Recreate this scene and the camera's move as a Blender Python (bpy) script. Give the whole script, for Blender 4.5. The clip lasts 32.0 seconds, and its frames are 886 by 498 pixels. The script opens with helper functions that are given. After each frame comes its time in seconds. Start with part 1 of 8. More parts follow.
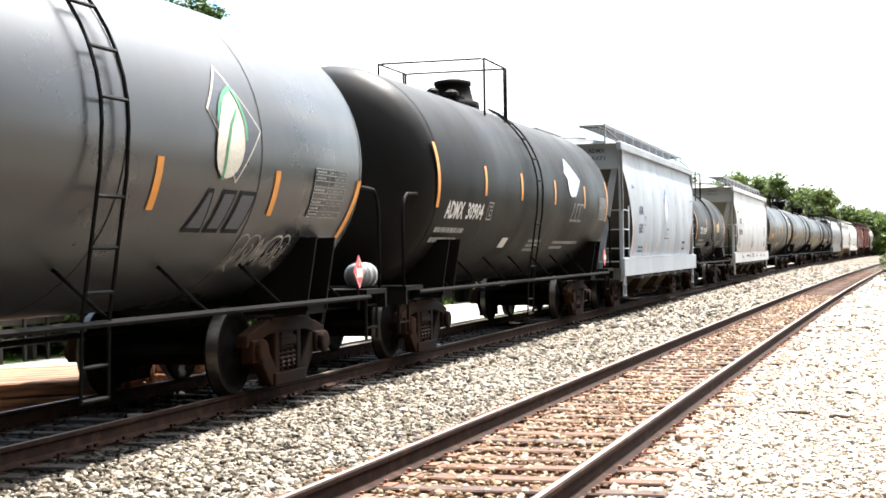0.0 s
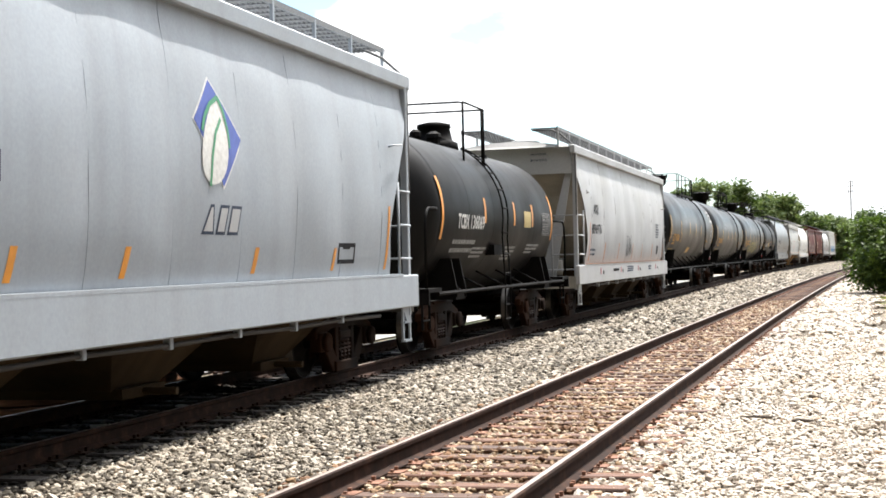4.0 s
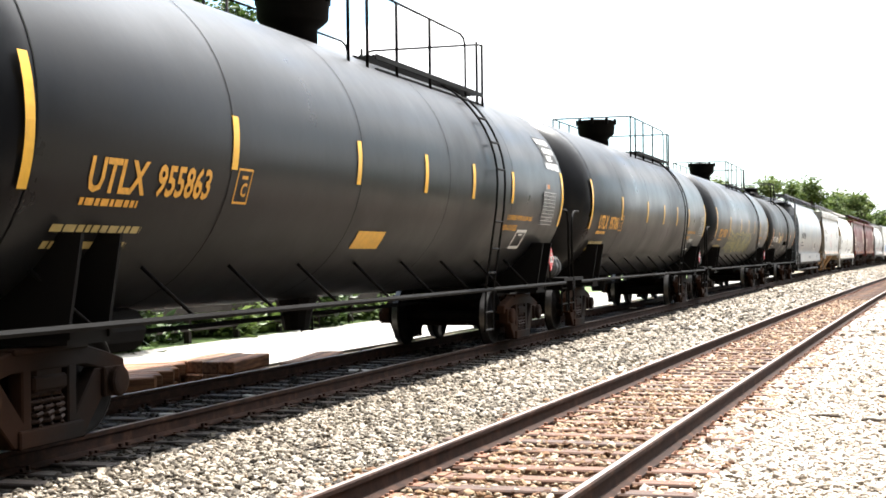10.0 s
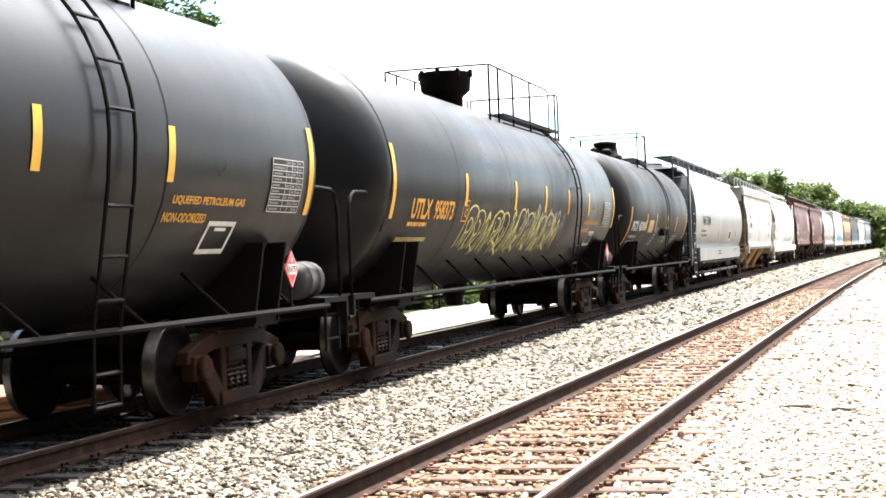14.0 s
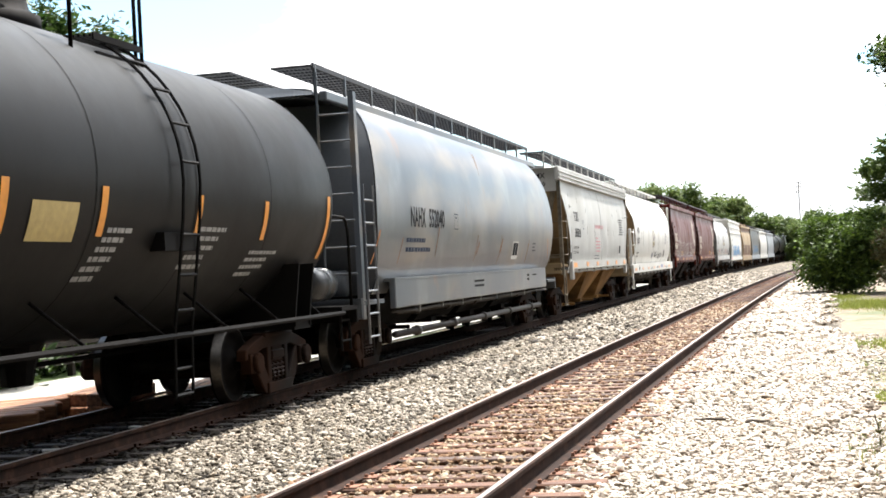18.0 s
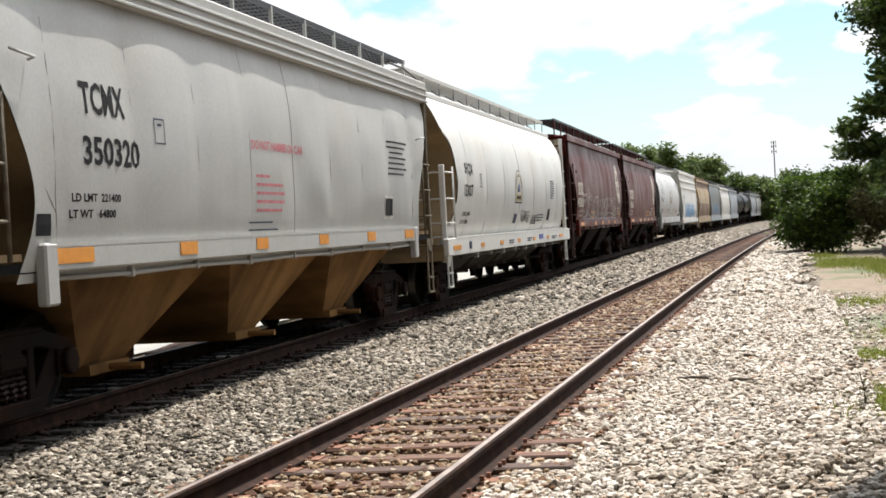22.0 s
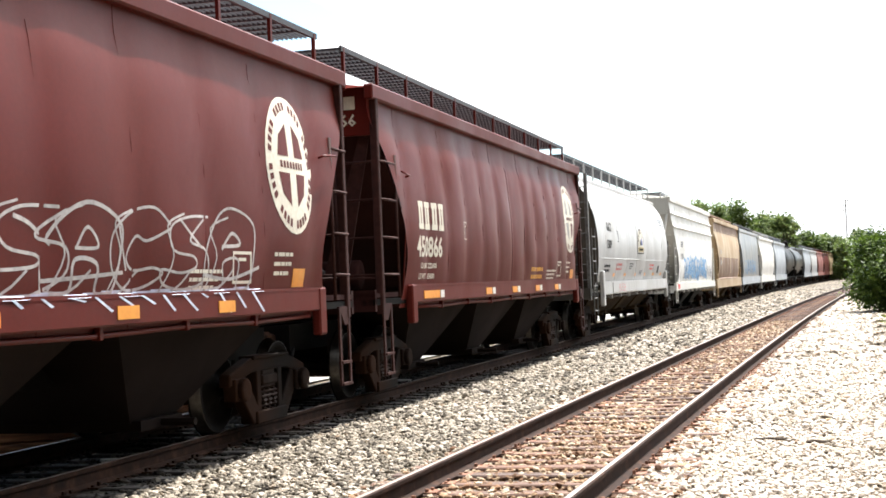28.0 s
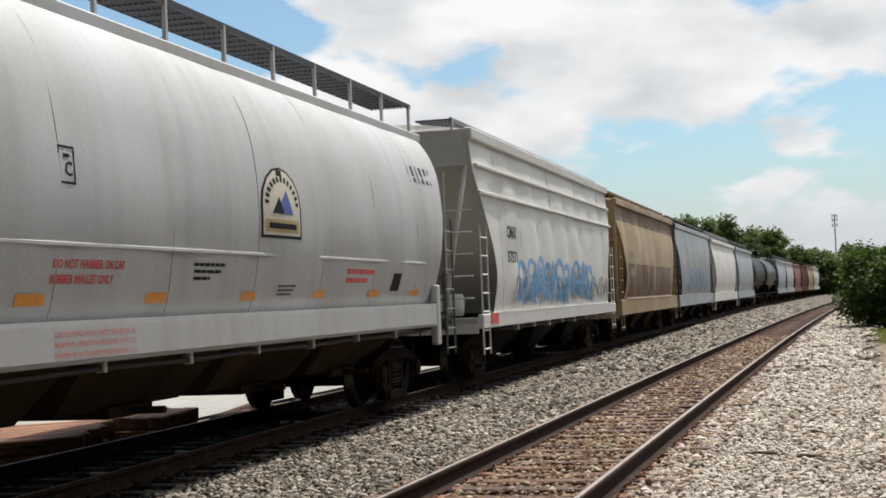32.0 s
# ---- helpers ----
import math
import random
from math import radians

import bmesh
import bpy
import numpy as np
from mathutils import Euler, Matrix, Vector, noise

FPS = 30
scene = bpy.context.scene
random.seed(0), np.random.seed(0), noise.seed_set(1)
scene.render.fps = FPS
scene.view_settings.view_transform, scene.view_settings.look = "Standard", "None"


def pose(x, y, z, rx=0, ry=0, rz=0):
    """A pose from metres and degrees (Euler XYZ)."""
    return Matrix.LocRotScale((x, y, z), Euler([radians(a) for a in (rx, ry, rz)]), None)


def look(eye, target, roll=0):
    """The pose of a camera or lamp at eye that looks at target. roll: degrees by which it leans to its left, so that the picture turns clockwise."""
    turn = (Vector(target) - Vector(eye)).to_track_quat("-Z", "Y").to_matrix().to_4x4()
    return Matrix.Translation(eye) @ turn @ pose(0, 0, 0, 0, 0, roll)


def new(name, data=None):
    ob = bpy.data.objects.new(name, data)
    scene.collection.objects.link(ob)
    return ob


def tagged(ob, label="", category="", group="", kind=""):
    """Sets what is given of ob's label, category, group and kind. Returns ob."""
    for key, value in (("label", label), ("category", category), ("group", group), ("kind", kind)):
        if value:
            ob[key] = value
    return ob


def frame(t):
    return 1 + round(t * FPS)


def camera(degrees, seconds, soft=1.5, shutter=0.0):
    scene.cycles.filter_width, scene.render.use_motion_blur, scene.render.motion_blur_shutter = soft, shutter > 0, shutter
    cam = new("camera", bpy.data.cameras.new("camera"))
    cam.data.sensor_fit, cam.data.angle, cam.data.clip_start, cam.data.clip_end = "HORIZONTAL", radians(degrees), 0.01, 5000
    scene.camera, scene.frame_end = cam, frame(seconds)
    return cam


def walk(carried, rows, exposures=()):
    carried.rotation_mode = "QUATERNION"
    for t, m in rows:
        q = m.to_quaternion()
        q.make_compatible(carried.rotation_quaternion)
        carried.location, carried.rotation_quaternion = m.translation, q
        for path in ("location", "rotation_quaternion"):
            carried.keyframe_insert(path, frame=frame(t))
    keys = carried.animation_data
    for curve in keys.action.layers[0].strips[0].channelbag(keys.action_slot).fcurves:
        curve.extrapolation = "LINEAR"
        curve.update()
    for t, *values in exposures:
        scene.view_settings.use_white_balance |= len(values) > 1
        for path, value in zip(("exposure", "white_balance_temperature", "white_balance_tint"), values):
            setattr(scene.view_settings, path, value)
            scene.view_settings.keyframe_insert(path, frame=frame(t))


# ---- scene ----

# ---------------- camera and its path ----------------
FOV = 33.95
PATH = [
    (0.0, 0.020, -0.013, 1.470, 17.66, 0.14, 0.93),
    (0.5, 0.029, -0.008, 1.462, 16.72, 0.10, 0.82),
    (1.0, -0.009, -0.004, 1.464, 16.57, 0.10, 0.66),
    (1.5, 0.015, -0.009, 1.445, 16.11, -0.48, 0.51),
    (2.0, 0.013, -0.006, 1.450, 15.27, -1.34, 1.28),
    (2.5, 0.021, -0.010, 1.446, 15.82, -0.96, 1.87),
    (3.0, 0.017, -0.010, 1.448, 15.90, 0.08, 1.74),
    (3.5, 0.013, -0.033, 1.456, 17.43, -2.88, 0.91),
    (4.0, 0.047, -0.006, 1.461, 16.33, 0.45, 1.35),
    (4.5, 0.072, -0.024, 1.461, 16.31, 1.94, 0.24),
    (6.5, 0.108, -0.032, 1.457, 20.06, -1.02, 1.40),
    (7.0, 0.105, -0.044, 1.458, 19.10, -0.30, 0.92),
    (7.5, 0.054, -0.056, 1.451, 16.54, -0.93, 0.08),
    (8.0, 0.034, -0.020, 1.476, 14.62, -0.53, 0.58),
    (8.5, 0.020, -0.006, 1.455, 16.62, 0.01, 0.23),
    (9.0, 0.013, -0.040, 1.459, 18.62, 0.11, -0.05),
    (9.5, 0.032, -0.037, 1.448, 19.68, 0.00, 0.52),
    (10.0, 0.036, -0.024, 1.443, 18.92, 0.31, 0.72),
    (10.5, 0.013, -0.011, 1.449, 19.25, 0.13, 1.10),
    (11.0, 0.021, -0.017, 1.451, 20.09, 0.20, 1.11),
    (11.5, 0.024, -0.029, 1.460, 20.44, 0.83, 1.25),
    (12.0, 0.039, -0.043, 1.458, 19.88, 0.51, 1.64),
    (12.5, 0.032, -0.041, 1.461, 18.63, 0.46, 1.58),
    (13.0, 0.042, -0.049, 1.471, 18.18, 0.54, 1.98),
    (13.5, 0.037, -0.039, 1.457, 17.87, 0.41, 1.87),
    (14.0, 0.038, -0.024, 1.460, 17.68, 0.25, 2.20),
    (14.5, 0.032, -0.028, 1.462, 17.40, 0.16, 2.12),
    (16.5, 0.045, -0.002, 1.462, 15.96, 0.15, 3.06),
    (17.0, 0.051, 0.017, 1.468, 15.18, 0.48, 3.05),
    (17.5, 0.061, -0.001, 1.469, 15.04, 0.87, 3.04),
    (18.0, 0.073, 0.007, 1.465, 14.50, 0.82, 3.04),
    (18.5, 0.071, 0.004, 1.469, 14.05, 0.80, 3.68),
    (19.0, 0.057, -0.001, 1.431, 11.75, -0.70, 3.11),
    (19.5, 0.032, 0.018, 1.445, 11.86, 0.14, 2.90),
    (20.0, 0.029, 0.062, 1.452, 12.84, 1.18, 3.18),
    (20.5, 0.006, 0.112, 1.445, 13.71, 0.35, 4.53),
    (21.0, -0.036, 0.136, 1.444, 12.94, 0.48, 2.80),
    (21.5, -0.033, 0.144, 1.426, 12.62, -0.77, 2.96),
    (22.0, -0.017, 0.114, 1.449, 13.55, -0.78, 3.25),
    (22.5, 0.017, 0.100, 1.444, 14.04, -1.71, 4.07),
    (23.0, -0.033, 0.051, 1.461, 15.51, -1.43, 4.07),
    (23.5, -0.036, -0.006, 1.447, 13.77, -0.74, 3.20),
    (24.0, -0.071, -0.028, 1.474, 13.92, 1.07, 3.02),
    (24.5, -0.085, -0.025, 1.485, 13.87, 1.96, 2.76),
    (26.5, -0.114, -0.005, 1.473, 15.05, 1.13, 1.96),
    (27.0, -0.110, -0.010, 1.468, 15.69, 1.07, 2.19),
    (27.5, -0.118, -0.004, 1.471, 16.70, 1.33, 2.16),
    (28.0, -0.092, -0.002, 1.473, 16.19, 1.47, 2.37),
    (28.5, -0.071, -0.004, 1.482, 16.00, 1.39, 2.66),
    (29.0, -0.072, 0.005, 1.475, 15.81, 2.04, 2.40),
    (29.5, -0.053, -0.003, 1.479, 15.94, 2.16, 2.42),
    (30.0, -0.062, -0.010, 1.479, 15.85, 2.60, 2.83),
    (30.5, -0.074, 0.005, 1.468, 16.26, 2.61, 2.57),
    (31.0, -0.085, -0.004, 1.472, 15.79, 2.41, 2.10),
    (31.5, -0.091, 0.002, 1.468, 15.08, 2.20, 2.11),
    (32.0, -0.101, -0.008, 1.470, 15.78, 2.01, 2.28),
]

cam = camera(FOV, 32.0, soft=1.7)
EXPO = [(0.0, 1.82), (1.0, 1.85), (2.0, 1.85), (3.0, 1.48), (4.0, 1.3), (4.5, 1.3), (6.5, 1.2), (8.0, 1.04), (9.0, 1.06), (10.0, 1.79),
        (11.0, 2.16), (14.5, 2.12), (16.5, 1.68), (18.0, 1.48), (19.0, 0.55), (21.0, 0.56), (23.0, 0.76), (24.0, 0.50),
        (24.5, 0.36), (26.5, 1.3), (27.0, 1.58), (28.5, 1.58), (29.5, 0.86), (30.5, 0.42), (32.0, 0.08)]
walk(cam, [(t, pose(x, y, z, 90 + pitch, roll, yaw)) for t, x, y, z, yaw, pitch, roll in PATH], EXPO)

# ---------------- plan ----------------
NEAR_X, NEAR_K, NEAR_Y0 = -2.858, 2.53e-4, 10.6      # centre line of the empty track
FAR_X, FAR_A, FAR_K, FAR_Y0 = -7.286, -0.0213, 2.35e-4, 20.0   # centre line of the train's track
GAUGE = 1.508
S_ROWS = (0.0, 28.99, 58.22, 87.28, 115.92, 144.93, 173.74, 203.06, 232.36)   # metres run, every 4 s


def near_x(y):
    return NEAR_X + NEAR_K * max(y - NEAR_Y0, 0) ** 2 / 2


def far_x(y):
    return FAR_X + FAR_A * y + FAR_K * max(y - FAR_Y0, 0) ** 2 / 2


def far_turn(y):
    return -math.degrees(math.atan(FAR_A + FAR_K * max(y - FAR_Y0, 0)))


def run(t):
    return float(np.interp(t, np.arange(9) * 4.0, S_ROWS))


# ---------------- sky and sun ----------------
SUN_TO = Vector((0.085, 0.46, 0.88)).normalized()
sun = new("sun", bpy.data.lights.new("sun", "SUN"))
sun.data.energy, sun.data.angle, sun.data.color = 5.0, radians(0.55), (1.0, 0.95, 0.88)
sun.matrix_world = look((0, 0, 60), tuple(Vector((0, 0, 60)) - SUN_TO))
world = bpy.data.worlds.new("sky")
scene.world = world
world.use_nodes = True
wn, wl = world.node_tree.nodes, world.node_tree.links
sky = wn.new("ShaderNodeTexSky")
sky.sky_type, sky.sun_disc = "NISHITA", False
sky.sun_elevation, sky.sun_rotation = math.asin(SUN_TO.z), math.atan2(SUN_TO.x, SUN_TO.y)
wtc, wsep = wn.new("ShaderNodeTexCoord"), wn.new("ShaderNodeSeparateXYZ")
wl.new(wtc.outputs["Generated"], wsep.inputs[0])
zz = wn.new("ShaderNodeMath"); zz.operation = "MULTIPLY"; zz.inputs[1].default_value = 2.3
wl.new(wsep.outputs["Z"], zz.inputs[0])
wc = wn.new("ShaderNodeCombineXYZ")
wl.new(wsep.outputs["X"], wc.inputs[0]); wl.new(wsep.outputs["Y"], wc.inputs[1]); wl.new(zz.outputs[0], wc.inputs[2])
cl = wn.new("ShaderNodeTexNoise"); cl.inputs["Scale"].default_value = 5.6; cl.inputs["Detail"].default_value = 9
cl.inputs["Roughness"].default_value = 0.5; cl.inputs["Distortion"].default_value = 0.2
wl.new(wc.outputs[0], cl.inputs["Vector"])
side = wn.new("ShaderNodeMapRange"); side.inputs["From Min"].default_value, side.inputs["From Max"].default_value = -0.42, -0.05
side.inputs["To Min"].default_value, side.inputs["To Max"].default_value = -0.02, 0.085
wl.new(wsep.outputs["X"], side.inputs["Value"])
cadd = wn.new("ShaderNodeMath"); cadd.operation = "ADD"
wl.new(cl.outputs["Fac"], cadd.inputs[0]); wl.new(side.outputs[0], cadd.inputs[1])
cr = wn.new("ShaderNodeValToRGB"); cr.color_ramp.elements[0].position, cr.color_ramp.elements[1].position = 0.49, 0.535
wl.new(cadd.outputs[0], cr.inputs[0])
cl2 = wn.new("ShaderNodeTexNoise"); cl2.inputs["Scale"].default_value = 9.0; cl2.inputs["Detail"].default_value = 6
wl.new(wc.outputs[0], cl2.inputs["Vector"])
ccol = wn.new("ShaderNodeValToRGB")
ccol.color_ramp.elements[0].position, ccol.color_ramp.elements[1].position = 0.3, 0.6
ccol.color_ramp.elements[0].color, ccol.color_ramp.elements[1].color = (11.5, 12.0, 12.5, 1), (18.0, 18.0, 18.0, 1)
wl.new(cl2.outputs["Fac"], ccol.inputs[0])
wmix = wn.new("ShaderNodeMixRGB"); wl.new(cr.outputs[0], wmix.inputs[0]); wl.new(ccol.outputs[0], wmix.inputs[2])
# blue deepens upwards; haze whitens the horizon; all of it is brighter on the sun's side
tint = wn.new("ShaderNodeMixRGB"); tint.blend_type = "MULTIPLY"; tint.inputs[0].default_value = 1.0
wl.new(sky.outputs[0], tint.inputs[1]); tint.inputs[2].default_value = (1.75, 2.1, 2.2, 1)
wl.new(tint.outputs[0], wmix.inputs[1])
hz = wn.new("ShaderNodeValToRGB")
hz.color_ramp.elements[0].position, hz.color_ramp.elements[1].position = 0.0, 0.1
hz.color_ramp.elements[0].color, hz.color_ramp.elements[1].color = (0.85, 0.85, 0.85, 1), (0, 0, 0, 1)
wl.new(wsep.outputs["Z"], hz.inputs[0])
haze = wn.new("ShaderNodeMixRGB"); wl.new(hz.outputs[0], haze.inputs[0]); wl.new(wmix.outputs[0], haze.inputs[1]); haze.inputs[2].default_value = (11.2, 11.8, 12.4, 1)
dot = wn.new("ShaderNodeVectorMath"); dot.operation = "DOT_PRODUCT"; dot.inputs[1].default_value = SUN_TO
wl.new(wtc.outputs["Generated"], dot.inputs[0])
glow = wn.new("ShaderNodeMapRange"); glow.interpolation_type = "SMOOTHSTEP"
for k, v in (("From Min", 0.08), ("From Max", 0.5), ("To Min", 0.05), ("To Max", 1.0)):
    glow.inputs[k].default_value = v
wl.new(dot.outputs["Value"], glow.inputs["Value"])
shine = wn.new("ShaderNodeMixRGB"); shine.blend_type = "MULTIPLY"; shine.inputs[0].default_value = 1.0
wl.new(haze.outputs[0], shine.inputs[1]); wl.new(glow.outputs[0], shine.inputs[2])
aure = wn.new("ShaderNodeMapRange"); aure.interpolation_type = "SMOOTHSTEP"    # bright haze round the sun
for k, v in (("From Min", 0.73), ("From Max", 0.99), ("To Min", 1.0), ("To Max", 4.5)):
    aure.inputs[k].default_value = v
wl.new(dot.outputs["Value"], aure.inputs["Value"])
halo = wn.new("ShaderNodeMixRGB"); halo.blend_type = "MULTIPLY"; halo.inputs[0].default_value = 1.0
wl.new(shine.outputs[0], halo.inputs[1]); wl.new(aure.outputs[0], halo.inputs[2])
wl.new(halo.outputs[0], wn["Background"].inputs[0])
wn["Background"].inputs[1].default_value = 0.05


# ---------------- materials ----------------
def ramp(nt, fac, stops):
    r = nt.nodes.new("ShaderNodeValToRGB")
    while len(r.color_ramp.elements) < len(stops):
        r.color_ramp.elements.new(0.5)
    for e, (p, c) in zip(r.color_ramp.elements, stops):
        e.position, e.color = p, (*c, 1)
    nt.links.new(fac, r.inputs[0])
    return r.outputs[0]


def mix(nt, fac, a, b, mode="MIX"):
    m = nt.nodes.new("ShaderNodeMixRGB")
    m.blend_type = mode
    for i, v in zip(m.inputs, (fac, a, b)):
        if isinstance(v, (int, float)):
            i.default_value = v
        elif isinstance(v, tuple):
            i.default_value = (*v, 1)
        else:
            nt.links.new(v, i)
    return m.outputs[0]


def tex(nt, kind, scale, detail=4, stretch=None, coord="Object", rough=0.55):
    n = nt.nodes.new("ShaderNodeTex" + kind)
    n.inputs["Scale"].default_value = scale
    if kind == "Noise":
        n.inputs["Detail"].default_value, n.inputs["Roughness"].default_value = detail, rough
    tc = nt.nodes.new("ShaderNodeTexCoord")
    mp = nt.nodes.new("ShaderNodeMapping")
    if stretch:
        mp.inputs["Scale"].default_value = stretch
    nt.links.new(tc.outputs[coord], mp.inputs[0])
    nt.links.new(mp.outputs[0], n.inputs["Vector"])
    return n


def base(name, rough=0.6, metal=0.0, spec=0.5):
    m = bpy.data.materials.new(name)
    m.use_nodes = True
    nt = m.node_tree
    b = nt.nodes["Principled BSDF"]
    b.inputs["Roughness"].default_value, b.inputs["Metallic"].default_value = rough, metal
    b.inputs["Specular IOR Level"].default_value = spec
    return m, nt, b


def bump(nt, b, height, strength, dist=0.01):
    n = nt.nodes.new("ShaderNodeBump")
    n.inputs["Strength"].default_value, n.inputs["Distance"].default_value = strength, dist
    nt.links.new(height, n.inputs["Height"])
    nt.links.new(n.outputs[0], b.inputs["Normal"])


def paint(name, col, dirt, amount=0.5, rough=0.45, streak=True, spec=0.5, metal=0.0, worn=0.2):
    """Weathered car paint: broad blotches, rain streaks, fine grain."""
    m, nt, b = base(name, rough, metal, spec)
    blot = tex(nt, "Noise", 0.55, 6)
    f1 = ramp(nt, blot.outputs["Fac"], [(0.38, (0, 0, 0)), (0.72, (amount, amount, amount))])
    c = mix(nt, f1, col, dirt)
    if streak:
        st = tex(nt, "Noise", 1.6, 1.5, (0.3, 2.0, 0.16))
        f2 = ramp(nt, st.outputs["Fac"], [(0.48, (0, 0, 0)), (0.8, (amount * 0.7,) * 3)])
        c = mix(nt, f2, c, tuple(x * 0.75 for x in dirt))
    gr = tex(nt, "Noise", 26.0, 4)
    g = ramp(nt, gr.outputs["Fac"], [(0.3, (0.92, 0.92, 0.92)), (0.7, (1.04, 1.04, 1.04))])
    c = mix(nt, 1.0, c, g, "MULTIPLY")
    nt.links.new(c, b.inputs["Base Color"])
    rr = ramp(nt, blot.outputs["Fac"], [(0.3, (rough - 0.08,) * 3), (0.7, (min(rough + worn, 1),) * 3)])
    nt.links.new(rr, b.inputs["Roughness"])
    wv = tex(nt, "Noise", 1.7, 3)
    bump(nt, b, wv.outputs["Fac"], 0.15, 0.02)
    return m


def plain(name, col, rough=0.6, metal=0.0, var=0.2, scale=14.0, spec=0.5):
    m, nt, b = base(name, rough, metal, spec)
    n = tex(nt, "Noise", scale, 5)
    lo, hi = tuple(x * (1 - var) for x in col), tuple(min(x * (1 + var), 1) for x in col)
    nt.links.new(ramp(nt, n.outputs["Fac"], [(0.3, lo), (0.7, hi)]), b.inputs["Base Color"])
    bump(nt, b, n.outputs["Fac"], 0.2, 0.004)
    return m


M = {}
M["tank_black"] = paint("tank_black", (0.0085, 0.009, 0.0105), (0.0135, 0.0128, 0.0122), 0.5, 0.34, spec=0.15, worn=0.1)
M["tank_grey"] = paint("tank_grey", (0.028, 0.03, 0.034), (0.042, 0.042, 0.042), 0.6, 0.3, spec=0.55, worn=0.1)
M["tank_soft"] = paint("tank_soft", (0.0085, 0.0083, 0.0083), (0.013, 0.012, 0.011), 0.5, 0.42, spec=0.08, worn=0.12)
M["tank_dull"] = paint("reservoir_dull_grey", (0.035, 0.035, 0.036), (0.05, 0.048, 0.045), 0.5, 0.6, False, 0.2)
M["black"] = paint("underframe_black", (0.0034, 0.0034, 0.0034), (0.009, 0.007, 0.006), 0.6, 0.62, False, 0.07)
M["grey_light"] = paint("hopper_light_grey", (0.288, 0.318, 0.352), (0.248, 0.256, 0.262), 0.4, 0.5)
M["white"] = paint("hopper_white", (0.3634, 0.3676, 0.3742), (0.3056, 0.2932, 0.2726), 0.35, 0.48)
M["white2"] = paint("hopper_clean_white", (0.58, 0.577, 0.555), (0.48, 0.455, 0.405), 0.28, 0.45, spec=0.3)
M["white3"] = paint("hopper_dulled_white", (0.435, 0.438, 0.44), (0.3, 0.286, 0.262), 0.45, 0.42, spec=0.35)
M["cream"] = paint("hopper_cream", (0.3882, 0.3882, 0.3734), (0.3387, 0.3205, 0.2808), 0.26, 0.5)


def stained_grey():
    """Blue-grey paint with pale rubbed smudges and rust spots."""
    m, nt, b = base("hopper_blue_grey", 0.3, 0, 0.5)
    n1 = tex(nt, "Noise", 0.5, 4, (1, 1, 0.8))
    n2 = tex(nt, "Noise", 1.0, 5, (1, 1.0, 0.9))
    n3 = tex(nt, "Noise", 1.5, 7, (1, 1, 0.6))
    c = ramp(nt, n1.outputs["Fac"], [(0.36, (0.062, 0.074, 0.092)), (0.5, (0.08, 0.091, 0.107)), (0.68, (0.112, 0.119, 0.124))])
    c = mix(nt, ramp(nt, n2.outputs["Fac"], [(0.54, (0, 0, 0)), (0.68, (0.6, 0.6, 0.6))]), c, (0.18, 0.19, 0.2))
    n4 = tex(nt, "Noise", 0.7, 3, (1, 0.6, 1.4))
    c = mix(nt, ramp(nt, n4.outputs["Fac"], [(0.48, (0, 0, 0)), (0.66, (0.62, 0.62, 0.62))]), c, (0.2, 0.165, 0.125))
    c = mix(nt, ramp(nt, n3.outputs["Fac"], [(0.62, (0, 0, 0)), (0.74, (0.7, 0.7, 0.7))]), c, (0.21, 0.11, 0.055))
    nt.links.new(c, b.inputs["Base Color"])
    bump(nt, b, n2.outputs["Fac"], 0.1, 0.02)
    return m


M["blue_grey"] = stained_grey()
M["brown"] = paint("hopper_oxide", (0.086, 0.0112, 0.0085), (0.085, 0.018, 0.013), 0.5, 0.4, spec=0.1, worn=0.12)
M["red"] = paint("hopper_red", (0.21, 0.042, 0.028), (0.14, 0.056, 0.042), 0.5, 0.5)
M["tan"] = paint("hopper_tan", (0.35, 0.252, 0.14), (0.231, 0.14, 0.07), 0.6, 0.5)
M["tan_dark"] = paint("hopper_rust_band", (0.168, 0.091, 0.049), (0.112, 0.063, 0.035), 0.6, 0.6)
# dusty tan, darkened so the colour holds the shade under the car
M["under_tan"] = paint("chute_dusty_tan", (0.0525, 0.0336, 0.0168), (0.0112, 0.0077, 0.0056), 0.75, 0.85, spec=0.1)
M["end_tan"] = paint("end_dusty_tan", (0.27, 0.195, 0.11), (0.125, 0.08, 0.044), 0.7, 0.8, spec=0.15)
M["end_pale"] = paint("end_pale_grey", (0.34, 0.315, 0.275), (0.17, 0.14, 0.105), 0.7, 0.8, spec=0.15)
# grimy grey, darkened further to paint in shade on ends and chutes
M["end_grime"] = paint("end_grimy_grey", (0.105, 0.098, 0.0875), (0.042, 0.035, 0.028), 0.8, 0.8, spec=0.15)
# blue-grey with the shade of the end recess in its colour
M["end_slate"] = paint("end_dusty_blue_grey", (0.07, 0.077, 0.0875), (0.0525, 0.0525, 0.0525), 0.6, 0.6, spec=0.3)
# oxide chutes near black: underside shade put into the colour
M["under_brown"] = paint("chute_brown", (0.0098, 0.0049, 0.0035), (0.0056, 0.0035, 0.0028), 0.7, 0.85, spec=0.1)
SEAM = {"brown": M["brown"], "grey_light": M["grey_light"], "blue_grey": M["blue_grey"]}
M["seam"] = plain("seam_grime", (0.294, 0.287, 0.273), 0.7)
M["galv"] = plain("galvanised_grating", (0.154, 0.1575, 0.161), 0.55, 0.2, 0.3, 30)
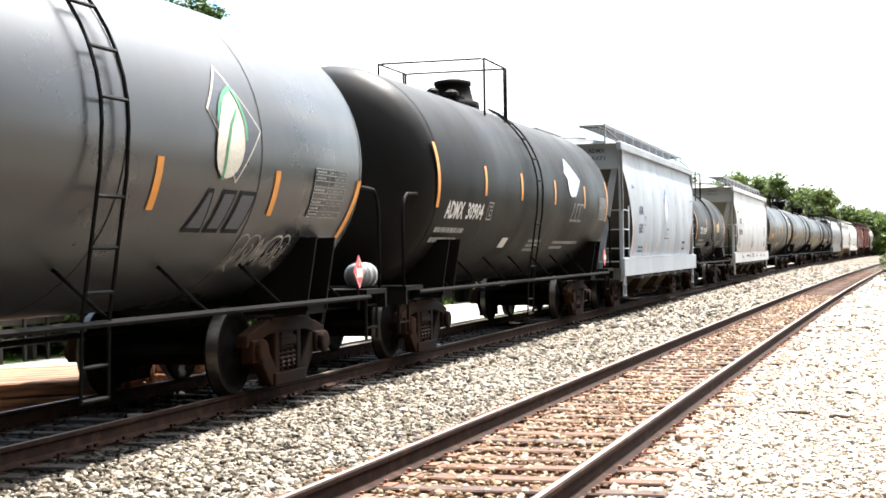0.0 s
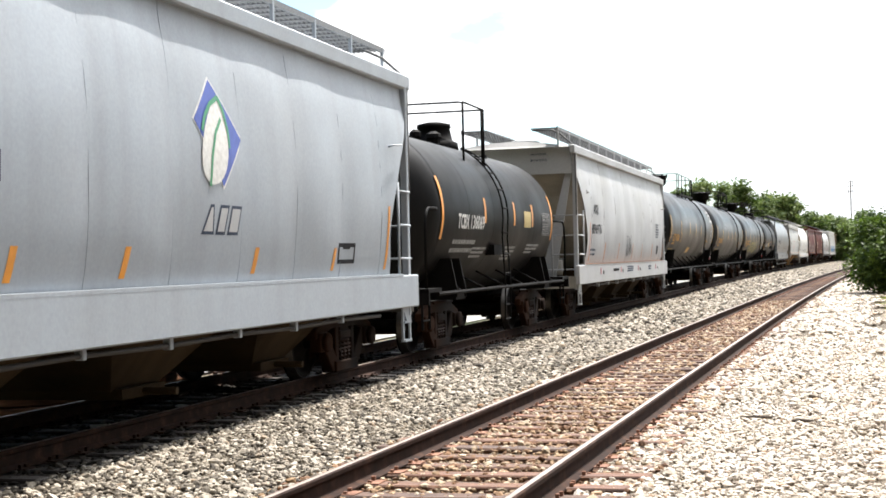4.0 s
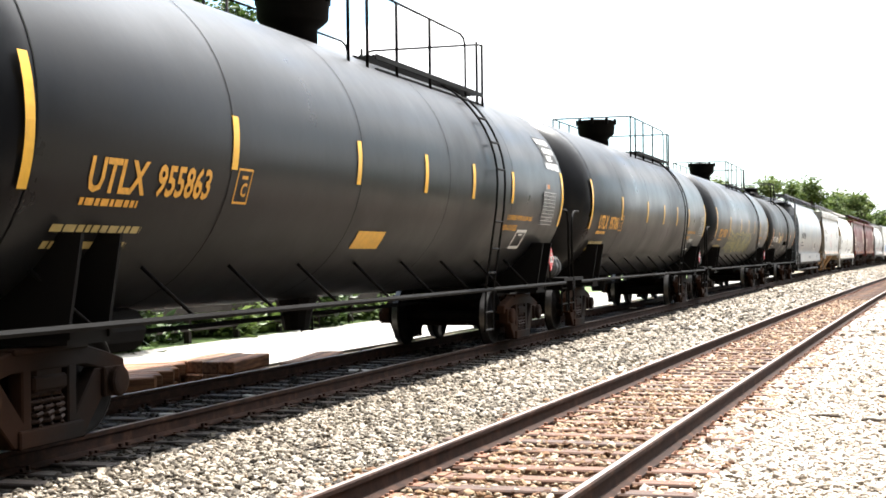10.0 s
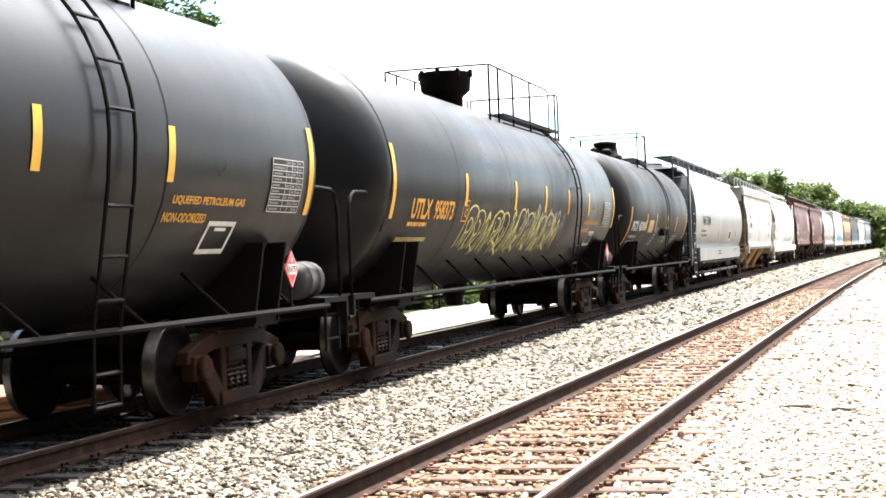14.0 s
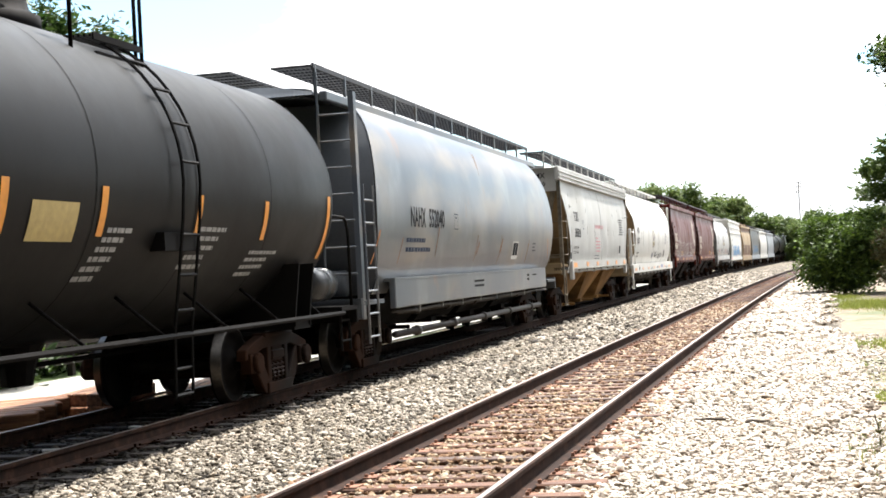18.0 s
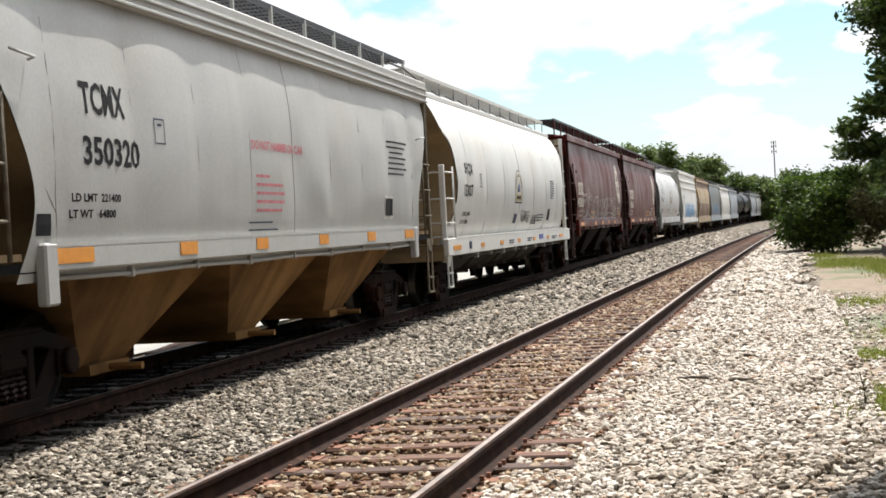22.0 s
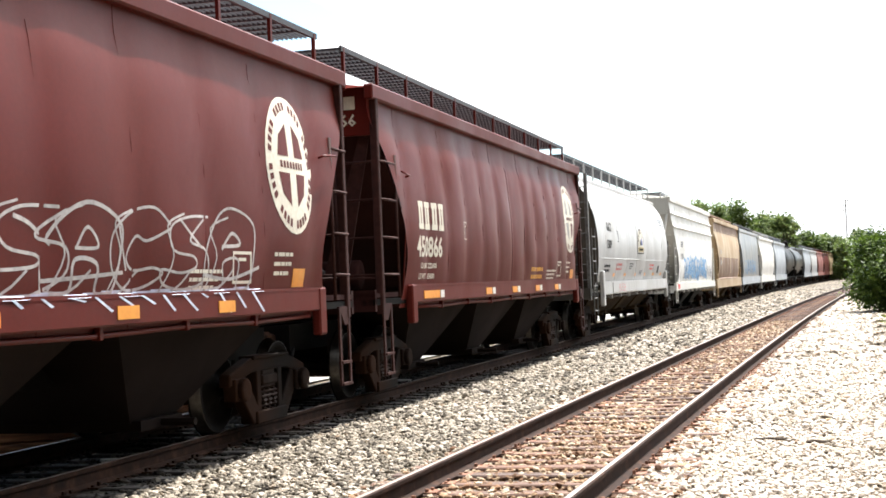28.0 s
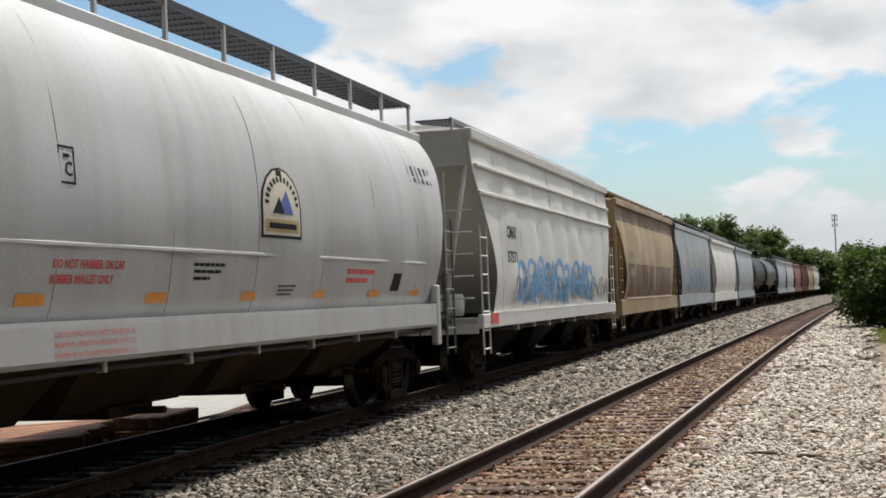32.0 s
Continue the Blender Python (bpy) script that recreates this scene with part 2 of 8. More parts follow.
M["grate_dark"] = plain("dark_grating", (0.06, 0.062, 0.068), 0.55, 0.3, 0.3, 30, spec=0.12)
M["gear_grey"] = plain("grey_ladder_steel", (0.12, 0.12, 0.118), 0.6, 0.1, 0.3, 12, spec=0.25)
M["truck"] = paint("truck_cast_steel", (0.006, 0.0042, 0.0034), (0.042, 0.017, 0.008), 0.75, 0.8, False, 0.08)
M["spring"] = plain("spring_steel", (0.0245, 0.014, 0.0105), 0.6, 0.3, 0.4, 20, spec=0.12)
M["wheel"] = plain("wheel_face", (0.007, 0.006, 0.0055), 0.75, 0.0, 0.4, 8, spec=0.06)
M["tread"] = plain("polished_tread", (0.06, 0.055, 0.05), 0.38, 1.0, 0.2, 20)
M["orange"] = plain("reflector_orange", (0.612, 0.2376, 0.0216), 0.35, 0, 0.12, 10)
M["yellow"] = plain("reflector_yellow", (0.6375, 0.3375, 0.015), 0.35, 0, 0.12, 10)
M["ink_white"] = plain("stencil_white", (0.54, 0.5325, 0.51), 0.6, 0, 0.15, 22)
M["ink_grey"] = plain("stencil_faded", (0.255, 0.255, 0.2465), 0.7, 0, 0.3, 22)
M["ink_black"] = plain("stencil_black", (0.014, 0.014, 0.016), 0.7, 0, 0.3, 22, spec=0.12)
M["ink_yellow"] = plain("stencil_yellow", (0.5625, 0.27, 0.0225), 0.6, 0, 0.2, 22)
M["ink_red"] = plain("stencil_red", (0.55, 0.07, 0.06), 0.6, 0, 0.2, 22)
M["ink_cream"] = plain("stencil_cream", (0.54, 0.504, 0.4176), 0.6, 0, 0.12, 22)
M["ink_blue"] = plain("emblem_blue", (0.05, 0.08, 0.3), 0.5, 0, 0.15, 12)
M["ink_green"] = plain("emblem_green", (0.05, 0.22, 0.11), 0.5, 0, 0.15, 12)
M["ink_gold"] = plain("emblem_gold", (0.375, 0.285, 0.105), 0.5, 0, 0.15, 12)
M["spray"] = plain("spray_paint_pale", (0.36, 0.34, 0.33), 0.7, 0, 0.3, 12)
M["spray_ice"] = plain("spray_paint_ice", (0.45, 0.5, 0.6), 0.7, 0, 0.25, 12)
M["spray_blue"] = plain("spray_paint_blue", (0.13, 0.29, 0.5), 0.7, 0, 0.3, 12)
M["spray_yellow"] = plain("spray_paint_yellow", (0.5, 0.46, 0.16), 0.7, 0, 0.3, 12)
M["emblem_slate"] = plain("emblem_field_slate", (0.045, 0.05, 0.065), 0.5, 0, 0.2, 6)
M["emblem_ice"] = plain("emblem_field_ice", (0.3, 0.36, 0.5), 0.5, 0, 0.15, 6)
M["ink_slate"] = plain("stencil_slate", (0.04, 0.052, 0.08), 0.7, 0, 0.3, 22, spec=0.15)
M["ink_rose"] = plain("stencil_faded_red", (0.5, 0.15, 0.17), 0.6, 0, 0.3, 22)
M["ink_pink"] = plain("sticker_faded_pink", (0.4, 0.216, 0.224), 0.6, 0, 0.3, 12)
M["orange_worn"] = plain("reflector_rust_orange", (0.4, 0.136, 0.02), 0.5, 0, 0.35, 9)
M["rust_run"] = plain("rust_run", (0.21, 0.084, 0.028), 0.7, 0, 0.5, 6)
M["chute_tan"] = paint("chute_sandy_tan", (0.33, 0.18, 0.068), (0.04, 0.024, 0.013), 0.85, 0.85, spec=0.1)
M["gear_tan"] = plain("dusty_ladder_steel", (0.119, 0.098, 0.07), 0.7, 0, 0.3, 12, spec=0.2)
M["gear_oxide"] = plain("oxide_ladder_steel", (0.035, 0.012, 0.01), 0.7, 0, 0.3, 12, spec=0.15)
# darker copy of the oxide paint, holding the deep shade between cars
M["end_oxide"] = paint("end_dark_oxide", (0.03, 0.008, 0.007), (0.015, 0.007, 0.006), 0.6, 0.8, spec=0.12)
M["scrap"] = plain("bleached_board", (0.3844, 0.372, 0.341), 0.85, 0, 0.2, 12)
M["plate_rust"] = plain("rusty_tie_plate", (0.16, 0.08, 0.052), 0.85, 0, 0.45, 11, spec=0.15)
M["rust_pipe"] = plain("dusty_pipe", (0.0182, 0.0126, 0.0091), 0.7, 0, 0.3, 9)


def rail_material():
    m, nt, b = base("rusty_rail", 0.85, 0, 0.12)
    n = tex(nt, "Noise", 6.0, 7)
    n2 = tex(nt, "Noise", 40.0, 4)
    c = ramp(nt, n.outputs["Fac"], [(0.3, (0.013, 0.006, 0.004)), (0.55, (0.025, 0.011, 0.0065)), (0.75, (0.055, 0.026, 0.015))])
    c = mix(nt, 0.5, c, ramp(nt, n2.outputs["Fac"], [(0.3, (0.6, 0.6, 0.6)), (0.7, (1.2, 1.2, 1.2))]), "MULTIPLY")
    nt.links.new(c, b.inputs["Base Color"])
    bump(nt, b, n2.outputs["Fac"], 0.3, 0.003)
    return m


def stone_material(name, stops):
    m, nt, b = base(name, 0.85, 0, 0.2)
    g = nt.nodes.new("ShaderNodeNewGeometry")
    c = ramp(nt, g.outputs["Random Per Island"], stops)
    n = tex(nt, "Noise", 35.0, 5)
    c = mix(nt, 1.0, c, ramp(nt, n.outputs["Fac"], [(0.3, (0.7, 0.7, 0.7)), (0.72, (1.15, 1.13, 1.1))]), "MULTIPLY")
    big = tex(nt, "Noise", 0.6, 3)
    c = mix(nt, 1.0, c, ramp(nt, big.outputs["Fac"], [(0.35, (0.86, 0.84, 0.8)), (0.65, (1.05, 1.05, 1.05))]), "MULTIPLY")
    nt.links.new(c, b.inputs["Base Color"])
    bump(nt, b, n.outputs["Fac"], 0.5, 0.006)
    return m


def gravel_material(name, stops, scale=17.0):
    m, nt, b = base(name, 0.9, 0, 0.15)
    v = tex(nt, "Voronoi", scale)
    sep = nt.nodes.new("ShaderNodeSeparateColor")
    nt.links.new(v.outputs["Color"], sep.inputs[0])
    c = ramp(nt, sep.outputs[0], stops)
    gap = ramp(nt, v.outputs["Distance"], [(0.25, (1.0, 1.0, 1.0)), (0.7, (0.42, 0.4, 0.37))])
    c = mix(nt, 1.0, c, gap, "MULTIPLY")
    n = tex(nt, "Noise", 0.5, 4)
    c = mix(nt, 1.0, c, ramp(nt, n.outputs["Fac"], [(0.35, (0.82, 0.79, 0.74)), (0.65, (1.05, 1.04, 1.02))]), "MULTIPLY")
    nt.links.new(c, b.inputs["Base Color"])
    inv = ramp(nt, v.outputs["Distance"], [(0.0, (1, 1, 1)), (0.8, (0, 0, 0))])
    bump(nt, b, inv, 1.0, 0.03)
    return m


STONES = [(0.0, (0.02493, 0.02009, 0.01588)), (0.18, (0.07125, 0.06026, 0.04698)), (0.42, (0.171, 0.1486, 0.1206)), (0.68, (0.285, 0.2532, 0.2095)), (0.92, (0.4489, 0.4051, 0.3492)), (1.0, (0.1924, 0.1406, 0.09522))]
WARM_STONES = [(0.0, (0.09, 0.07, 0.052)), (0.12, (0.24, 0.2, 0.16)), (0.34, (0.4, 0.35, 0.295)), (0.6, (0.53, 0.48, 0.42)), (0.9, (0.63, 0.59, 0.54)), (1.0, (0.33, 0.22, 0.14))]
M["rail"] = rail_material()
M["railhead"] = plain("worn_railhead", (0.19, 0.15, 0.125), 0.5, 0.5, 0.35, 5)
M["stone"] = stone_material("ballast_stone", STONES)
M["stone_warm"] = stone_material("ballast_stone_warm", WARM_STONES)
M["stone_rust"] = stone_material("ballast_stone_rusty", [(0.0, (0.05, 0.022, 0.011)), (0.3, (0.155, 0.082, 0.042)), (0.6, (0.27, 0.185, 0.112)), (1.0, (0.43, 0.365, 0.28))])
# stones and bed darkened: the train's shade is put into their colour
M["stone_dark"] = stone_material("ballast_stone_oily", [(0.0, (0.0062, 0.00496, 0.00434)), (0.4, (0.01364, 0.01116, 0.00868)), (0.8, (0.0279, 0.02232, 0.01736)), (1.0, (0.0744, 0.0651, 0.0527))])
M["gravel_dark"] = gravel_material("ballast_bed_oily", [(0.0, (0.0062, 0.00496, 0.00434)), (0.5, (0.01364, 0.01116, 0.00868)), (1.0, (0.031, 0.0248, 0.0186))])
# stone colours dimmed to stand for shade in the gaps between stones
M["gravel"] = gravel_material("ballast_bed", [(p, tuple(q * 0.8 for q in c)) for p, c in STONES])


def tie_material(name, lo, mid, hi, grain=(0.5, 6.0, 6.0)):
    m, nt, b = base(name, 0.85)
    oi = nt.nodes.new("ShaderNodeObjectInfo")
    n = tex(nt, "Noise", 5.0, 7, grain)
    c = ramp(nt, n.outputs["Fac"], [(0.3, lo), (0.52, mid), (0.75, hi)])
    c = mix(nt, 1.0, c, ramp(nt, oi.outputs["Random"], [(0.0, (0.62, 0.62, 0.66)), (0.5, (1, 1, 1)), (1.0, (1.25, 1.1, 0.95))]), "MULTIPLY")
    nt.links.new(c, b.inputs["Base Color"])
    bump(nt, b, n.outputs["Fac"], 0.8, 0.012)
    return m


M["tie"] = tie_material("weathered_tie", (0.0155, 0.007638, 0.004557), (0.075, 0.033, 0.016), (0.155, 0.074, 0.036))
# darker copy of the tie that carries the train's shade
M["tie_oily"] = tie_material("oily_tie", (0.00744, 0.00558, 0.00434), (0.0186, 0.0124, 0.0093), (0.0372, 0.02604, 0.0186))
M["tie_new"] = tie_material("stacked_tie", (0.05, 0.021, 0.011), (0.19, 0.085, 0.04), (0.34, 0.18, 0.09), (4.0, 0.35, 4.0))


def earth_material():
    m, nt, b = base("dry_earth", 0.95)
    n1, n2, n3 = tex(nt, "Noise", 0.35, 5), tex(nt, "Noise", 3.5, 6), tex(nt, "Noise", 40.0, 4)
    c = ramp(nt, n2.outputs["Fac"], [(0.3, (0.125, 0.088, 0.058)), (0.55, (0.185, 0.138, 0.095)), (0.75, (0.245, 0.196, 0.144))])
    c = mix(nt, 0.7, c, ramp(nt, n3.outputs["Fac"], [(0.35, (0.6, 0.6, 0.6)), (0.68, (1.2, 1.2, 1.2))]), "MULTIPLY")
    g = ramp(nt, n2.outputs["Fac"], [(0.35, (0.031, 0.0558, 0.0124)), (0.7, (0.0744, 0.1054, 0.031))])
    c = mix(nt, ramp(nt, n1.outputs["Fac"], [(0.5, (0, 0, 0)), (0.6, (0.75, 0.75, 0.75))]), c, g)
    nt.links.new(c, b.inputs["Base Color"])
    bump(nt, b, n3.outputs["Fac"], 0.6, 0.02)
    return m


def leaf_material(name, lo, hi):
    m, nt, b = base(name, 0.55, 0, 0.3)
    g = nt.nodes.new("ShaderNodeNewGeometry")
    c = ramp(nt, g.outputs["Random Per Island"], [(0.0, lo), (0.6, tuple((a + d) / 2 for a, d in zip(lo, hi))), (1.0, hi)])
    nt.links.new(c, b.inputs["Base Color"])
    t = nt.nodes.new("ShaderNodeBsdfTranslucent")
    nt.links.new(c, t.inputs[0])
    ms = nt.nodes.new("ShaderNodeMixShader")
    ms.inputs[0].default_value = 0.3
    nt.links.new(b.outputs[0], ms.inputs[1])
    nt.links.new(t.outputs[0], ms.inputs[2])
    nt.links.new(ms.outputs[0], nt.nodes["Material Output"].inputs[0])
    return m


M["earth"] = earth_material()
M["lawn"] = plain("rough_lawn", (0.062, 0.1054, 0.0217), 0.95, 0, 0.45, 2.5)
M["road"] = plain("pale_concrete_road", (0.26, 0.25, 0.225), 0.9, 0, 0.12, 3)
M["asphalt"] = plain("asphalt", (0.0341, 0.03224, 0.031), 0.9, 0, 0.3, 18)
M["grass"] = leaf_material("grass_blade", (0.13, 0.165, 0.022), (0.3, 0.32, 0.08))
M["leaf"] = leaf_material("leaf_green", (0.01116, 0.0279, 0.0062), (0.062, 0.1054, 0.0217))
M["leaf_bush"] = leaf_material("leaf_bush_green", (0.018, 0.04, 0.006), (0.13, 0.2, 0.03))
M["leaf_far"] = leaf_material("leaf_far_green", (0.06, 0.1, 0.03), (0.2, 0.25, 0.08))
M["leaf_bright"] = leaf_material("leaf_bright_green", (0.0372, 0.0682, 0.0124), (0.124, 0.1736, 0.0434))
M["leaf_dry"] = leaf_material("leaf_olive", (0.0558, 0.0558, 0.0155), (0.124, 0.1054, 0.0372))
M["bark"] = plain("bark", (0.0558, 0.0403, 0.0279), 0.9, 0, 0.4, 8)
M["fence_wood"] = plain("dark_fence_wood", (0.018, 0.015, 0.012), 0.85, 0, 0.4, 9, spec=0.12)
M["wall_dark"] = plain("dark_screen_wall", (0.005, 0.005, 0.0055), 0.95, 0, 0.3, 6, spec=0.12)
M["brick"] = plain("cap_brick", (0.186, 0.1364, 0.0992), 0.85, 0, 0.3, 8)
M["stucco"] = plain("retaining_wall", (0.0744, 0.0651, 0.0558), 0.9, 0, 0.25, 6)
M["awning"] = plain("green_awning_cloth", (0.01, 0.3, 0.2), 0.7, 0, 0.12, 5)
M["iron"] = plain("black_iron", (0.012, 0.012, 0.012), 0.5, 0.3, 0.2, 12)
M["lamp_glass"] = plain("lamp_shade_white", (0.6, 0.6, 0.58), 0.4, 0, 0.08, 8)
M["mast"] = plain("mast_steel", (0.25, 0.24, 0.24), 0.6, 0.4, 0.2, 3)
M["placard_red"] = plain("placard_red", (0.6, 0.04, 0.05), 0.5, 0, 0.1, 20)


# ---------------- mesh helpers ----------------
def part(name, bm, material, parent=None, label="", smooth=False):
    me = bpy.data.meshes.new(name)
    bm.normal_update()
    bm.to_mesh(me)
    bm.free()
    mats = material if isinstance(material, (list, tuple)) else [material]
    for m in mats:
        me.materials.append(M[m] if isinstance(m, str) else m)
    if smooth:
        for p in me.polygons:
            p.use_smooth = True
    ob = new(name, me)
    if parent:
        ob.parent = parent
    if label:
        ob["label"] = label
    return ob


def share(ob, parent, m=None):
    """A further object on the same mesh."""
    o = new(ob.name.split(".")[0], ob.data)
    o.parent = parent
    if m is not None:
        o.matrix_basis = m
    if "label" in ob:
        o["label"] = ob["label"]
    return o


def box(bm, x0, x1, y0, y1, z0, z1, bev=0.0):
    vs = [bm.verts.new((x, y, z)) for x in (x0, x1) for y in (y0, y1) for z in (z0, z1)]
    fs = [bm.faces.new([vs[i] for i in q]) for q in ((0, 1, 3, 2), (4, 6, 7, 5), (0, 4, 5, 1), (2, 3, 7, 6), (0, 2, 6, 4), (1, 5, 7, 3))]
    if bev:
        es = list({e for f in fs for e in f.edges})
        bmesh.ops.bevel(bm, geom=es, offset=bev, segments=1, affect="EDGES")
    return bm


def tube(bm, pts, r, n=6, close=True):
    pts = [Vector(p) for p in pts]
    rings = []
    for i, p in enumerate(pts):
        a, b = pts[max(i - 1, 0)], pts[min(i + 1, len(pts) - 1)]
        d = (b - a).normalized()
        u = d.orthogonal().normalized() if abs(d.z) > 0.9 else d.cross(Vector((0, 0, 1))).normalized()
        w = d.cross(u)
        rings.append([bm.verts.new(p + r * (math.cos(2 * math.pi * k / n) * u + math.sin(2 * math.pi * k / n) * w)) for k in range(n)])
    for a, b in zip(rings, rings[1:]):
        for k in range(n):
            bm.faces.new((a[k], a[(k + 1) % n], b[(k + 1) % n], b[k]))
    if close:
        bm.faces.new(rings[0][::-1])
        bm.faces.new(rings[-1])
    return bm


def lathe(bm, prof, axis="x", n=24, mats=None, c=(0, 0, 0)):
    """Turns (position along the axis, radius) pairs round the axis."""
    rings = []
    for a, r in prof:
        ring = []
        for k in range(n):
            th = 2 * math.pi * k / n
            u, w = r * math.cos(th), r * math.sin(th)
            p = {"x": (a, u, w), "y": (u, a, w), "z": (u, w, a)}[axis]
            ring.append(bm.verts.new((p[0] + c[0], p[1] + c[1], p[2] + c[2])))
        rings.append(ring)
    for i, (a, b) in enumerate(zip(rings, rings[1:])):
        for k in range(n):
            f = bm.faces.new((a[k], b[k], b[(k + 1) % n], a[(k + 1) % n]))
            if mats:
                f.material_index = mats[i]
    bm.faces.new(rings[0])
    bm.faces.new(rings[-1][::-1])
    bmesh.ops.recalc_face_normals(bm, faces=bm.faces)
    return bm


def B():
    return bmesh.new()


def soup(name, verts, faces, material, parent=None, smooth=False):
    me = bpy.data.meshes.new(name)
    verts = np.asarray(verts, np.float32)
    faces = np.asarray(faces, np.int32)
    k = faces.shape[1]
    me.vertices.add(len(verts))
    me.vertices.foreach_set("co", verts.ravel())
    me.loops.add(faces.size)
    me.loops.foreach_set("vertex_index", faces.ravel())
    me.polygons.add(len(faces))
    me.polygons.foreach_set("loop_start", np.arange(0, faces.size, k, dtype=np.int32))
    me.polygons.foreach_set("use_smooth", np.full(len(faces), smooth))
    me.update(calc_edges=True)
    me.materials.append(M[material])
    ob = new(name, me)
    if parent:
        ob.parent = parent
    return ob


# ---------------- ground ----------------
rng = np.random.default_rng(7)


def near_xs(y):
    return NEAR_X + NEAR_K * np.maximum(y - NEAR_Y0, 0) ** 2 / 2


def far_xs(y):
    return FAR_X + FAR_A * y + FAR_K * np.maximum(y - FAR_Y0, 0) ** 2 / 2


def sheet(name, xs_of, ys, z_of, material, kind="structure", label="", category=""):
    """A strip of ground: for each y a row of x values."""
    rows = [xs_of(y) for y in ys]
    n = len(rows[0])
    verts = [(x, y, z_of(x, y)) for y, r in zip(ys, rows) for x in r]
    faces = [(i * n + j, i * n + j + 1, (i + 1) * n + j + 1, (i + 1) * n + j) for i in range(len(ys) - 1) for j in range(n - 1)]
    ob = soup(name, verts, faces, material, None, True)
    return tagged(ob, label, category or name, "", kind)


def spaced(a, b, n, p=1.0):
    return [a + (b - a) * (i / n) ** p for i in range(n + 1)]


def wav(x, y, s, a):
    return a * noise.noise(Vector((x * s, y * s, 0.3)))


sheet("ground", lambda y: [-1500, -300, -80, -40, -25, -16, -12, -9, -4, 0, 1.2, 2.5, 5, 9, 20, 60, 300, 1500],
      [-300, -60, -20, -5] + spaced(0, 80, 60) + spaced(90, 1800, 30, 2.5),
      lambda x, y: -0.27 + (wav(x, y, 0.7, 0.03) if abs(x) < 30 and -5 < y < 80 else 0), "earth",
      label="dry bare earth with sparse grass patches", category="ground")
YS = spaced(-8, 30, 76) + spaced(31, 320, 90, 1.7)


def bed_xs(y):
    a, b = far_x(y), near_x(y)
    return [a - 2.4, a - 1.9, a - 1.3, a, a + 1.3, a + 1.8, (a + b) / 2, b - 1.8, b - 1.3, b, b + 1.3, b + 1.8, b + 2.5, b + 3.05 + wav(0, y, 0.4, 0.35), b + 3.4 + wav(5, y, 0.4, 0.3)]


BED_Z = [-0.285, -0.23, -0.2, -0.205, -0.2, -0.205, -0.22, -0.205, -0.2, -0.205, -0.2, -0.215, -0.225, -0.235, -0.29]


def bed():
    verts, faces = [], []
    for y in YS:
        for x, z in zip(bed_xs(y), BED_Z):
            verts.append((x, y, z + wav(x, y, 2.0, 0.018)))
    n = len(BED_Z)
    for i in range(len(YS) - 1):
        for j in range(n - 1):
            faces.append((i * n + j, i * n + j + 1, (i + 1) * n + j + 1, (i + 1) * n + j))
    return tagged(soup("ballast_bed", verts, faces, "gravel", None, True), "crushed pale limestone ballast bed under both tracks", "ballast", "", "structure")


ballast = bed()
# dark strip painting the train's shade along its track
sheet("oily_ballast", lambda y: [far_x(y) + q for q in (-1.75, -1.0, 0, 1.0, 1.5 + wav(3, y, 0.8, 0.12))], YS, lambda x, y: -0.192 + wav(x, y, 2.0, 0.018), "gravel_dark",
      label="dark ballast under the train's track, shade put into its colour", category="ballast")


def ico():
    bm = B()
    bmesh.ops.create_icosphere(bm, subdivisions=1, radius=1.0)
    v = np.array([q.co[:] for q in bm.verts])
    fc = np.array([[q.index for q in f.verts] for f in bm.faces])
    bm.free()
    return v, fc


ICO_V, ICO_F = ico()


def stones(name, pts, sizes, material, label):
    """Angular stones, each its own island."""
    n = len(pts)
    kinds = [ICO_V * (1 + rng.uniform(-0.33, 0.2, ICO_V.shape)) for _ in range(14)]
    k = rng.integers(0, 14, n)
    base_v = np.array(kinds)[k]
    sc = np.stack([sizes * rng.uniform(0.7, 1.25, n), sizes * rng.uniform(0.7, 1.25, n), sizes * rng.uniform(0.45, 0.8, n)], -1)
    v = base_v * sc[:, None, :]
    th, tl = rng.uniform(0, 2 * np.pi, n), rng.normal(0, 0.35, n)
    c, s = np.cos(tl)[:, None], np.sin(tl)[:, None]
    v[..., 1], v[..., 2] = v[..., 1] * c - v[..., 2] * s, v[..., 1] * s + v[..., 2] * c
    c, s = np.cos(th)[:, None], np.sin(th)[:, None]
    v[..., 0], v[..., 1] = v[..., 0] * c - v[..., 1] * s, v[..., 0] * s + v[..., 1] * c
    v += np.asarray(pts)[:, None, :]
    f = ICO_F[None] + (np.arange(n) * len(ICO_V))[:, None, None]
    return tagged(soup(name, v.reshape(-1, 3), f.reshape(-1, 3), material), label, "gravel", "", "stuff")


def scatter(y0, y1, per_m2, size, lo, hi, zlo=-0.205, zhi=-0.172, clear_near=False):
    """Random places between two offsets from the empty track's centre line (or functions of y)."""
    w = abs(np.mean([hi(y) - lo(y) for y in (y0, y1)]))
    n = int((y1 - y0) * w * per_m2)
    y = rng.uniform(y0, y1, n)
    u = rng.uniform(0, 1, n)
    a, b = np.array([lo(q) for q in y]), np.array([hi(q) for q in y])
    x = a + (b - a) * u
    off = np.abs(x - near_xs(y))
    keep = np.abs(off - GAUGE / 2) > 0.1
    off2 = np.abs(x - far_xs(y))
    keep &= np.abs(off2 - GAUGE / 2) > 0.1
    x, y = x[keep], y[keep]
    z = rng.uniform(zlo, zhi, len(x))
    return np.stack([x, y, z], -1), size * rng.lognormal(0, 0.28, len(x))


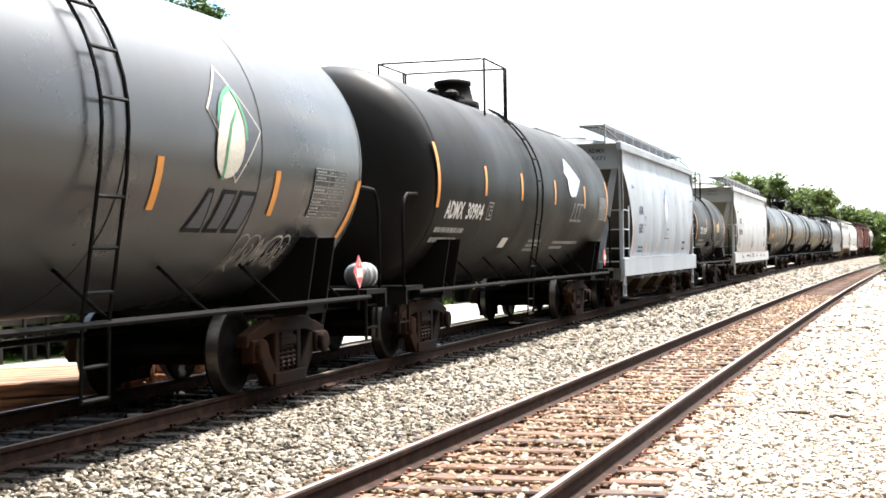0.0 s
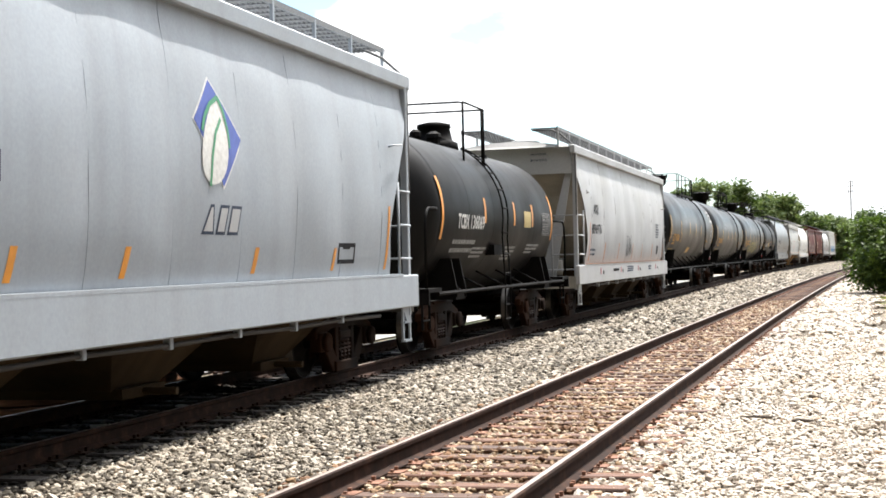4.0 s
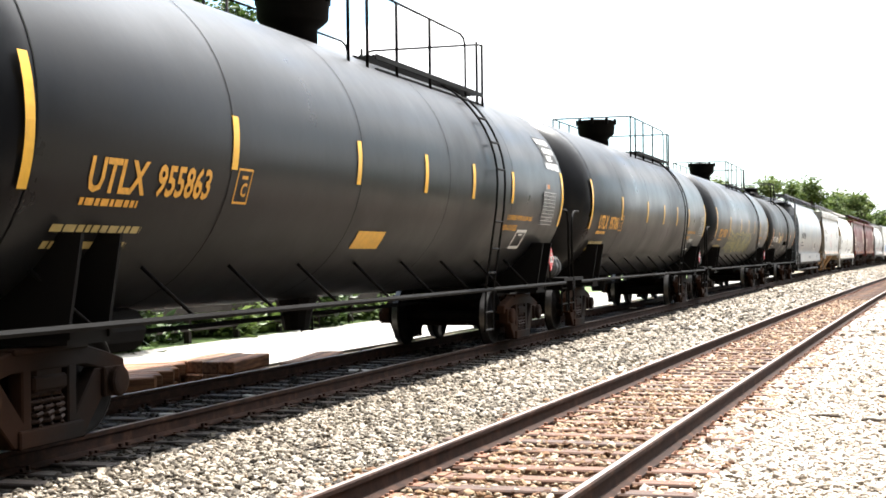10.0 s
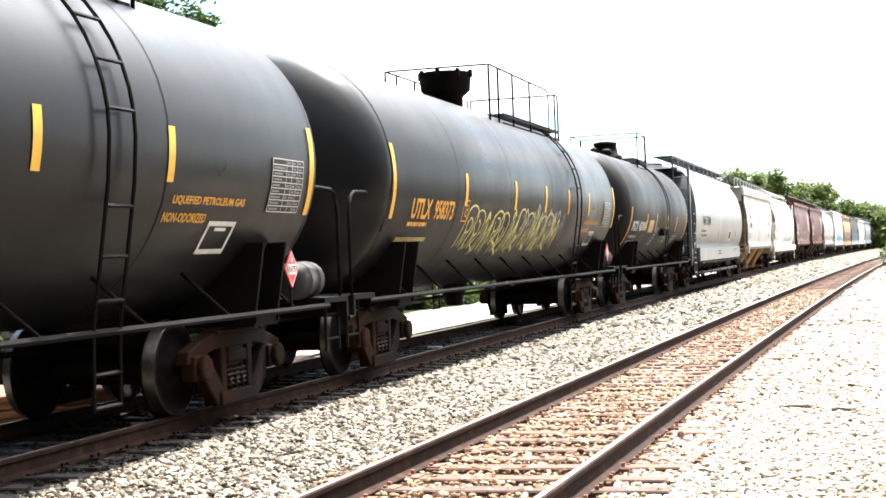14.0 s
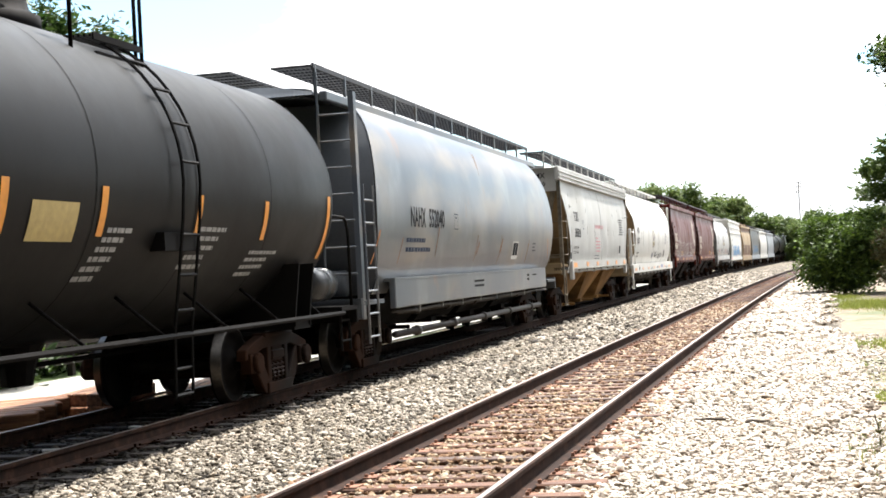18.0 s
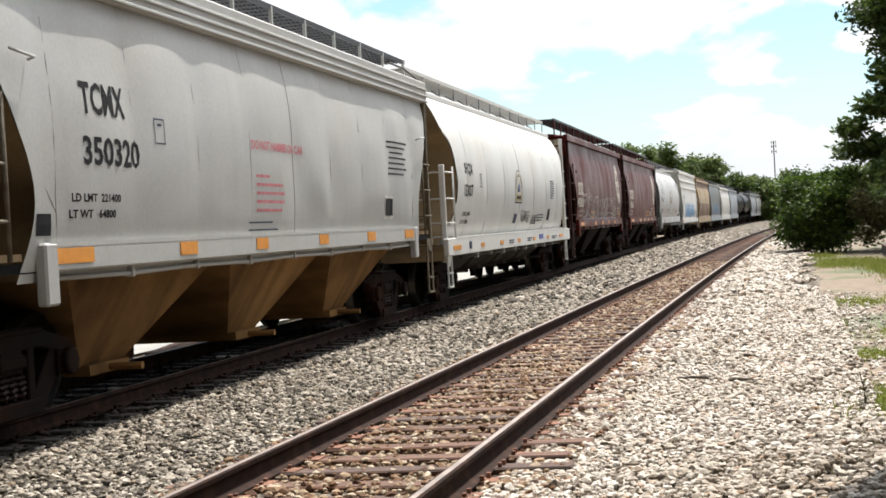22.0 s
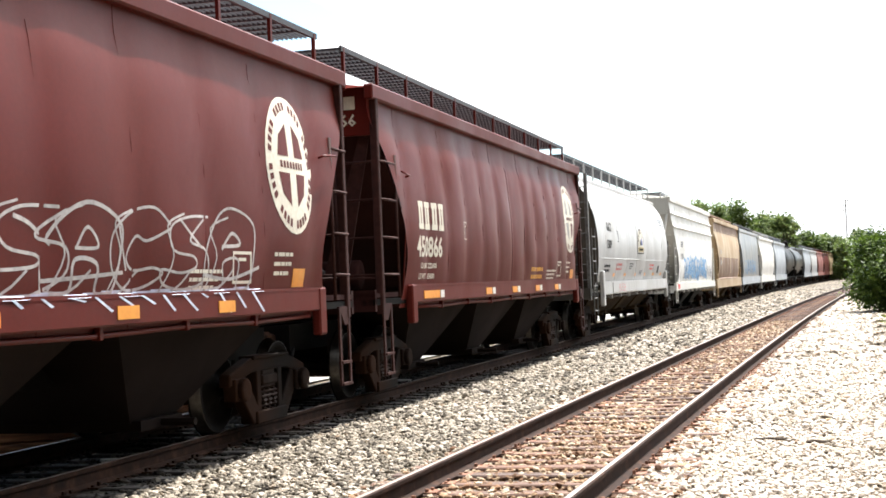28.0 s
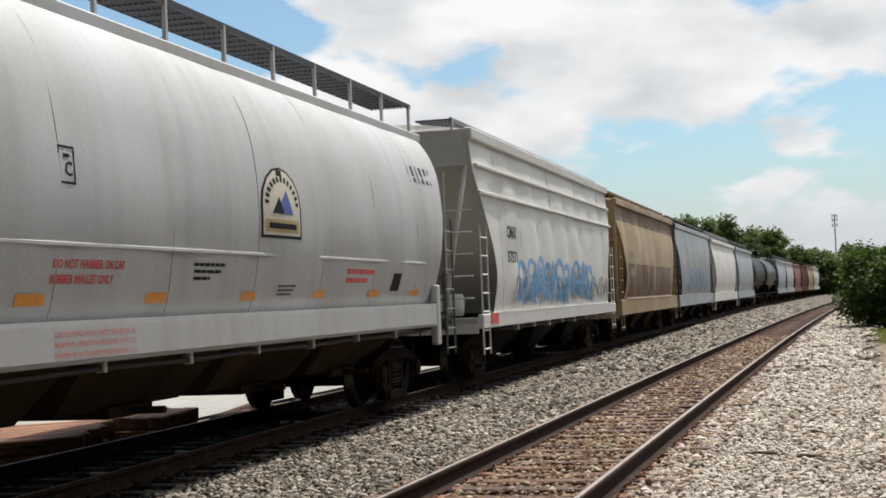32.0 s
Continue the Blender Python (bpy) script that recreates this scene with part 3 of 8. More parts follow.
def cat(*a):
    return np.concatenate([q[0] for q in a]), np.concatenate([q[1] for q in a])


MID_L, MID_R = (lambda y: far_x(y) + 1.3), (lambda y: near_x(y) - 0.9)
RIGHT_L, RIGHT_R = (lambda y: near_x(y) + 0.9), (lambda y: near_x(y) + 3.0 + 0.25 * math.sin(y * 1.3))
p_, s_ = cat(scatter(6.6, 17, 760, 0.0245, MID_L, MID_R), scatter(17, 30, 330, 0.034, MID_L, MID_R), scatter(30, 60, 75, 0.055, MID_L, MID_R), scatter(60, 130, 22, 0.085, MID_L, MID_R))
stones("ballast_stones", p_, s_, "stone", "loose grey-white angular ballast stones between the tracks")
p_, s_ = cat(scatter(6.0, 16, 820, 0.0235, RIGHT_L, RIGHT_R), scatter(16, 28, 340, 0.032, RIGHT_L, RIGHT_R), scatter(28, 60, 70, 0.055, RIGHT_L, RIGHT_R), scatter(60, 130, 20, 0.085, RIGHT_L, RIGHT_R),
             scatter(8, 30, 25, 0.028, lambda y: near_x(y) + 2.6, lambda y: near_x(y) + 4.6, -0.27, -0.255),
             scatter(6, 30, 420, 0.029, lambda y: near_x(y) + 2.5, lambda y: near_x(y) + 3.45, -0.24, -0.205), scatter(6, 30, 80, 0.027, lambda y: near_x(y) + 3.3, lambda y: near_x(y) + 3.9, -0.27, -0.25))
stones("ballast_stones_pale", p_, s_, "stone_warm", "loose cream and tan ballast stones beside the empty track")
p_, s_ = cat(scatter(6.5, 18, 290, 0.027, lambda y: near_x(y) - 0.68, lambda y: near_x(y) + 0.68, -0.2, -0.168),
             scatter(18, 50, 110, 0.036, lambda y: near_x(y) - 0.68, lambda y: near_x(y) + 0.68, -0.205, -0.17),
             scatter(6.5, 25, 200, 0.028, lambda y: near_x(y) + 0.85, lambda y: near_x(y) + 1.35, -0.2, -0.168),
             scatter(8.5, 25, 130, 0.028, lambda y: near_x(y) - 1.3, lambda y: near_x(y) - 0.85, -0.2, -0.16))
stones("ballast_stones_rusty", p_, s_, "stone_rust", "rust-stained ballast stones between the ties")
# stones in the shade-dark colour, only under the train
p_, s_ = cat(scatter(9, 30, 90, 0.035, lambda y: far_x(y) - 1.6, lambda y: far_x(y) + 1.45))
stones("ballast_stones_shaded", p_, s_, "stone_dark", "dark ballast stones under the train, coloured for its shade")


# ---------------- tracks ----------------
def rail(track, centre, off, ys):
    prof = [(-0.076, -0.172), (-0.076, -0.16), (-0.014, -0.135), (-0.01, -0.05), (-0.036, -0.036), (-0.037, -0.008), (-0.028, 0.0), (-0.019, 0.001),
            (0.021, 0.001), (0.028, 0.0), (0.037, -0.008), (0.036, -0.036), (0.01, -0.05), (0.014, -0.135), (0.076, -0.16), (0.076, -0.172)]
    n = len(prof)
    bm = B()
    rings = [[bm.verts.new((centre(y) + off + px, y, pz)) for px, pz in prof] for y in ys]
    for a, b in zip(rings, rings[1:]):
        for k in range(n):
            f = bm.faces.new((a[k], a[(k + 1) % n], b[(k + 1) % n], b[k]))
            f.material_index = 1 if k == 7 else 0
    bmesh.ops.recalc_face_normals(bm, faces=bm.faces)
    return part("rail", bm, ["rail", "railhead"], track, "rusty steel rail with a worn bright top")


def tie_mesh(name, material):
    bm = B()
    box(bm, -1.3, 1.3, -0.112, 0.112, -0.36, -0.166, 0.012)
    for v in bm.verts:
        v.co.z += 0.008 * noise.noise(v.co * 3.0)
    return part(name, bm, material, None)


def track(name, label, centre, turn, y_first, y_last, y_end, seed, material="tie"):
    t = tagged(new(name), label, "railway track", "", "structure")
    for off in (-GAUGE / 2, GAUGE / 2):
        rail(t, centre, off, YS)
    r = random.Random(seed)
    proto = None
    y = y_first
    plates, far = B(), B()
    while y < y_end:
        x = centre(y) + r.uniform(-0.05, 0.05)
        m = pose(x, y, r.uniform(-0.012, 0.004), 0, r.uniform(-0.5, 0.5), turn(y) + r.uniform(-1.6, 1.6))
        if y < y_last:
            if proto is None:
                proto = tie_mesh("tie", material)
                proto.parent, proto.matrix_basis = t, m
            else:
                share(proto, t, m)
            for off in (-GAUGE / 2, GAUGE / 2):
                cx = centre(y) + off
                box(plates, cx - 0.18, cx + 0.18, y - 0.09, y + 0.09, -0.176, -0.16)
                for sx in (-0.1, 0.1):
                    for sy in (-0.05, 0.06):
                        q = cx + sx + r.uniform(-0.012, 0.012)
                        box(plates, q - 0.013, q + 0.013, y + sy - 0.015, y + sy + 0.015, -0.165, -0.137 + r.uniform(-0.015, 0.012))
        else:
            box(far, x - 1.3, x + 1.3, y - 0.11, y + 0.11, -0.3, -0.175)
        y += 0.5 + r.uniform(-0.03, 0.03)
    tagged(part("tie_plates_and_spikes", plates, "plate_rust" if material == "tie" else "rail", t, "rusty tie plates with spikes"), kind="stuff")
    if len(far.verts):
        tagged(part("far_ties", far, "tie", t, "weathered wooden ties farther off"), kind="stuff")
    else:
        far.free()
    return t


near_track = track("empty_track", "empty railway track with rusty rails on weathered wooden ties", near_x, lambda y: 0.0, 5.0, 95.0, 150.0, 3)
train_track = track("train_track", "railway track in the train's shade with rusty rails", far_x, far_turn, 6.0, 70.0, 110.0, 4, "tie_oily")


# ---------------- rolling stock ----------------
WHEEL_R = 0.46
PROTO = {}
WHEELSETS = []


def wheelset_mesh():
    bm = B()
    for s in (-1, 1):
        # tread, flange, rim and dished plate; s is the side of the car
        g = GAUGE / 2
        prof = [(g - 0.075, 0.10), (g - 0.06, 0.16), (g - 0.045, 0.36), (g - 0.075, 0.385), (g - 0.075, 0.455), (g - 0.065, 0.487), (g - 0.045, 0.487),
                (g - 0.03, WHEEL_R), (g + 0.06, WHEEL_R - 0.008), (g + 0.065, 0.44), (g + 0.06, 0.39), (g + 0.02, 0.37), (g + 0.0, 0.22), (g + 0.06, 0.13), (g + 0.08, 0.09)]
        mats = [0, 0, 0, 0, 0, 0, 1, 1, 1, 0, 0, 0, 0, 0]
        lathe(bm, [(s * a, r) for a, r in prof], "x", 26, mats)
    lathe(bm, [(-1.02, 0.075), (-0.7, 0.085), (0.7, 0.085), (1.02, 0.075)], "x", 10)
    for s in (-1, 1):   # bolts on the axle end
        lathe(bm, [(s * 1.02, 0.09), (s * 1.08, 0.09), (s * 1.1, 0.05)], "x", 6)
    return part("wheelset", bm, ["wheel", "tread"], None, "steel wheelset with bright worn treads", True)


def side_frame_mesh():
    bm = B()
    # cast frame outline in the y-z plane, with two openings for the spring group
    x0, x1 = 0.93, 1.06
    def slab(pts, a=x0, b=x1):
        f0 = [bm.verts.new((a, y, z)) for y, z in pts]
        f1 = [bm.verts.new((b, y, z)) for y, z in pts]
        bm.faces.new(f0[::-1]); bm.faces.new(f1)
        for i in range(len(pts)):
            j = (i + 1) % len(pts)
            bm.faces.new((f0[i], f0[j], f1[j], f1[i]))
    slab([(-1.12, 0.5), (-1.1, 0.63), (-0.85, 0.7), (-0.5, 0.78), (0.5, 0.78), (0.85, 0.7), (1.1, 0.63), (1.12, 0.5), (0.9, 0.54), (0.5, 0.62), (-0.5, 0.62), (-0.9, 0.54)])
    slab([(-0.92, 0.55), (-0.66, 0.585), (-0.27, 0.16), (-0.3, 0.06), (-0.48, 0.06), (-0.78, 0.36)])
    slab([(0.92, 0.55), (0.78, 0.36), (0.48, 0.06), (0.3, 0.06), (0.27, 0.16), (0.66, 0.585)])
    slab([(-0.44, 0.05), (-0.44, 0.19), (0.44, 0.19), (0.44, 0.05)], x0 - 0.05, x1 + 0.03)
    slab([(-0.37, 0.18), (-0.37, 0.64), (-0.25, 0.64), (-0.25, 0.18)])
    slab([(0.25, 0.18), (0.25, 0.64), (0.37, 0.64), (0.37, 0.18)])
    slab([(-0.5, 0.755), (-0.5, 0.8), (0.5, 0.8), (0.5, 0.755)], x0 - 0.03, x1 + 0.03)
    for s in (-1, 1):
        slab([(s * 0.89 - 0.16, 0.34), (s * 0.89 - 0.16, 0.58), (s * 0.89 + 0.16, 0.58), (s * 0.89 + 0.16, 0.34)], 0.95, 1.1)
        lathe(bm, [(1.1, 0.13), (1.16, 0.13), (1.17, 0.09)], "x", 10, None, (0, s * 0.89, 0.46))
    bmesh.ops.recalc_face_normals(bm, faces=bm.faces)
    bmesh.ops.bevel(bm, geom=list(bm.edges), offset=0.012, segments=1, affect="EDGES")
    return part("side_frame", bm, "truck", None, "cast steel truck side frame, rust brown")


def spring_mesh():
    bm = B()
    tube(bm, [(1.0 + 0.066 * math.cos(a * 1.2), 0.066 * math.sin(a * 1.2), 0.19 + 0.25 * a / 26) for a in range(27)], 0.017, 5)
    return part("coil_spring", bm, "spring", None, "rusty coil spring of the truck")


def bolster_mesh():
    bm = B()
    box(bm, -1.05, 1.05, -0.2, 0.2, 0.42, 0.66, 0.03)
    box(bm, -0.3, 0.3, -0.3, 0.3, 0.6, 0.8)
    for s in (-1, 1):
        box(bm, s * 1.0 - 0.07, s * 1.0 + 0.07, -0.23, 0.23, 0.46, 0.58, 0.02)
    for y in (-0.45, 0.45):
        box(bm, -0.85, 0.85, y - 0.06, y + 0.06, 0.28, 0.42)
        for s in (-1, 1):
            box(bm, s * 0.78 - 0.07, s * 0.78 + 0.07, y - 0.04 + (0.06 if y > 0 else -0.06) - 0.05, y + 0.05, 0.25, 0.55)
    return part("truck", bm, "truck", None, "two-axle freight truck")


def truck(car, y, full=True):
    if not PROTO:
        for k, f in (("wheelset", wheelset_mesh), ("side_frame", side_frame_mesh), ("spring", spring_mesh), ("bolster", bolster_mesh)):
            PROTO[k] = f()
    def use(k, parent, m):
        o = PROTO[k]
        if o.parent is None and "used" not in PROTO.setdefault("flags", {}).get(k, ""):
            PROTO["flags"][k] = "used"
            o.parent, o.matrix_basis = parent, m
            return o
        return share(o, parent, m)
    t = use("bolster", car, pose(0, y, 0))
    for a in (0, 180):
        use("side_frame", t, pose(0, 0, 0, 0, 0, a))
        if full:
            for k in (-0.15, 0.0, 0.15):
                use("spring", t, pose(0, k, 0, 0, 0, a))
    for a in (-0.89, 0.89):
        WHEELSETS.append((use("wheelset", t, pose(0, a, WHEEL_R)), a))
    return t


def bands(poly, step):
    """Cuts a wide convex shape into upright bands."""
    ys = [p[0] for p in poly]
    lo, hi = min(ys), max(ys)
    n = int((hi - lo) / step) + 1
    if n == 1:
        return [poly]
    out = []
    for k in range(n):
        q = poly
        for lim, sign in ((lo + (hi - lo) * k / n, 1), (lo + (hi - lo) * (k + 1) / n, -1)):
            r = []
            for i, p in enumerate(q):
                o = q[i - 1]
                dp, do = sign * (p[0] - lim), sign * (o[0] - lim)
                if dp * do < 0:
                    r.append((lim, o[1] + (p[1] - o[1]) * do / (do - dp)))
                if dp >= 0:
                    r.append(p)
            q = r
        if len(q) > 2:
            out.append(q)
    return out


class Car:
    """A car in its own space: y along the track, +x towards the viewer's side, z = 0 on the railhead."""

    def setup(self, name, s0, s1, label, category):
        self.s, self.len = (s0 + s1) / 2, s1 - s0
        self.ob = tagged(new(name), label, category, "cars of the freight train")
        CARS.append(self)

    def y(self, s):
        return s - self.s

    thin = 1.0

    def face(self, y, z):
        return self.prof(z)

    # decals are drawn in (y, z) on the side and laid 8 mm proud of it
    def lay(self, name, polys, material, label="", lift=0.008):
        bm = B()
        cache = {}
        def vert(p):
            k = (round(p[0], 4), round(p[1], 4))
            if k not in cache:
                cache[k] = bm.verts.new((self.face(p[0], p[1]) + lift * self.thin, p[0], p[1]))
            return cache[k]
        if self.thin < 1:
            polys = [p for q in polys for p in bands(q, 0.2)]
        for q in polys:
            vs = [vert(p) for p in q]
            if len(set(vs)) == len(vs) and len(vs) > 2:
                try:
                    bm.faces.new(vs)
                except ValueError:
                    pass
        return part(name, bm, material, self.ob, label)

    def cutlay(self, name, poly, material, label="", lift=0.008, step=0.07):
        """Lays a large convex shape, cut into level bands so that it follows the curve."""
        def slices(q, ax, step):
            lo, hi = min(p[ax] for p in q), max(p[ax] for p in q)
            for k in range(math.floor(lo / step), math.ceil(hi / step)):
                r = q
                for lim, sign in ((k * step, 1), ((k + 1) * step, -1)):
                    cut = []
                    for i, p in enumerate(r):
                        o = r[i - 1]
                        dp, do = sign * (p[ax] - lim), sign * (o[ax] - lim)
                        if dp * do < 0:
                            t = do / (do - dp)
                            x = [o[0] + (p[0] - o[0]) * t, o[1] + (p[1] - o[1]) * t]
                            x[ax] = lim
                            cut.append(tuple(x))
                        if dp >= 0:
                            cut.append(p)
                    r = cut
                    if len(r) < 3:
                        break
                if len(r) > 2:
                    yield r
        out = [c for band in slices(poly, 1, step) for c in slices(band, 0, 0.16)]
        return self.lay(name, out, material, label, lift)

    def rect(self, name, y0, y1, z0, z1, material, label="", n=5, lean=0.0, lift=0.008):
        """lean: how far the top is shifted along y."""
        polys = []
        for j in range(n):
            a, b = j / n, (j + 1) / n
            za, zb = z0 + (z1 - z0) * a, z0 + (z1 - z0) * b
            polys.append([(y0 + lean * a, za), (y1 + lean * a, za), (y1 + lean * b, zb), (y0 + lean * b, zb)])
        return self.lay(name, polys, material, label, lift)

    def bars(self, name, y0, z1, widths, h, gap, material, label="block of small stencilled lettering", lean=0.0):
        """Small unreadable lettering as rows of bars, downwards from z1."""
        polys = []
        r = random.Random(len(widths) * 31 + int(abs(y0) * 100))
        z = z1
        for w in widths:
            y = y0
            while y < y0 + w:
                d = min(r.uniform(0.05, 0.16), y0 + w - y)
                o = lean * (z - z1)
                polys.append([(y + o, z - h), (y + d + o, z - h), (y + d + o, z), (y + o, z)])
                y += d + h * 0.45
            z -= h + gap
        return self.lay(name, polys, material, label)

    def text(self, name, body, y0, z0, size, material, label="", width=None, lift=0.009, heavy=0.025):
        cu = bpy.data.curves.new("t", "FONT")
        cu.body, cu.size, cu.resolution_u, cu.offset = body, 1.0, 2, heavy
        ob = bpy.data.objects.new("t", cu)
        me = bpy.data.meshes.new_from_object(ob)
        co = np.array([v.co[:] for v in me.vertices])
        lo, hi = co.min(0), co.max(0)
        sz = size / (hi[1] - lo[1])
        sx = sz if width is None else width / (hi[0] - lo[0])
        polys = [[(y0 + (co[i][0] - lo[0]) * sx, z0 + (co[i][1] - lo[1]) * sz) for i in p.vertices] for p in me.polygons]
        bpy.data.objects.remove(ob)
        bpy.data.meshes.remove(me)
        bpy.data.curves.remove(cu)
        bold = self.lay(name, polys, material, label, lift)
        return bold

    def stroke(self, pts, w):
        """A brush line as quads."""
        out = []
        fine = [pts[0]]
        for p, q in zip(pts, pts[1:]):
            m = int(abs(q[1] - p[1]) / 0.07) + 1
            fine += [(p[0] + (q[0] - p[0]) * k / m, p[1] + (q[1] - p[1]) * k / m) for k in range(1, m + 1)]
        for (a, b), (c, d) in zip(fine, fine[1:]):
            l = math.hypot(c - a, d - b) or 1
            nx, nz = -(d - b) / l * w / 2, (c - a) / l * w / 2
            out.append([(a + nx, b + nz), (a - nx, b - nz), (c - nx, d - nz), (c + nx, d + nz)])
        return out

    def couplers(self):
        for s in (-1, 1):
            e = s * self.len / 2
            bm = B()
            box(bm, -0.12, 0.12, min(e, e + s * 0.42), max(e, e + s * 0.42), 0.66, 0.94, 0.03)
            box(bm, -0.2, 0.2, min(e + s * 0.36, e + s * 0.58), max(e + s * 0.36, e + s * 0.58), 0.62, 0.98, 0.05)
            part("coupler", bm, "truck", self.ob, "rusty knuckle coupler")
            bm = B()
            tube(bm, [(0.35, e, 0.75), (0.38, e + s * 0.25, 0.45), (0.3, e + s * 0.5, 0.35), (0.2, e + s * 0.62, 0.5)], 0.025, 6)
            part("air_hose", bm, "black", self.ob)


CARS = []


def flat_text(name, body, w, h, material, parent, m, label=""):
    cu = bpy.data.curves.new("t", "FONT")
    cu.body, cu.size, cu.resolution_u, cu.offset = body, 1.0, 1, 0.015
    ob = bpy.data.objects.new("t", cu)
    me = bpy.data.meshes.new_from_object(ob)
    co = np.array([v.co[:] for v in me.vertices])
    lo, hi = co.min(0), co.max(0)
    for v in me.vertices:
        v.co = ((v.co.x - lo[0]) / (hi[0] - lo[0]) * w, (v.co.y - lo[1]) / (hi[1] - lo[1]) * h, 0)
    bpy.data.objects.remove(ob)
    bpy.data.curves.remove(cu)
    me.materials.append(M[material])
    o = new(name, me)
    o.parent, o.matrix_basis = parent, m
    if label:
        o["label"] = label
    return o


def tubes(name, material, parent, lines, r, n=5, label=""):
    """One part for each line."""
    for pts in lines:
        bm = B()
        tube(bm, pts, r, n)
        part(name, bm, material, parent, label, True)


def ladder(bm, x, y0, y1, z0, z1, n, r=0.016):
    for y in (y0, y1):
        tube(bm, [(x, y, z0), (x, y, z1)], r * 1.3, 5)
    for i in range(n):
        z = z0 + (z1 - z0) * (i + 0.5) / n
        tube(bm, [(x, y0, z), (x, y1, z)], r, 5)


class Tank(Car):
    def __init__(self, s0, s1, label, paint_name, zc=2.54, r=1.6, detail=2, dome=(0.5, 0.6), rail_len=4.4, ladder_at=0.3, dome_at=0.0):
        """s0, s1: where the barrel's two end seams stand along the train at the start."""
        over = 1.25
        self.setup("tank_car", s0 - over, s1 + over, label, "tank car")
        self.zc, self.r, self.h = zc, r, (s1 - s0) / 2
        self.pn = paint_name
        self.shell(detail)
        self.underframe(detail)
        for y in (-self.h - over + 2.2, self.h + over - 2.2):
            truck(self.ob, y, detail > 0)
        self.couplers()
        if detail > 0:
            self.top(dome, rail_len, dome_at, ladder_at * self.len)
            self.ladders(ladder_at)

    def prof(self, z):
        return math.sqrt(max(self.r ** 2 - (z - self.zc) ** 2, 0.01))

    def shell(self, detail):
        h, r = self.h, self.r
        n = 56 if detail > 1 else 28
        head = [(math.sin(a) * 0.78, math.cos(a)) for a in (math.pi / 2 * k / 7 for k in range(8))]
        prof = [(-h - d, r * max(c, 0.02)) for d, c in head[::-1]]
        prof = prof[:-1] + [(-h + 2 * h * i / 4, r) for i in range(5)]
        prof += [(h + d, r * max(c, 0.02)) for d, c in head[1:]]
        bm = B()
        lathe(bm, prof, "y", n, None, (0, 0, self.zc))
        sh = part("tank_shell", bm, self.pn, self.ob, "", True)
        if detail > 1:
            for q in (-h, -h * 0.62, -h * 0.22, h * 0.18, h * 0.58, h):
                bm = B()
                for k in range(n):
                    a0, a1 = 2 * math.pi * k / n, 2 * math.pi * (k + 1) / n
                    rr = r + 0.004
                    bm.faces.new([bm.verts.new((rr * math.cos(a), y, self.zc + rr * math.sin(a))) for a, y in ((a0, q - 0.008), (a0, q + 0.008), (a1, q + 0.008), (a1, q - 0.008))])
                part("weld_seam", bm, "black", self.ob)

    def underframe(self, detail):
        h, L = self.h, self.len / 2
        for s in (-1, 1):
            # stub sill, bolster saddle, end platform
            bm = B()
            a, b = sorted((s * (h - 1.9), s * L))
            box(bm, -0.33, 0.33, a, b, 0.72, 1.02)
            part("stub_sill", bm, "black", self.ob)
            y = s * (L - 2.2)
            bm = B()
            zt = self.zc - self.r * 0.55
            w = math.sqrt(self.r ** 2 - (0.35 * self.r) ** 2)
            for q in (-0.28, 0.28):
                pts = [(-1.42, 0.86), (-1.42, 1.0), (-w - 0.03, zt), (-w + 0.25, zt), (-0.5, self.zc - self.r - 0.02), (0.5, self.zc - self.r - 0.02), (w - 0.25, zt), (w + 0.03, zt), (1.42, 1.0), (1.42, 0.86)]
                f0 = [bm.verts.new((px, y + q - 0.02, pz)) for px, pz in pts]
                f1 = [bm.verts.new((px, y + q + 0.02, pz)) for px, pz in pts]
                bm.faces.new(f0); bm.faces.new(f1[::-1])
                for i in range(len(pts)):
                    j = (i + 1) % len(pts)
                    bm.faces.new((f0[j], f0[i], f1[i], f1[j]))
            box(bm, -1.4, 1.4, y - 0.3, y + 0.3, 0.82, 0.95)
            part("bolster_saddle", bm, "black", self.ob, "black bolster and tank saddle")
            bm = B()
            a, b = sorted((s * (L - 0.75), s * L))
            box(bm, -1.48, 1.48, a, b, 0.98, 1.04)
            box(bm, -1.48, 1.48, b - 0.06 if s > 0 else a, b if s > 0 else a + 0.06, 0.8, 1.02)
            part("end_platform", bm, "black", self.ob, "steel end platform with worn edges")
            if detail > 0:
                lines = []
                for x in (-1.42, 1.42):
                    y1, y2 = s * (L - 0.72), s * (L - 0.1)
                    lines.append([(x * 0.93, y1 - s * 0.4, 2.27), (x, y1 + s * 0.05, 2.27), (x, y2 - s * 0.2, 2.26), (x, y2 - s * 0.1, 2.21), (x, y2 - s * 0.03, 2.12), (x, y2, 2.0), (x, y2, 1.0)])
                tubes("end_handrail", "black", self.ob, lines, 0.024, 6, "black tubular end handrail")
                for x in (-1.36, 1.36):
                    bm = B()
                    y1 = s * (L - 0.25)
                    ladder(bm, x, y1 - 0.2, y1 + 0.2, 0.42, 0.98, 2, 0.016)
                    part("sill_step", bm, "black", self.ob)
        # long running pipe along the lower side
        for x in (-1.46, 1.46):
            bm = B()
            tube(bm, [(x, -L + 0.6, 0.95), (x, L - 0.6, 0.95)], 0.032, 6)
            part("side_handrail", bm, "black", self.ob, "long pipe handrail along the lower side")
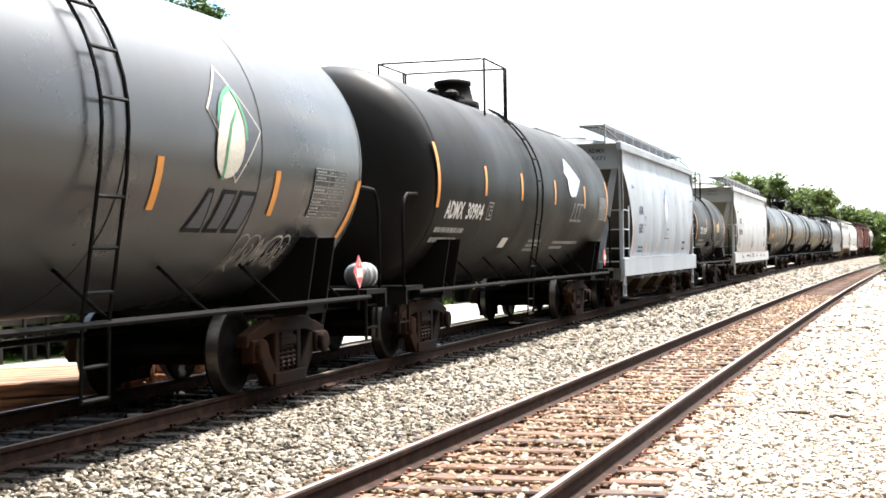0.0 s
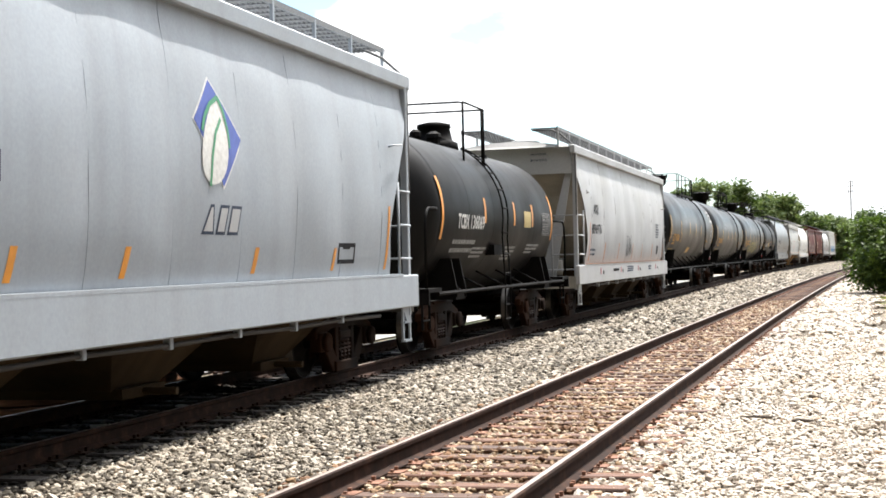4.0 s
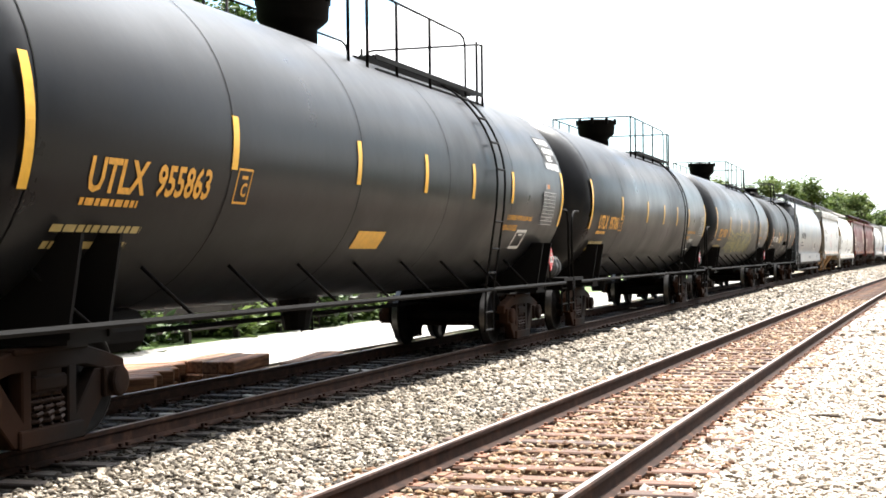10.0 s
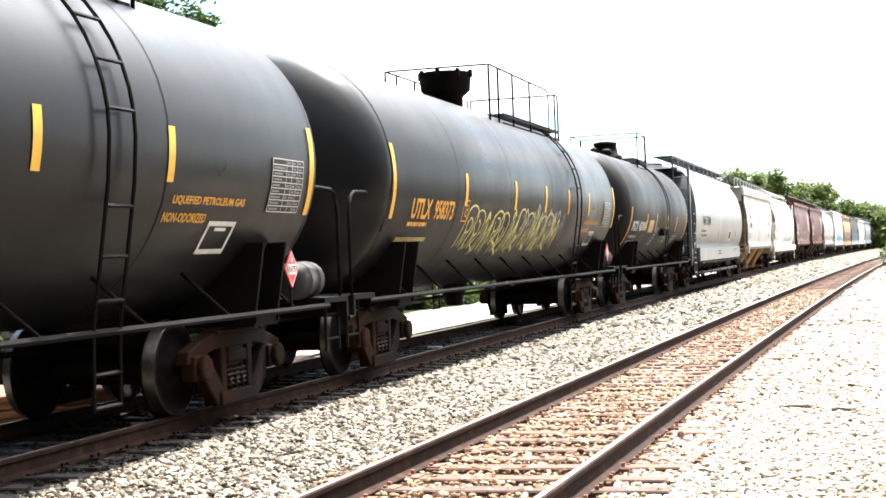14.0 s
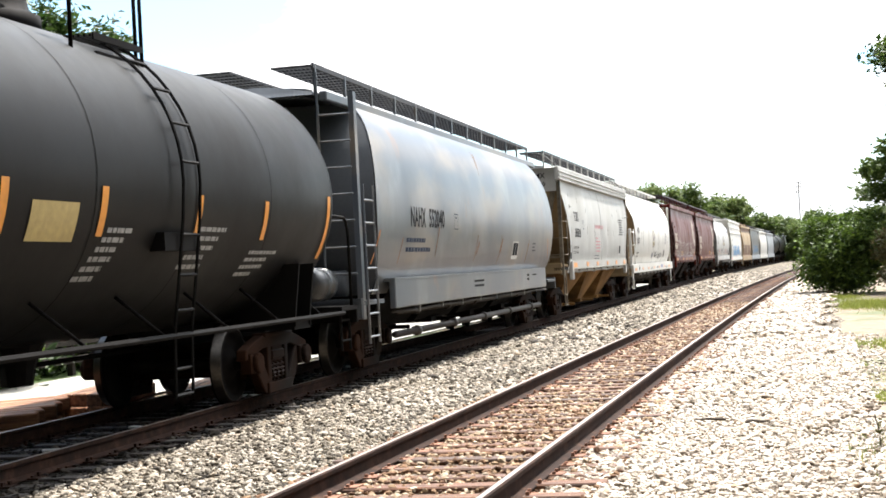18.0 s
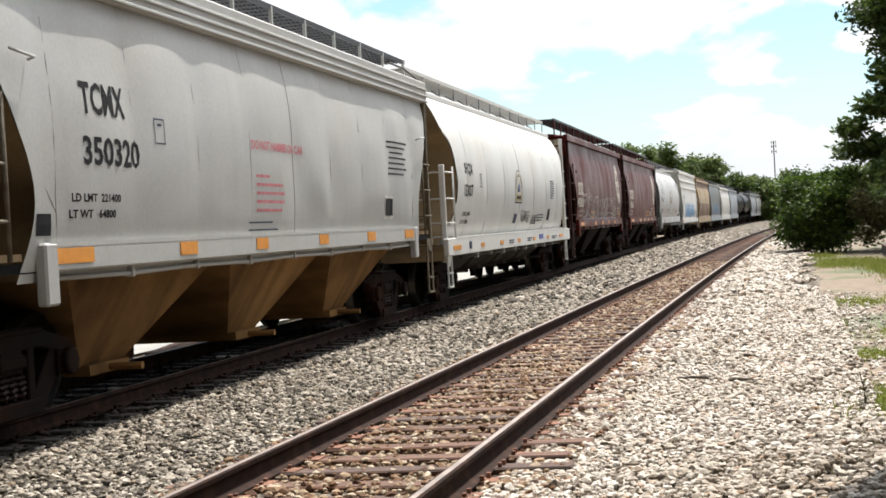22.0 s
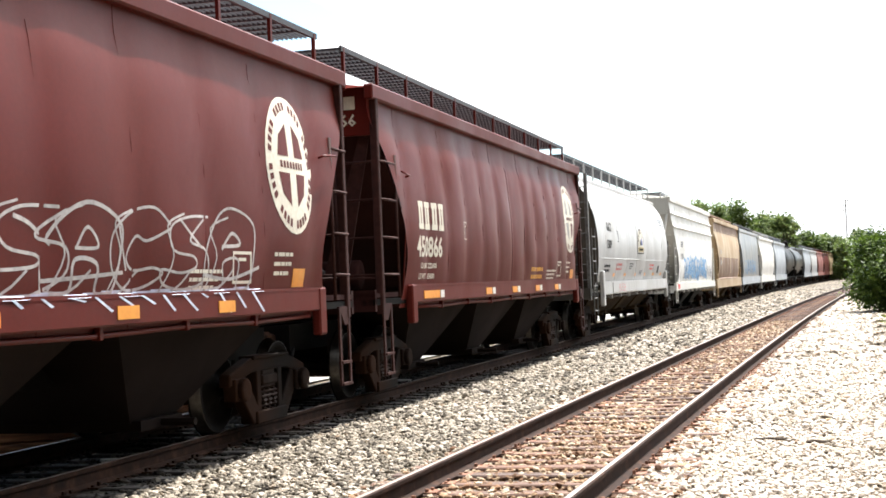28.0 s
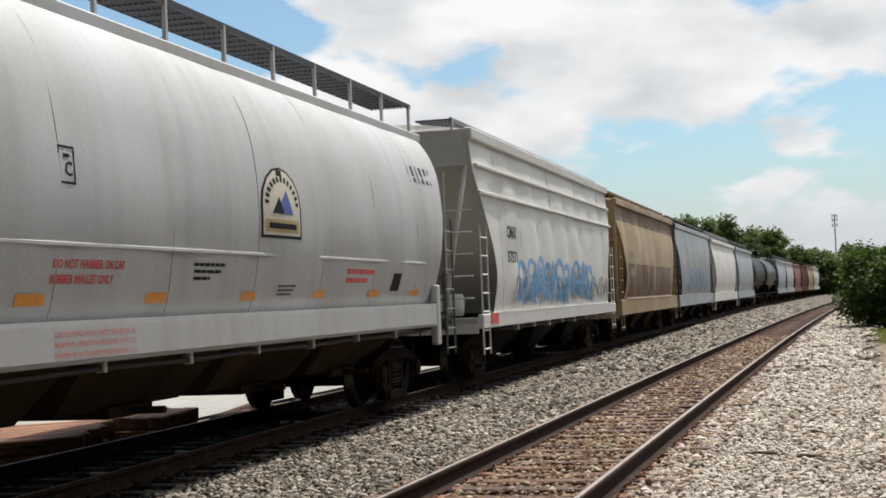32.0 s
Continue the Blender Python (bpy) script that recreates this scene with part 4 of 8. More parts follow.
        if detail > 0:
            k = int(self.h * 2 / 1.75)
            lines = []
            for i in range(k + 1):
                y = -h + 0.6 + (2 * h - 1.2) * i / k
                z = self.zc - self.r * 0.72
                for sx in (-1, 1):
                    lines.append([(sx * 1.46, y + 0.3, 0.95), (sx * self.prof(z), y, z)])
            tubes("handrail_bracket", "black", self.ob, lines, 0.018)
            # bottom outlet, brake rigging
            bm = B()
            lathe(bm, [(0.55, 0.16), (0.75, 0.2), (self.zc - self.r + 0.06, 0.3)], "z", 12)
            tube(bm, [(-0.3, -h + 1.2, 0.7), (-0.3, h - 1.2, 0.7)], 0.03, 5)
            part("bottom_outlet", bm, "black", self.ob)
            bm = B()
            lathe(bm, [(-0.4, 0.05), (-0.38, 0.2), (0.38, 0.2), (0.4, 0.05)], "y", 12, None, (0.55, -h + 2.6, 0.82))
            part("brake_cylinder", bm, "black", self.ob)

    def top(self, dome, length, at, ladder_y):
        """Fitting housing, guard railing round it and the narrow walkways to the ladder."""
        zt = self.zc + self.r
        y = at * self.len
        long = length > 3
        r, h = dome
        bm = B()
        if long:
            lathe(bm, [(zt - 0.1, r * 0.62), (zt + h * 0.3, r * 0.62), (zt + h * 0.42, r * 0.8), (zt + h * 0.5, r * 0.9), (zt + h * 0.98, r * 0.94), (zt + h, r * 0.98), (zt + h + 0.03, r * 0.9), (zt + h + 0.06, r * 0.4)], "z", 20, None, (0, y, 0))
        else:
            lathe(bm, [(zt - 0.12, r * 1.25), (zt + 0.06, r * 1.2), (zt + 0.1, r * 0.95), (zt + h * 0.8, r * 0.8), (zt + h * 0.84, r * 0.86), (zt + h, r * 0.84), (zt + h + 0.04, r * 0.4)], "z", 20, None, (0, y, 0))
        housing = part("manway_housing", bm, "black", self.ob, "black fitting housing on top", True)
        if long:
            for a in range(0, 360, 45):
                bm = B()
                cx, cy = r * 0.95 * math.cos(radians(a)), y + r * 0.95 * math.sin(radians(a))
                box(bm, cx - 0.035, cx + 0.035, cy - 0.035, cy + 0.035, zt + h * 0.86, zt + h * 1.1, 0.008)
                part("cover_bolt", bm, "black", housing)
        else:
            for dx, dy, w, q in ((0.12, -r * 1.25, 0.13, 0.2), (-0.25, -r * 1.1, 0.1, 0.26), (0.1, r * 1.2, 0.14, 0.14)):
                bm = B()
                lathe(bm, [(zt - 0.1, w), (zt + q * 0.6, w), (zt + q * 0.65, w * 1.25), (zt + q, w * 1.1), (zt + q + 0.05, w * 0.4)], "z", 10, None, (dx, y + dy, 0))
                part("valve", bm, "black", housing)
        ya, yb = (y - 0.55, y + 5.25) if long else (ladder_y - 1.1, ladder_y + 0.45)
        x, ztop = 0.96, zt + 0.66
        zs = self.zc + math.sqrt(self.r ** 2 - x ** 2)
        for sx in (-1, 1):
            bm = B()
            p, q = sorted((sx * 0.66, sx * 0.98))
            wa, wb = (y + 0.35, yb) if long else (y + 0.2, yb)
            box(bm, p, p + 0.012, wa, wb, zs + 0.13, zs + 0.2)
            box(bm, q - 0.012, q, wa, wb, zs + 0.13, zs + 0.2)
            deck = part("top_walkway", bm, "black", self.ob, "narrow grated top walkway")
            bm = B()
            box(bm, -0.012, 0.012, wa, wb, zs + 0.16, zs + 0.19)
            slat = part("slat", bm, "black", deck)
            slat.matrix_basis = pose(p + 0.04, 0, 0)
            for k in range(1, 5):
                share(slat, deck, pose(p + 0.04 + 0.06 * k, 0, 0))
            bm = B()
            box(bm, sx * 0.94 - 0.02, sx * 0.94 + 0.02, wa + 0.1, wb - 0.05, zs - 0.02, zs + 0.03)
            part("walkway_bracket", bm, "black", self.ob)
            posts = [[(sx * x, q, zs - 0.05), (sx * x, q, ztop)] for q in ([ya, y + 0.1, y + 1.2, y + 2.6, yb - 0.3, yb] if long else [ya, yb - 0.14, yb])]
            if long:
                rail_ = [(sx * x, ya, ztop), (sx * x, yb - 1.15, ztop), (sx * x, yb - 1.0, ztop - 0.04), (sx * x, yb - 0.93, ztop - 0.14), (sx * x, yb - 0.93, zs)]
            else:
                rail_ = [(sx * x, ya, ztop), (sx * x, yb, ztop)]
            tubes("railing_post", "black", self.ob, posts, 0.022)
            tubes("railing_bar", "black", self.ob, [rail_], 0.018)
        for q in (ya, yb):
            tubes("railing_bar", "black", self.ob, [[(-x, q, ztop - 0.1), (-x, q, ztop - 0.02), (-x + 0.07, q, ztop), (x - 0.07, q, ztop), (x, q, ztop - 0.02), (x, q, ztop - 0.1)]], 0.018)

    def ladders(self, at):
        y = at * self.len
        rr = self.r + 0.07
        angs = [radians(a) for a in range(62, -36, -7)]
        for sx in (1, -1):
            bm = B()
            for yy in (y - 0.21, y + 0.21):
                pts = [(sx * rr * math.cos(a), yy, self.zc + rr * math.sin(a)) for a in angs if math.sin(a) > -0.1]
                pts += [(sx * rr * 0.985, yy, self.zc - 0.4), (sx * 1.47, yy, 0.98), (sx * 1.45, yy, 0.33)]
                tube(bm, pts, 0.017, 5)
            stiles = part("side_ladder", bm, "black", self.ob, "black curved side ladder")
            at_xz = [(sx * rr * math.cos(a), self.zc + rr * math.sin(a)) for a in angs[::2] if math.sin(a) > -0.1]
            for z in (1.95, 1.55, 1.2, 0.62, 0.36):
                at_xz.append((sx * (1.45 if z < 1 else 1.47 + (rr * 0.985 - 1.47) * (z - 0.98) / (self.zc - 0.4 - 0.98)), z))
            bm = B()
            tube(bm, [(0, y - 0.21, 0), (0, y + 0.21, 0)], 0.018, 5)
            rung = part("rung", bm, "black", stiles)
            rung.matrix_basis = pose(at_xz[0][0], 0, at_xz[0][1])
            for px, pz in at_xz[1:]:
                share(rung, stiles, pose(px, 0, pz))
        # shaded mounting box behind the ladder foot
        if self.r > 1.5 and self.len > 15.5:
            return
        bm = B()
        z = self.zc - 0.62
        box(bm, self.prof(z) - 0.1, self.prof(z) + 0.12, y - 0.55, y + 0.32, z - 0.09, z + 0.09)
        part("ladder_bracket", bm, "black", self.ob)


def profile(points):
    """Half width by height, smoothly through (z, x) pairs."""
    zs, xs = [p[0] for p in points], [p[1] for p in points]
    def f(z):
        z = min(max(z, zs[0]), zs[-1])
        for i in range(len(zs) - 1):
            if z <= zs[i + 1]:
                a, b = max(i - 1, 0), min(i + 2, len(zs) - 1)
                t = (z - zs[i]) / (zs[i + 1] - zs[i])
                d = zs[i + 1] - zs[i]
                m0 = (xs[i + 1] - xs[a]) / (zs[i + 1] - zs[a]) * d
                m1 = (xs[b] - xs[i]) / (zs[b] - zs[i]) * d
                return (2 * t ** 3 - 3 * t * t + 1) * xs[i] + (t ** 3 - 2 * t * t + t) * m0 + (-2 * t ** 3 + 3 * t * t) * xs[i + 1] + (t ** 3 - t * t) * m1
        return xs[-1]
    return f


FLOW = [(1.2, 1.5), (1.5, 1.555), (2.1, 1.6), (2.75, 1.595), (3.4, 1.535), (3.75, 1.475), (4.05, 1.47)]     # bulging sides
FLAT = [(1.2, 1.56), (1.6, 1.58), (2.2, 1.58), (3.0, 1.55), (3.9, 1.48), (4.4, 1.42)]
ROUND = [(1.15, 1.3), (1.35, 1.42), (1.7, 1.53), (2.2, 1.6), (2.7, 1.6), (3.2, 1.53), (3.6, 1.4), (3.9, 1.22), (4.08, 1.04)]


class Hopper(Car):
    def __init__(self, s0, s1, label, body, sill, under, points=FLOW, cuts=((1.2, 1.0), (1.9, 1.2), (2.6, 0.85), (3.3, 0.3), (3.7, 0.05), (4.05, 0.0)), sill_z=(0.82, 1.27), top=4.05,
                 ribs=9, chord=0.16, walk="galv", walk_z=4.5, detail=2, end_mat=None, board="trough", chutes=3, chord_mat=None, rib_bulge=0.03, plate=True, inset=(0.05, 0.05), gear=None, rungs=()):
        self.rungs, self.chute_low = rungs, 0.3 if plate else 0.58
        self.gear, self.walk_z = gear or body, walk_z
        self.setup("hopper_car", s0, s1, label, "hopper car")
        self.f, self.cut = profile(points), profile(cuts)
        self.top, self.body, self.sill_m, self.under = top, body, sill, under
        self.inset = inset
        self.zlow, self.plate, self.sill_top = points[0][0], plate, sill_z[1]
        self.h = self.len / 2 - 0.12
        self.end_mat = end_mat or body
        self.shell(ribs, detail, rib_bulge)
        self.lower(sill_z, chutes, detail)
        self.roof(chord, walk, walk_z, detail, board, chord_mat or body)
        if detail > 0:
            self.ends(sill_z, detail)
        for y in (-self.len / 2 + 1.75, self.len / 2 - 1.75):
            truck(self.ob, y, detail > 0)
        self.couplers()

    def prof(self, z):
        return self.f(z) + 0.012

    thin = 0.5

    def face(self, y, z):
        return 1.602 if z < self.sill_top else self.skin(y, z)

    def skin(self, y, z):
        """Half width at a place on the side, with the bulge of its panels."""
        u = (z - self.zlow) / (self.top - self.zlow)
        soft = min(1.0, 6 * u) * (1 - 0.85 * max(u - 0.72, 0) / 0.28)
        ph = ((y + self.h) / self.pitch) % 1.0
        k = int((y + self.h) / self.pitch)
        b = self.bulge * (0.7 + 0.6 * ((k * 37 + int(self.s)) % 11) / 10)
        dent = max(noise.noise(Vector((y * 0.8 + 7.0, z * 1.1, self.s + 3.0))) - 0.18, 0.0)
        return self.f(z) - self.bulge * 0.8 + b * soft * (1 - abs(2 * ph - 1) ** 2.6) + 0.7 * self.bulge * soft * noise.noise(Vector((y * 1.1, z * 1.2, self.s))) - 1.3 * self.bulge * soft * dent

    def shell(self, ribs, detail, bulge):
        self.pitch, self.bulge = 2 * self.h / ribs, bulge
        nz = (8, 14, 22)[detail]
        ny = ribs * (1, 4, 7)[detail]
        zs = [self.zlow + (self.top - self.zlow) * i / nz for i in range(nz + 1)]
        for sx in (1, -1):
            bm = B()
            grid = []
            for z in zs:
                e = self.h - self.cut(z)
                row = []
                for j in range(ny + 1):
                    y = -e + 2 * e * j / ny
                    row.append(bm.verts.new((sx * self.skin(y, z), y, z)))
                grid.append(row)
            for a, b in zip(grid, grid[1:]):
                for j in range(ny):
                    q = (a[j], a[j + 1], b[j + 1], b[j])
                    bm.faces.new(q if sx > 0 else q[::-1])
            part("body_side", bm, self.body, self.ob, "", True)
            if detail > 1 and bulge > 0.01:
                for k in range(1, ribs):
                    y = -self.h + self.pitch * k
                    zz = [z for z in zs if abs(y) < self.h - self.cut(z) - 0.06]
                    zz = zz[:max(len(zz) - (k * 53 + int(self.s)) % 7, 5)]
                    if len(zz) > 4:
                        bm = B()
                        rows = []
                        for z in zz:
                            x = sx * self.skin(y, z)
                            rows.append([bm.verts.new((x - sx * 0.01, y - 0.009, z)), bm.verts.new((x + sx * 0.005, y - 0.005, z)), bm.verts.new((x + sx * 0.005, y + 0.005, z)), bm.verts.new((x - sx * 0.01, y + 0.009, z))])
                        for a, b in zip(rows, rows[1:]):
                            for j in range(3):
                                bm.faces.new((a[j], a[j + 1], b[j + 1], b[j]))
                        bmesh.ops.recalc_face_normals(bm, faces=bm.faces)
                        part("panel_seam", bm, SEAM.get(self.body, M["seam"]), self.ob, "welded seam between side panels")
        # sloped end sheets
        for s in (-1, 1):
            bm = B()
            rows = []
            for z in zs:
                e = (self.h - (max(self.cut(z), 0.22 if self.rungs else 0.0, min(2.3, (self.top - 0.62 - z) * 0.95)) if self.plate else self.cut(z)) - 0.01) * s
                x = self.f(z) - 0.02
                rows.append([bm.verts.new((k * x, e, z)) for k in (-1, -0.5, 0, 0.5, 1)])
            for a, b in zip(rows, rows[1:]):
                for j in range(4):
                    q = (a[j], a[j + 1], b[j + 1], b[j])
                    bm.faces.new(q if s < 0 else q[::-1])
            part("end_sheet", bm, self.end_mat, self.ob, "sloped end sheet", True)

    def lower(self, sz, chutes, detail):
        L = self.len / 2
        for sx in (-1, 1):
            bm = B()
            x = 1.6
            a, b = sorted((sx * (x - 0.1), sx * x))
            box(bm, a, b, -L + self.inset[0], L - self.inset[1], sz[0], sz[1], 0.015)
            a, b = sorted((sx * (self.f(self.zlow) - 0.06), sx * x))
            box(bm, a, b, -L + max(0.8, self.inset[0]), L - max(0.8, self.inset[1]), sz[1] - 0.03, sz[1] + 0.02)
            part("side_sill", bm, self.sill_m, self.ob, "side sill with stencils")
            if detail > 1:
                n = int(self.len / 1.9)
                pts = [(sx * 1.5, -L + 1.6 + (2 * L - 3.2) * k / n, sz[0] - 0.055 - 0.018 * (k % 2)) for k in range(n + 1)]
                tubes("sill_pipe", self.sill_m if sz[0] > 1.1 else "rust_pipe", self.ob, [pts], 0.026, 6, "thin pipe clamped under the sill")
                for p in pts[1:-1]:
                    bm = B()
                    box(bm, *sorted((sx * 1.46, sx * 1.54)), p[1] - 0.03, p[1] + 0.03, p[2] - 0.035, sz[0] + 0.01, 0.006)
                    part("pipe_clamp", bm, self.sill_m, self.ob)
            if self.inset[0] > 1 and self.body != "blue_grey":
                for s, q in ((-1, self.inset[0]), (1, self.inset[1])):
                    bm = B()
                    y = s * (L - q)
                    a, b = sorted((sx * 1.5, sx * 1.61))
                    box(bm, a, b, y - 0.11, y + 0.11, sz[0] - 0.28, sz[1] + (0.3 if self.sill_m == "white3" else 0.02), 0.02)
                    part("jacking_plate", bm, self.sill_m, self.ob, "upright plate at the end of the sill")
                    bm = B()
                    a, b = sorted((s * L, s * (L - q)))
                    box(bm, *sorted((sx * 1.3, sx * 1.5)), a, b, sz[0] + 0.0, sz[0] + 0.08)
                    part("end_beam", bm, "black", self.ob)
        bm = B()
        box(bm, -0.3, 0.3, -L, L, 0.7, 1.05)
        part("centre_sill", bm, "black", self.ob)
        inner = self.h - 1.9
        w = 2 * inner / chutes
        for i in range(chutes):
            y0, y1 = -inner + w * i, -inner + w * (i + 1)
            bm = B()
            ym, half = (y0 + y1) / 2, 0.48 if self.plate else w * 0.4
            zt, zb = max(sz[1] - 0.05, self.zlow), self.chute_low
            top = [(-1.45, y0, zt), (1.45, y0, zt), (1.45, y1, zt), (-1.45, y1, zt)]
            bot = [(-0.75, ym - half, zb), (0.75, ym - half, zb), (0.75, ym + half, zb), (-0.75, ym + half, zb)]
            tv, bv = [bm.verts.new(p) for p in top], [bm.verts.new(p) for p in bot]
            for k in range(4):
                bm.faces.new((tv[k], bv[k], bv[(k + 1) % 4], tv[(k + 1) % 4]))
            bm.faces.new(bv)
            box(bm, -0.85, 0.85, ym - 0.45, ym + 0.45, zb - 0.08, zb + 0.02)
            tube(bm, [(-1.2, ym, zb - 0.03), (1.2, ym, zb - 0.03)], 0.04, 6)
            bmesh.ops.recalc_face_normals(bm, faces=bm.faces)
            part("discharge_chute", bm, self.under, self.ob, "sloping discharge chute, dusty, the dark ones coloured for shade")

    def roof(self, chord, walk, wz, detail, board, cm):
        L = self.h
        x = self.f(self.top)
        bm = B()
        n = 8
        pts = [(-x + 2 * x * k / n, self.top + 0.16 * math.sin(math.pi * k / n)) for k in range(n + 1)]
        a = [bm.verts.new((px, -L, pz)) for px, pz in pts]
        b = [bm.verts.new((px, L, pz)) for px, pz in pts]
        for k in range(n):
            bm.faces.new((a[k], a[k + 1], b[k + 1], b[k]))
        bm.faces.new([*a[::-1]]); bm.faces.new(b)
        part("roof", bm, self.body, self.ob, "", True)
        for sx in (-1, 1):
            bm = B()
            p, q = sorted((sx * (x - 0.05), sx * (x + 0.075)))
            box(bm, p, q, -L - 0.03, L + 0.03, self.top - chord, self.top + 0.04, 0.02)
            part("top_chord", bm, cm, self.ob)
            if chord > 0.25:
                for z in (self.top - chord + 0.03, self.top - chord * 0.62, self.top - chord * 0.3):
                    bm = B()
                    p, q = sorted((sx * (x + 0.06), sx * (x + 0.1)))
                    box(bm, p, q, -L - 0.03, L + 0.03, z - 0.018, z + 0.018, 0.008)
                    part("chord_ridge", bm, cm, self.ob)
        if walk:
            edge = min(x - 0.1, 1.15)
            for sx in (-1, 1):
                bm = B()
                p, q = sorted((sx * (edge - 0.62), sx * edge))
                y = -L - 0.1
                step = 0.09 if detail > 1 else 0.5
                m = int((2 * L + 0.2) / 1.4)
                if board == "bracket":
                    box(bm, p, q, -L - 0.1, L + 0.1, wz - 0.05, wz, 0.008)
                elif detail > 1:
                    k = p
                    while k < q + 0.01:
                        box(bm, k - 0.006, k + 0.006, -L - 0.1, L + 0.1, wz - 0.03, wz)
                        k += 0.062
                    for j in range(int((2 * L + 0.2) / 0.3)):
                        box(bm, p, q, -L - 0.1 + j * 0.3, -L - 0.07 + j * 0.3, wz - 0.035, wz - 0.004)
                else:
                    box(bm, p, q, -L - 0.1, L + 0.1, wz - 0.04, wz)
                box(bm, sx * edge - 0.015, sx * edge + 0.015, -L - 0.1, L + 0.1, wz - 0.05, wz + 0.02)
                part("running_board", bm, walk, self.ob, "grated steel roof walkway")
                for j in range(m + 1):
                    yy = -L + 2 * L * j / m
                    if board == "bracket":
                        tubes("board_bracket", "galv", self.ob, [[(sx * (x - 0.1), yy, self.top), (sx * edge, yy + 0.1, wz - 0.03)], [(sx * (edge - 0.5), yy, wz - 0.03), (sx * (x - 0.1), yy, self.top)]], 0.016)
                    else:
                        bm = B()
                        box(bm, sx * edge - 0.02, sx * edge + 0.02, yy - 0.025, yy + 0.025, self.top - 0.02, wz)
                        part("board_post", bm, cm, self.ob)
            k = max(int(2 * L / 2.6), 3)
            for j in range(k):
                bm = B()
                yy = -L + 2 * L * (j + 0.5) / k
                lathe(bm, [(self.top + 0.1, 0.42), (self.top + 0.26, 0.42), (self.top + 0.28, 0.3)], "z", 12, None, (0, yy, 0))
                part("hatch", bm, self.body, self.ob, "round loading hatch")

    def corner(self, s, sz, zr):
        """Corner post, rungs that turn round it, stirrup and brace plate at one end of a slope-ended car."""
        L = self.len / 2
        ye, yi = s * (L - 0.28), s * (L - 0.88)
        for sx in (-1, 1):
            bm = B()
            box(bm, *sorted((sx * 1.44, sx * 1.54)), *sorted((ye - s * 0.05, ye + s * 0.05)), sz[0] - 0.12, self.top - 0.1 if self.plate else zr[-1] + 0.14, 0.012)
            part("corner_post", bm, self.gear, self.ob)
            tubes("ladder_stile", self.gear, self.ob, [[(sx * 1.57, yi, sz[0] + 0.1), (sx * 1.57, yi, zr[-1] + 0.12)], [(sx * 0.92, ye, sz[0] + 0.1), (sx * 0.92, ye, zr[-1] + 0.12)]], 0.022, 6)
            tubes("rung", self.gear, self.ob, [[(sx * 0.9, ye, z), (sx * 1.5, ye, z), (sx * 1.57, ye - s * 0.05, z), (sx * 1.57, yi, z)] for z in zr], 0.017, 6, "bent grab iron")
            # stirrup under the sill
            bm = B()
            p, q = sorted((ye, ye - s * 0.36))
            vs = [(p, sz[0] + 0.02), (q, sz[0] + 0.02), (q if s > 0 else p + 0.16, sz[0] - 0.2), (q - 0.16 if s > 0 else p, sz[0] - 0.2)]
            f0 = [bm.verts.new((sx * 1.5, u, w)) for u, w in vs]
            f1 = [bm.verts.new((sx * 1.53, u, w)) for u, w in vs]
            bm.faces.new(f0); bm.faces.new(f1[::-1])
            for i in range(4):
                bm.faces.new((f0[i], f1[i], f1[(i + 1) % 4], f0[(i + 1) % 4]))
            bmesh.ops.recalc_face_normals(bm, faces=bm.faces)
            part("step_bracket", bm, self.gear, self.ob)
            low = 0.34
            bm = B()
            for u in (ye, ye - s * 0.33):
                box(bm, sx * 1.52 - 0.012, sx * 1.52 + 0.012, u - 0.03, u + 0.03, low, sz[0])
            for w in (low, low + 0.26):
                box(bm, sx * 1.52 - 0.03, sx * 1.52 + 0.03, *sorted((ye, ye - s * 0.33)), w, w + 0.03)
            part("sill_step", bm, self.gear, self.ob, "stirrup step under the corner")
            if not self.plate:
                continue
            # tapered brace plate from the top corner down to the platform
            bm = B()
            yp = s * (L - 0.34)
            vs = [(1.42, self.top - 0.5), (1.26, self.top - 0.6), (0.62, sz[0] + 0.16), (0.98, sz[0] + 0.16)]
            f0 = [bm.verts.new((sx * u, yp, w)) for u, w in vs]
            f1 = [bm.verts.new((sx * u, yp - s * 0.025, w)) for u, w in vs]
            bm.faces.new(f0); bm.faces.new(f1[::-1])
            for i in range(4):
                bm.faces.new((f0[i], f1[i], f1[(i + 1) % 4], f0[(i + 1) % 4]))
            bmesh.ops.recalc_face_normals(bm, faces=bm.faces)
            part("end_brace", bm, self.gear, self.ob, "tapered brace plate of the end")
            tubes("grab_iron", self.body, self.ob, [[(sx * 1.585, s * (self.h - 1.2), 3.0), (sx * 1.65, s * (self.h - 1.2), 3.02), (sx * 1.65, s * (self.h - 0.8), 3.05)]], 0.014)
        bm = B()
        ya, yb = sorted((s * (L - 0.26), s * (L - 0.3)))
        if self.plate and self.walk_z < 4.6:
            wz = self.walk_z - 0.03
            tubes("roof_handrail", "gear_grey", self.ob, [[(0.5, s * (L - 0.32), wz), (0.95, s * (L - 0.3), wz), (1.2, s * (L - 0.27), wz - 0.12), (1.5, s * (L - 0.24), self.top + 0.02), (1.53, s * (L - 0.22), self.top - 0.12), (1.53, s * (L - 0.22), zr[-1])]], 0.022, 6, "bent pipe from the running board down to the ladder")
        if self.plate:
            box(bm, -1.44, 1.44, ya, yb, self.top - 0.62, self.top + 0.02)
            part("end_plate", bm, self.body, self.ob, "flat plate across the top of the end")
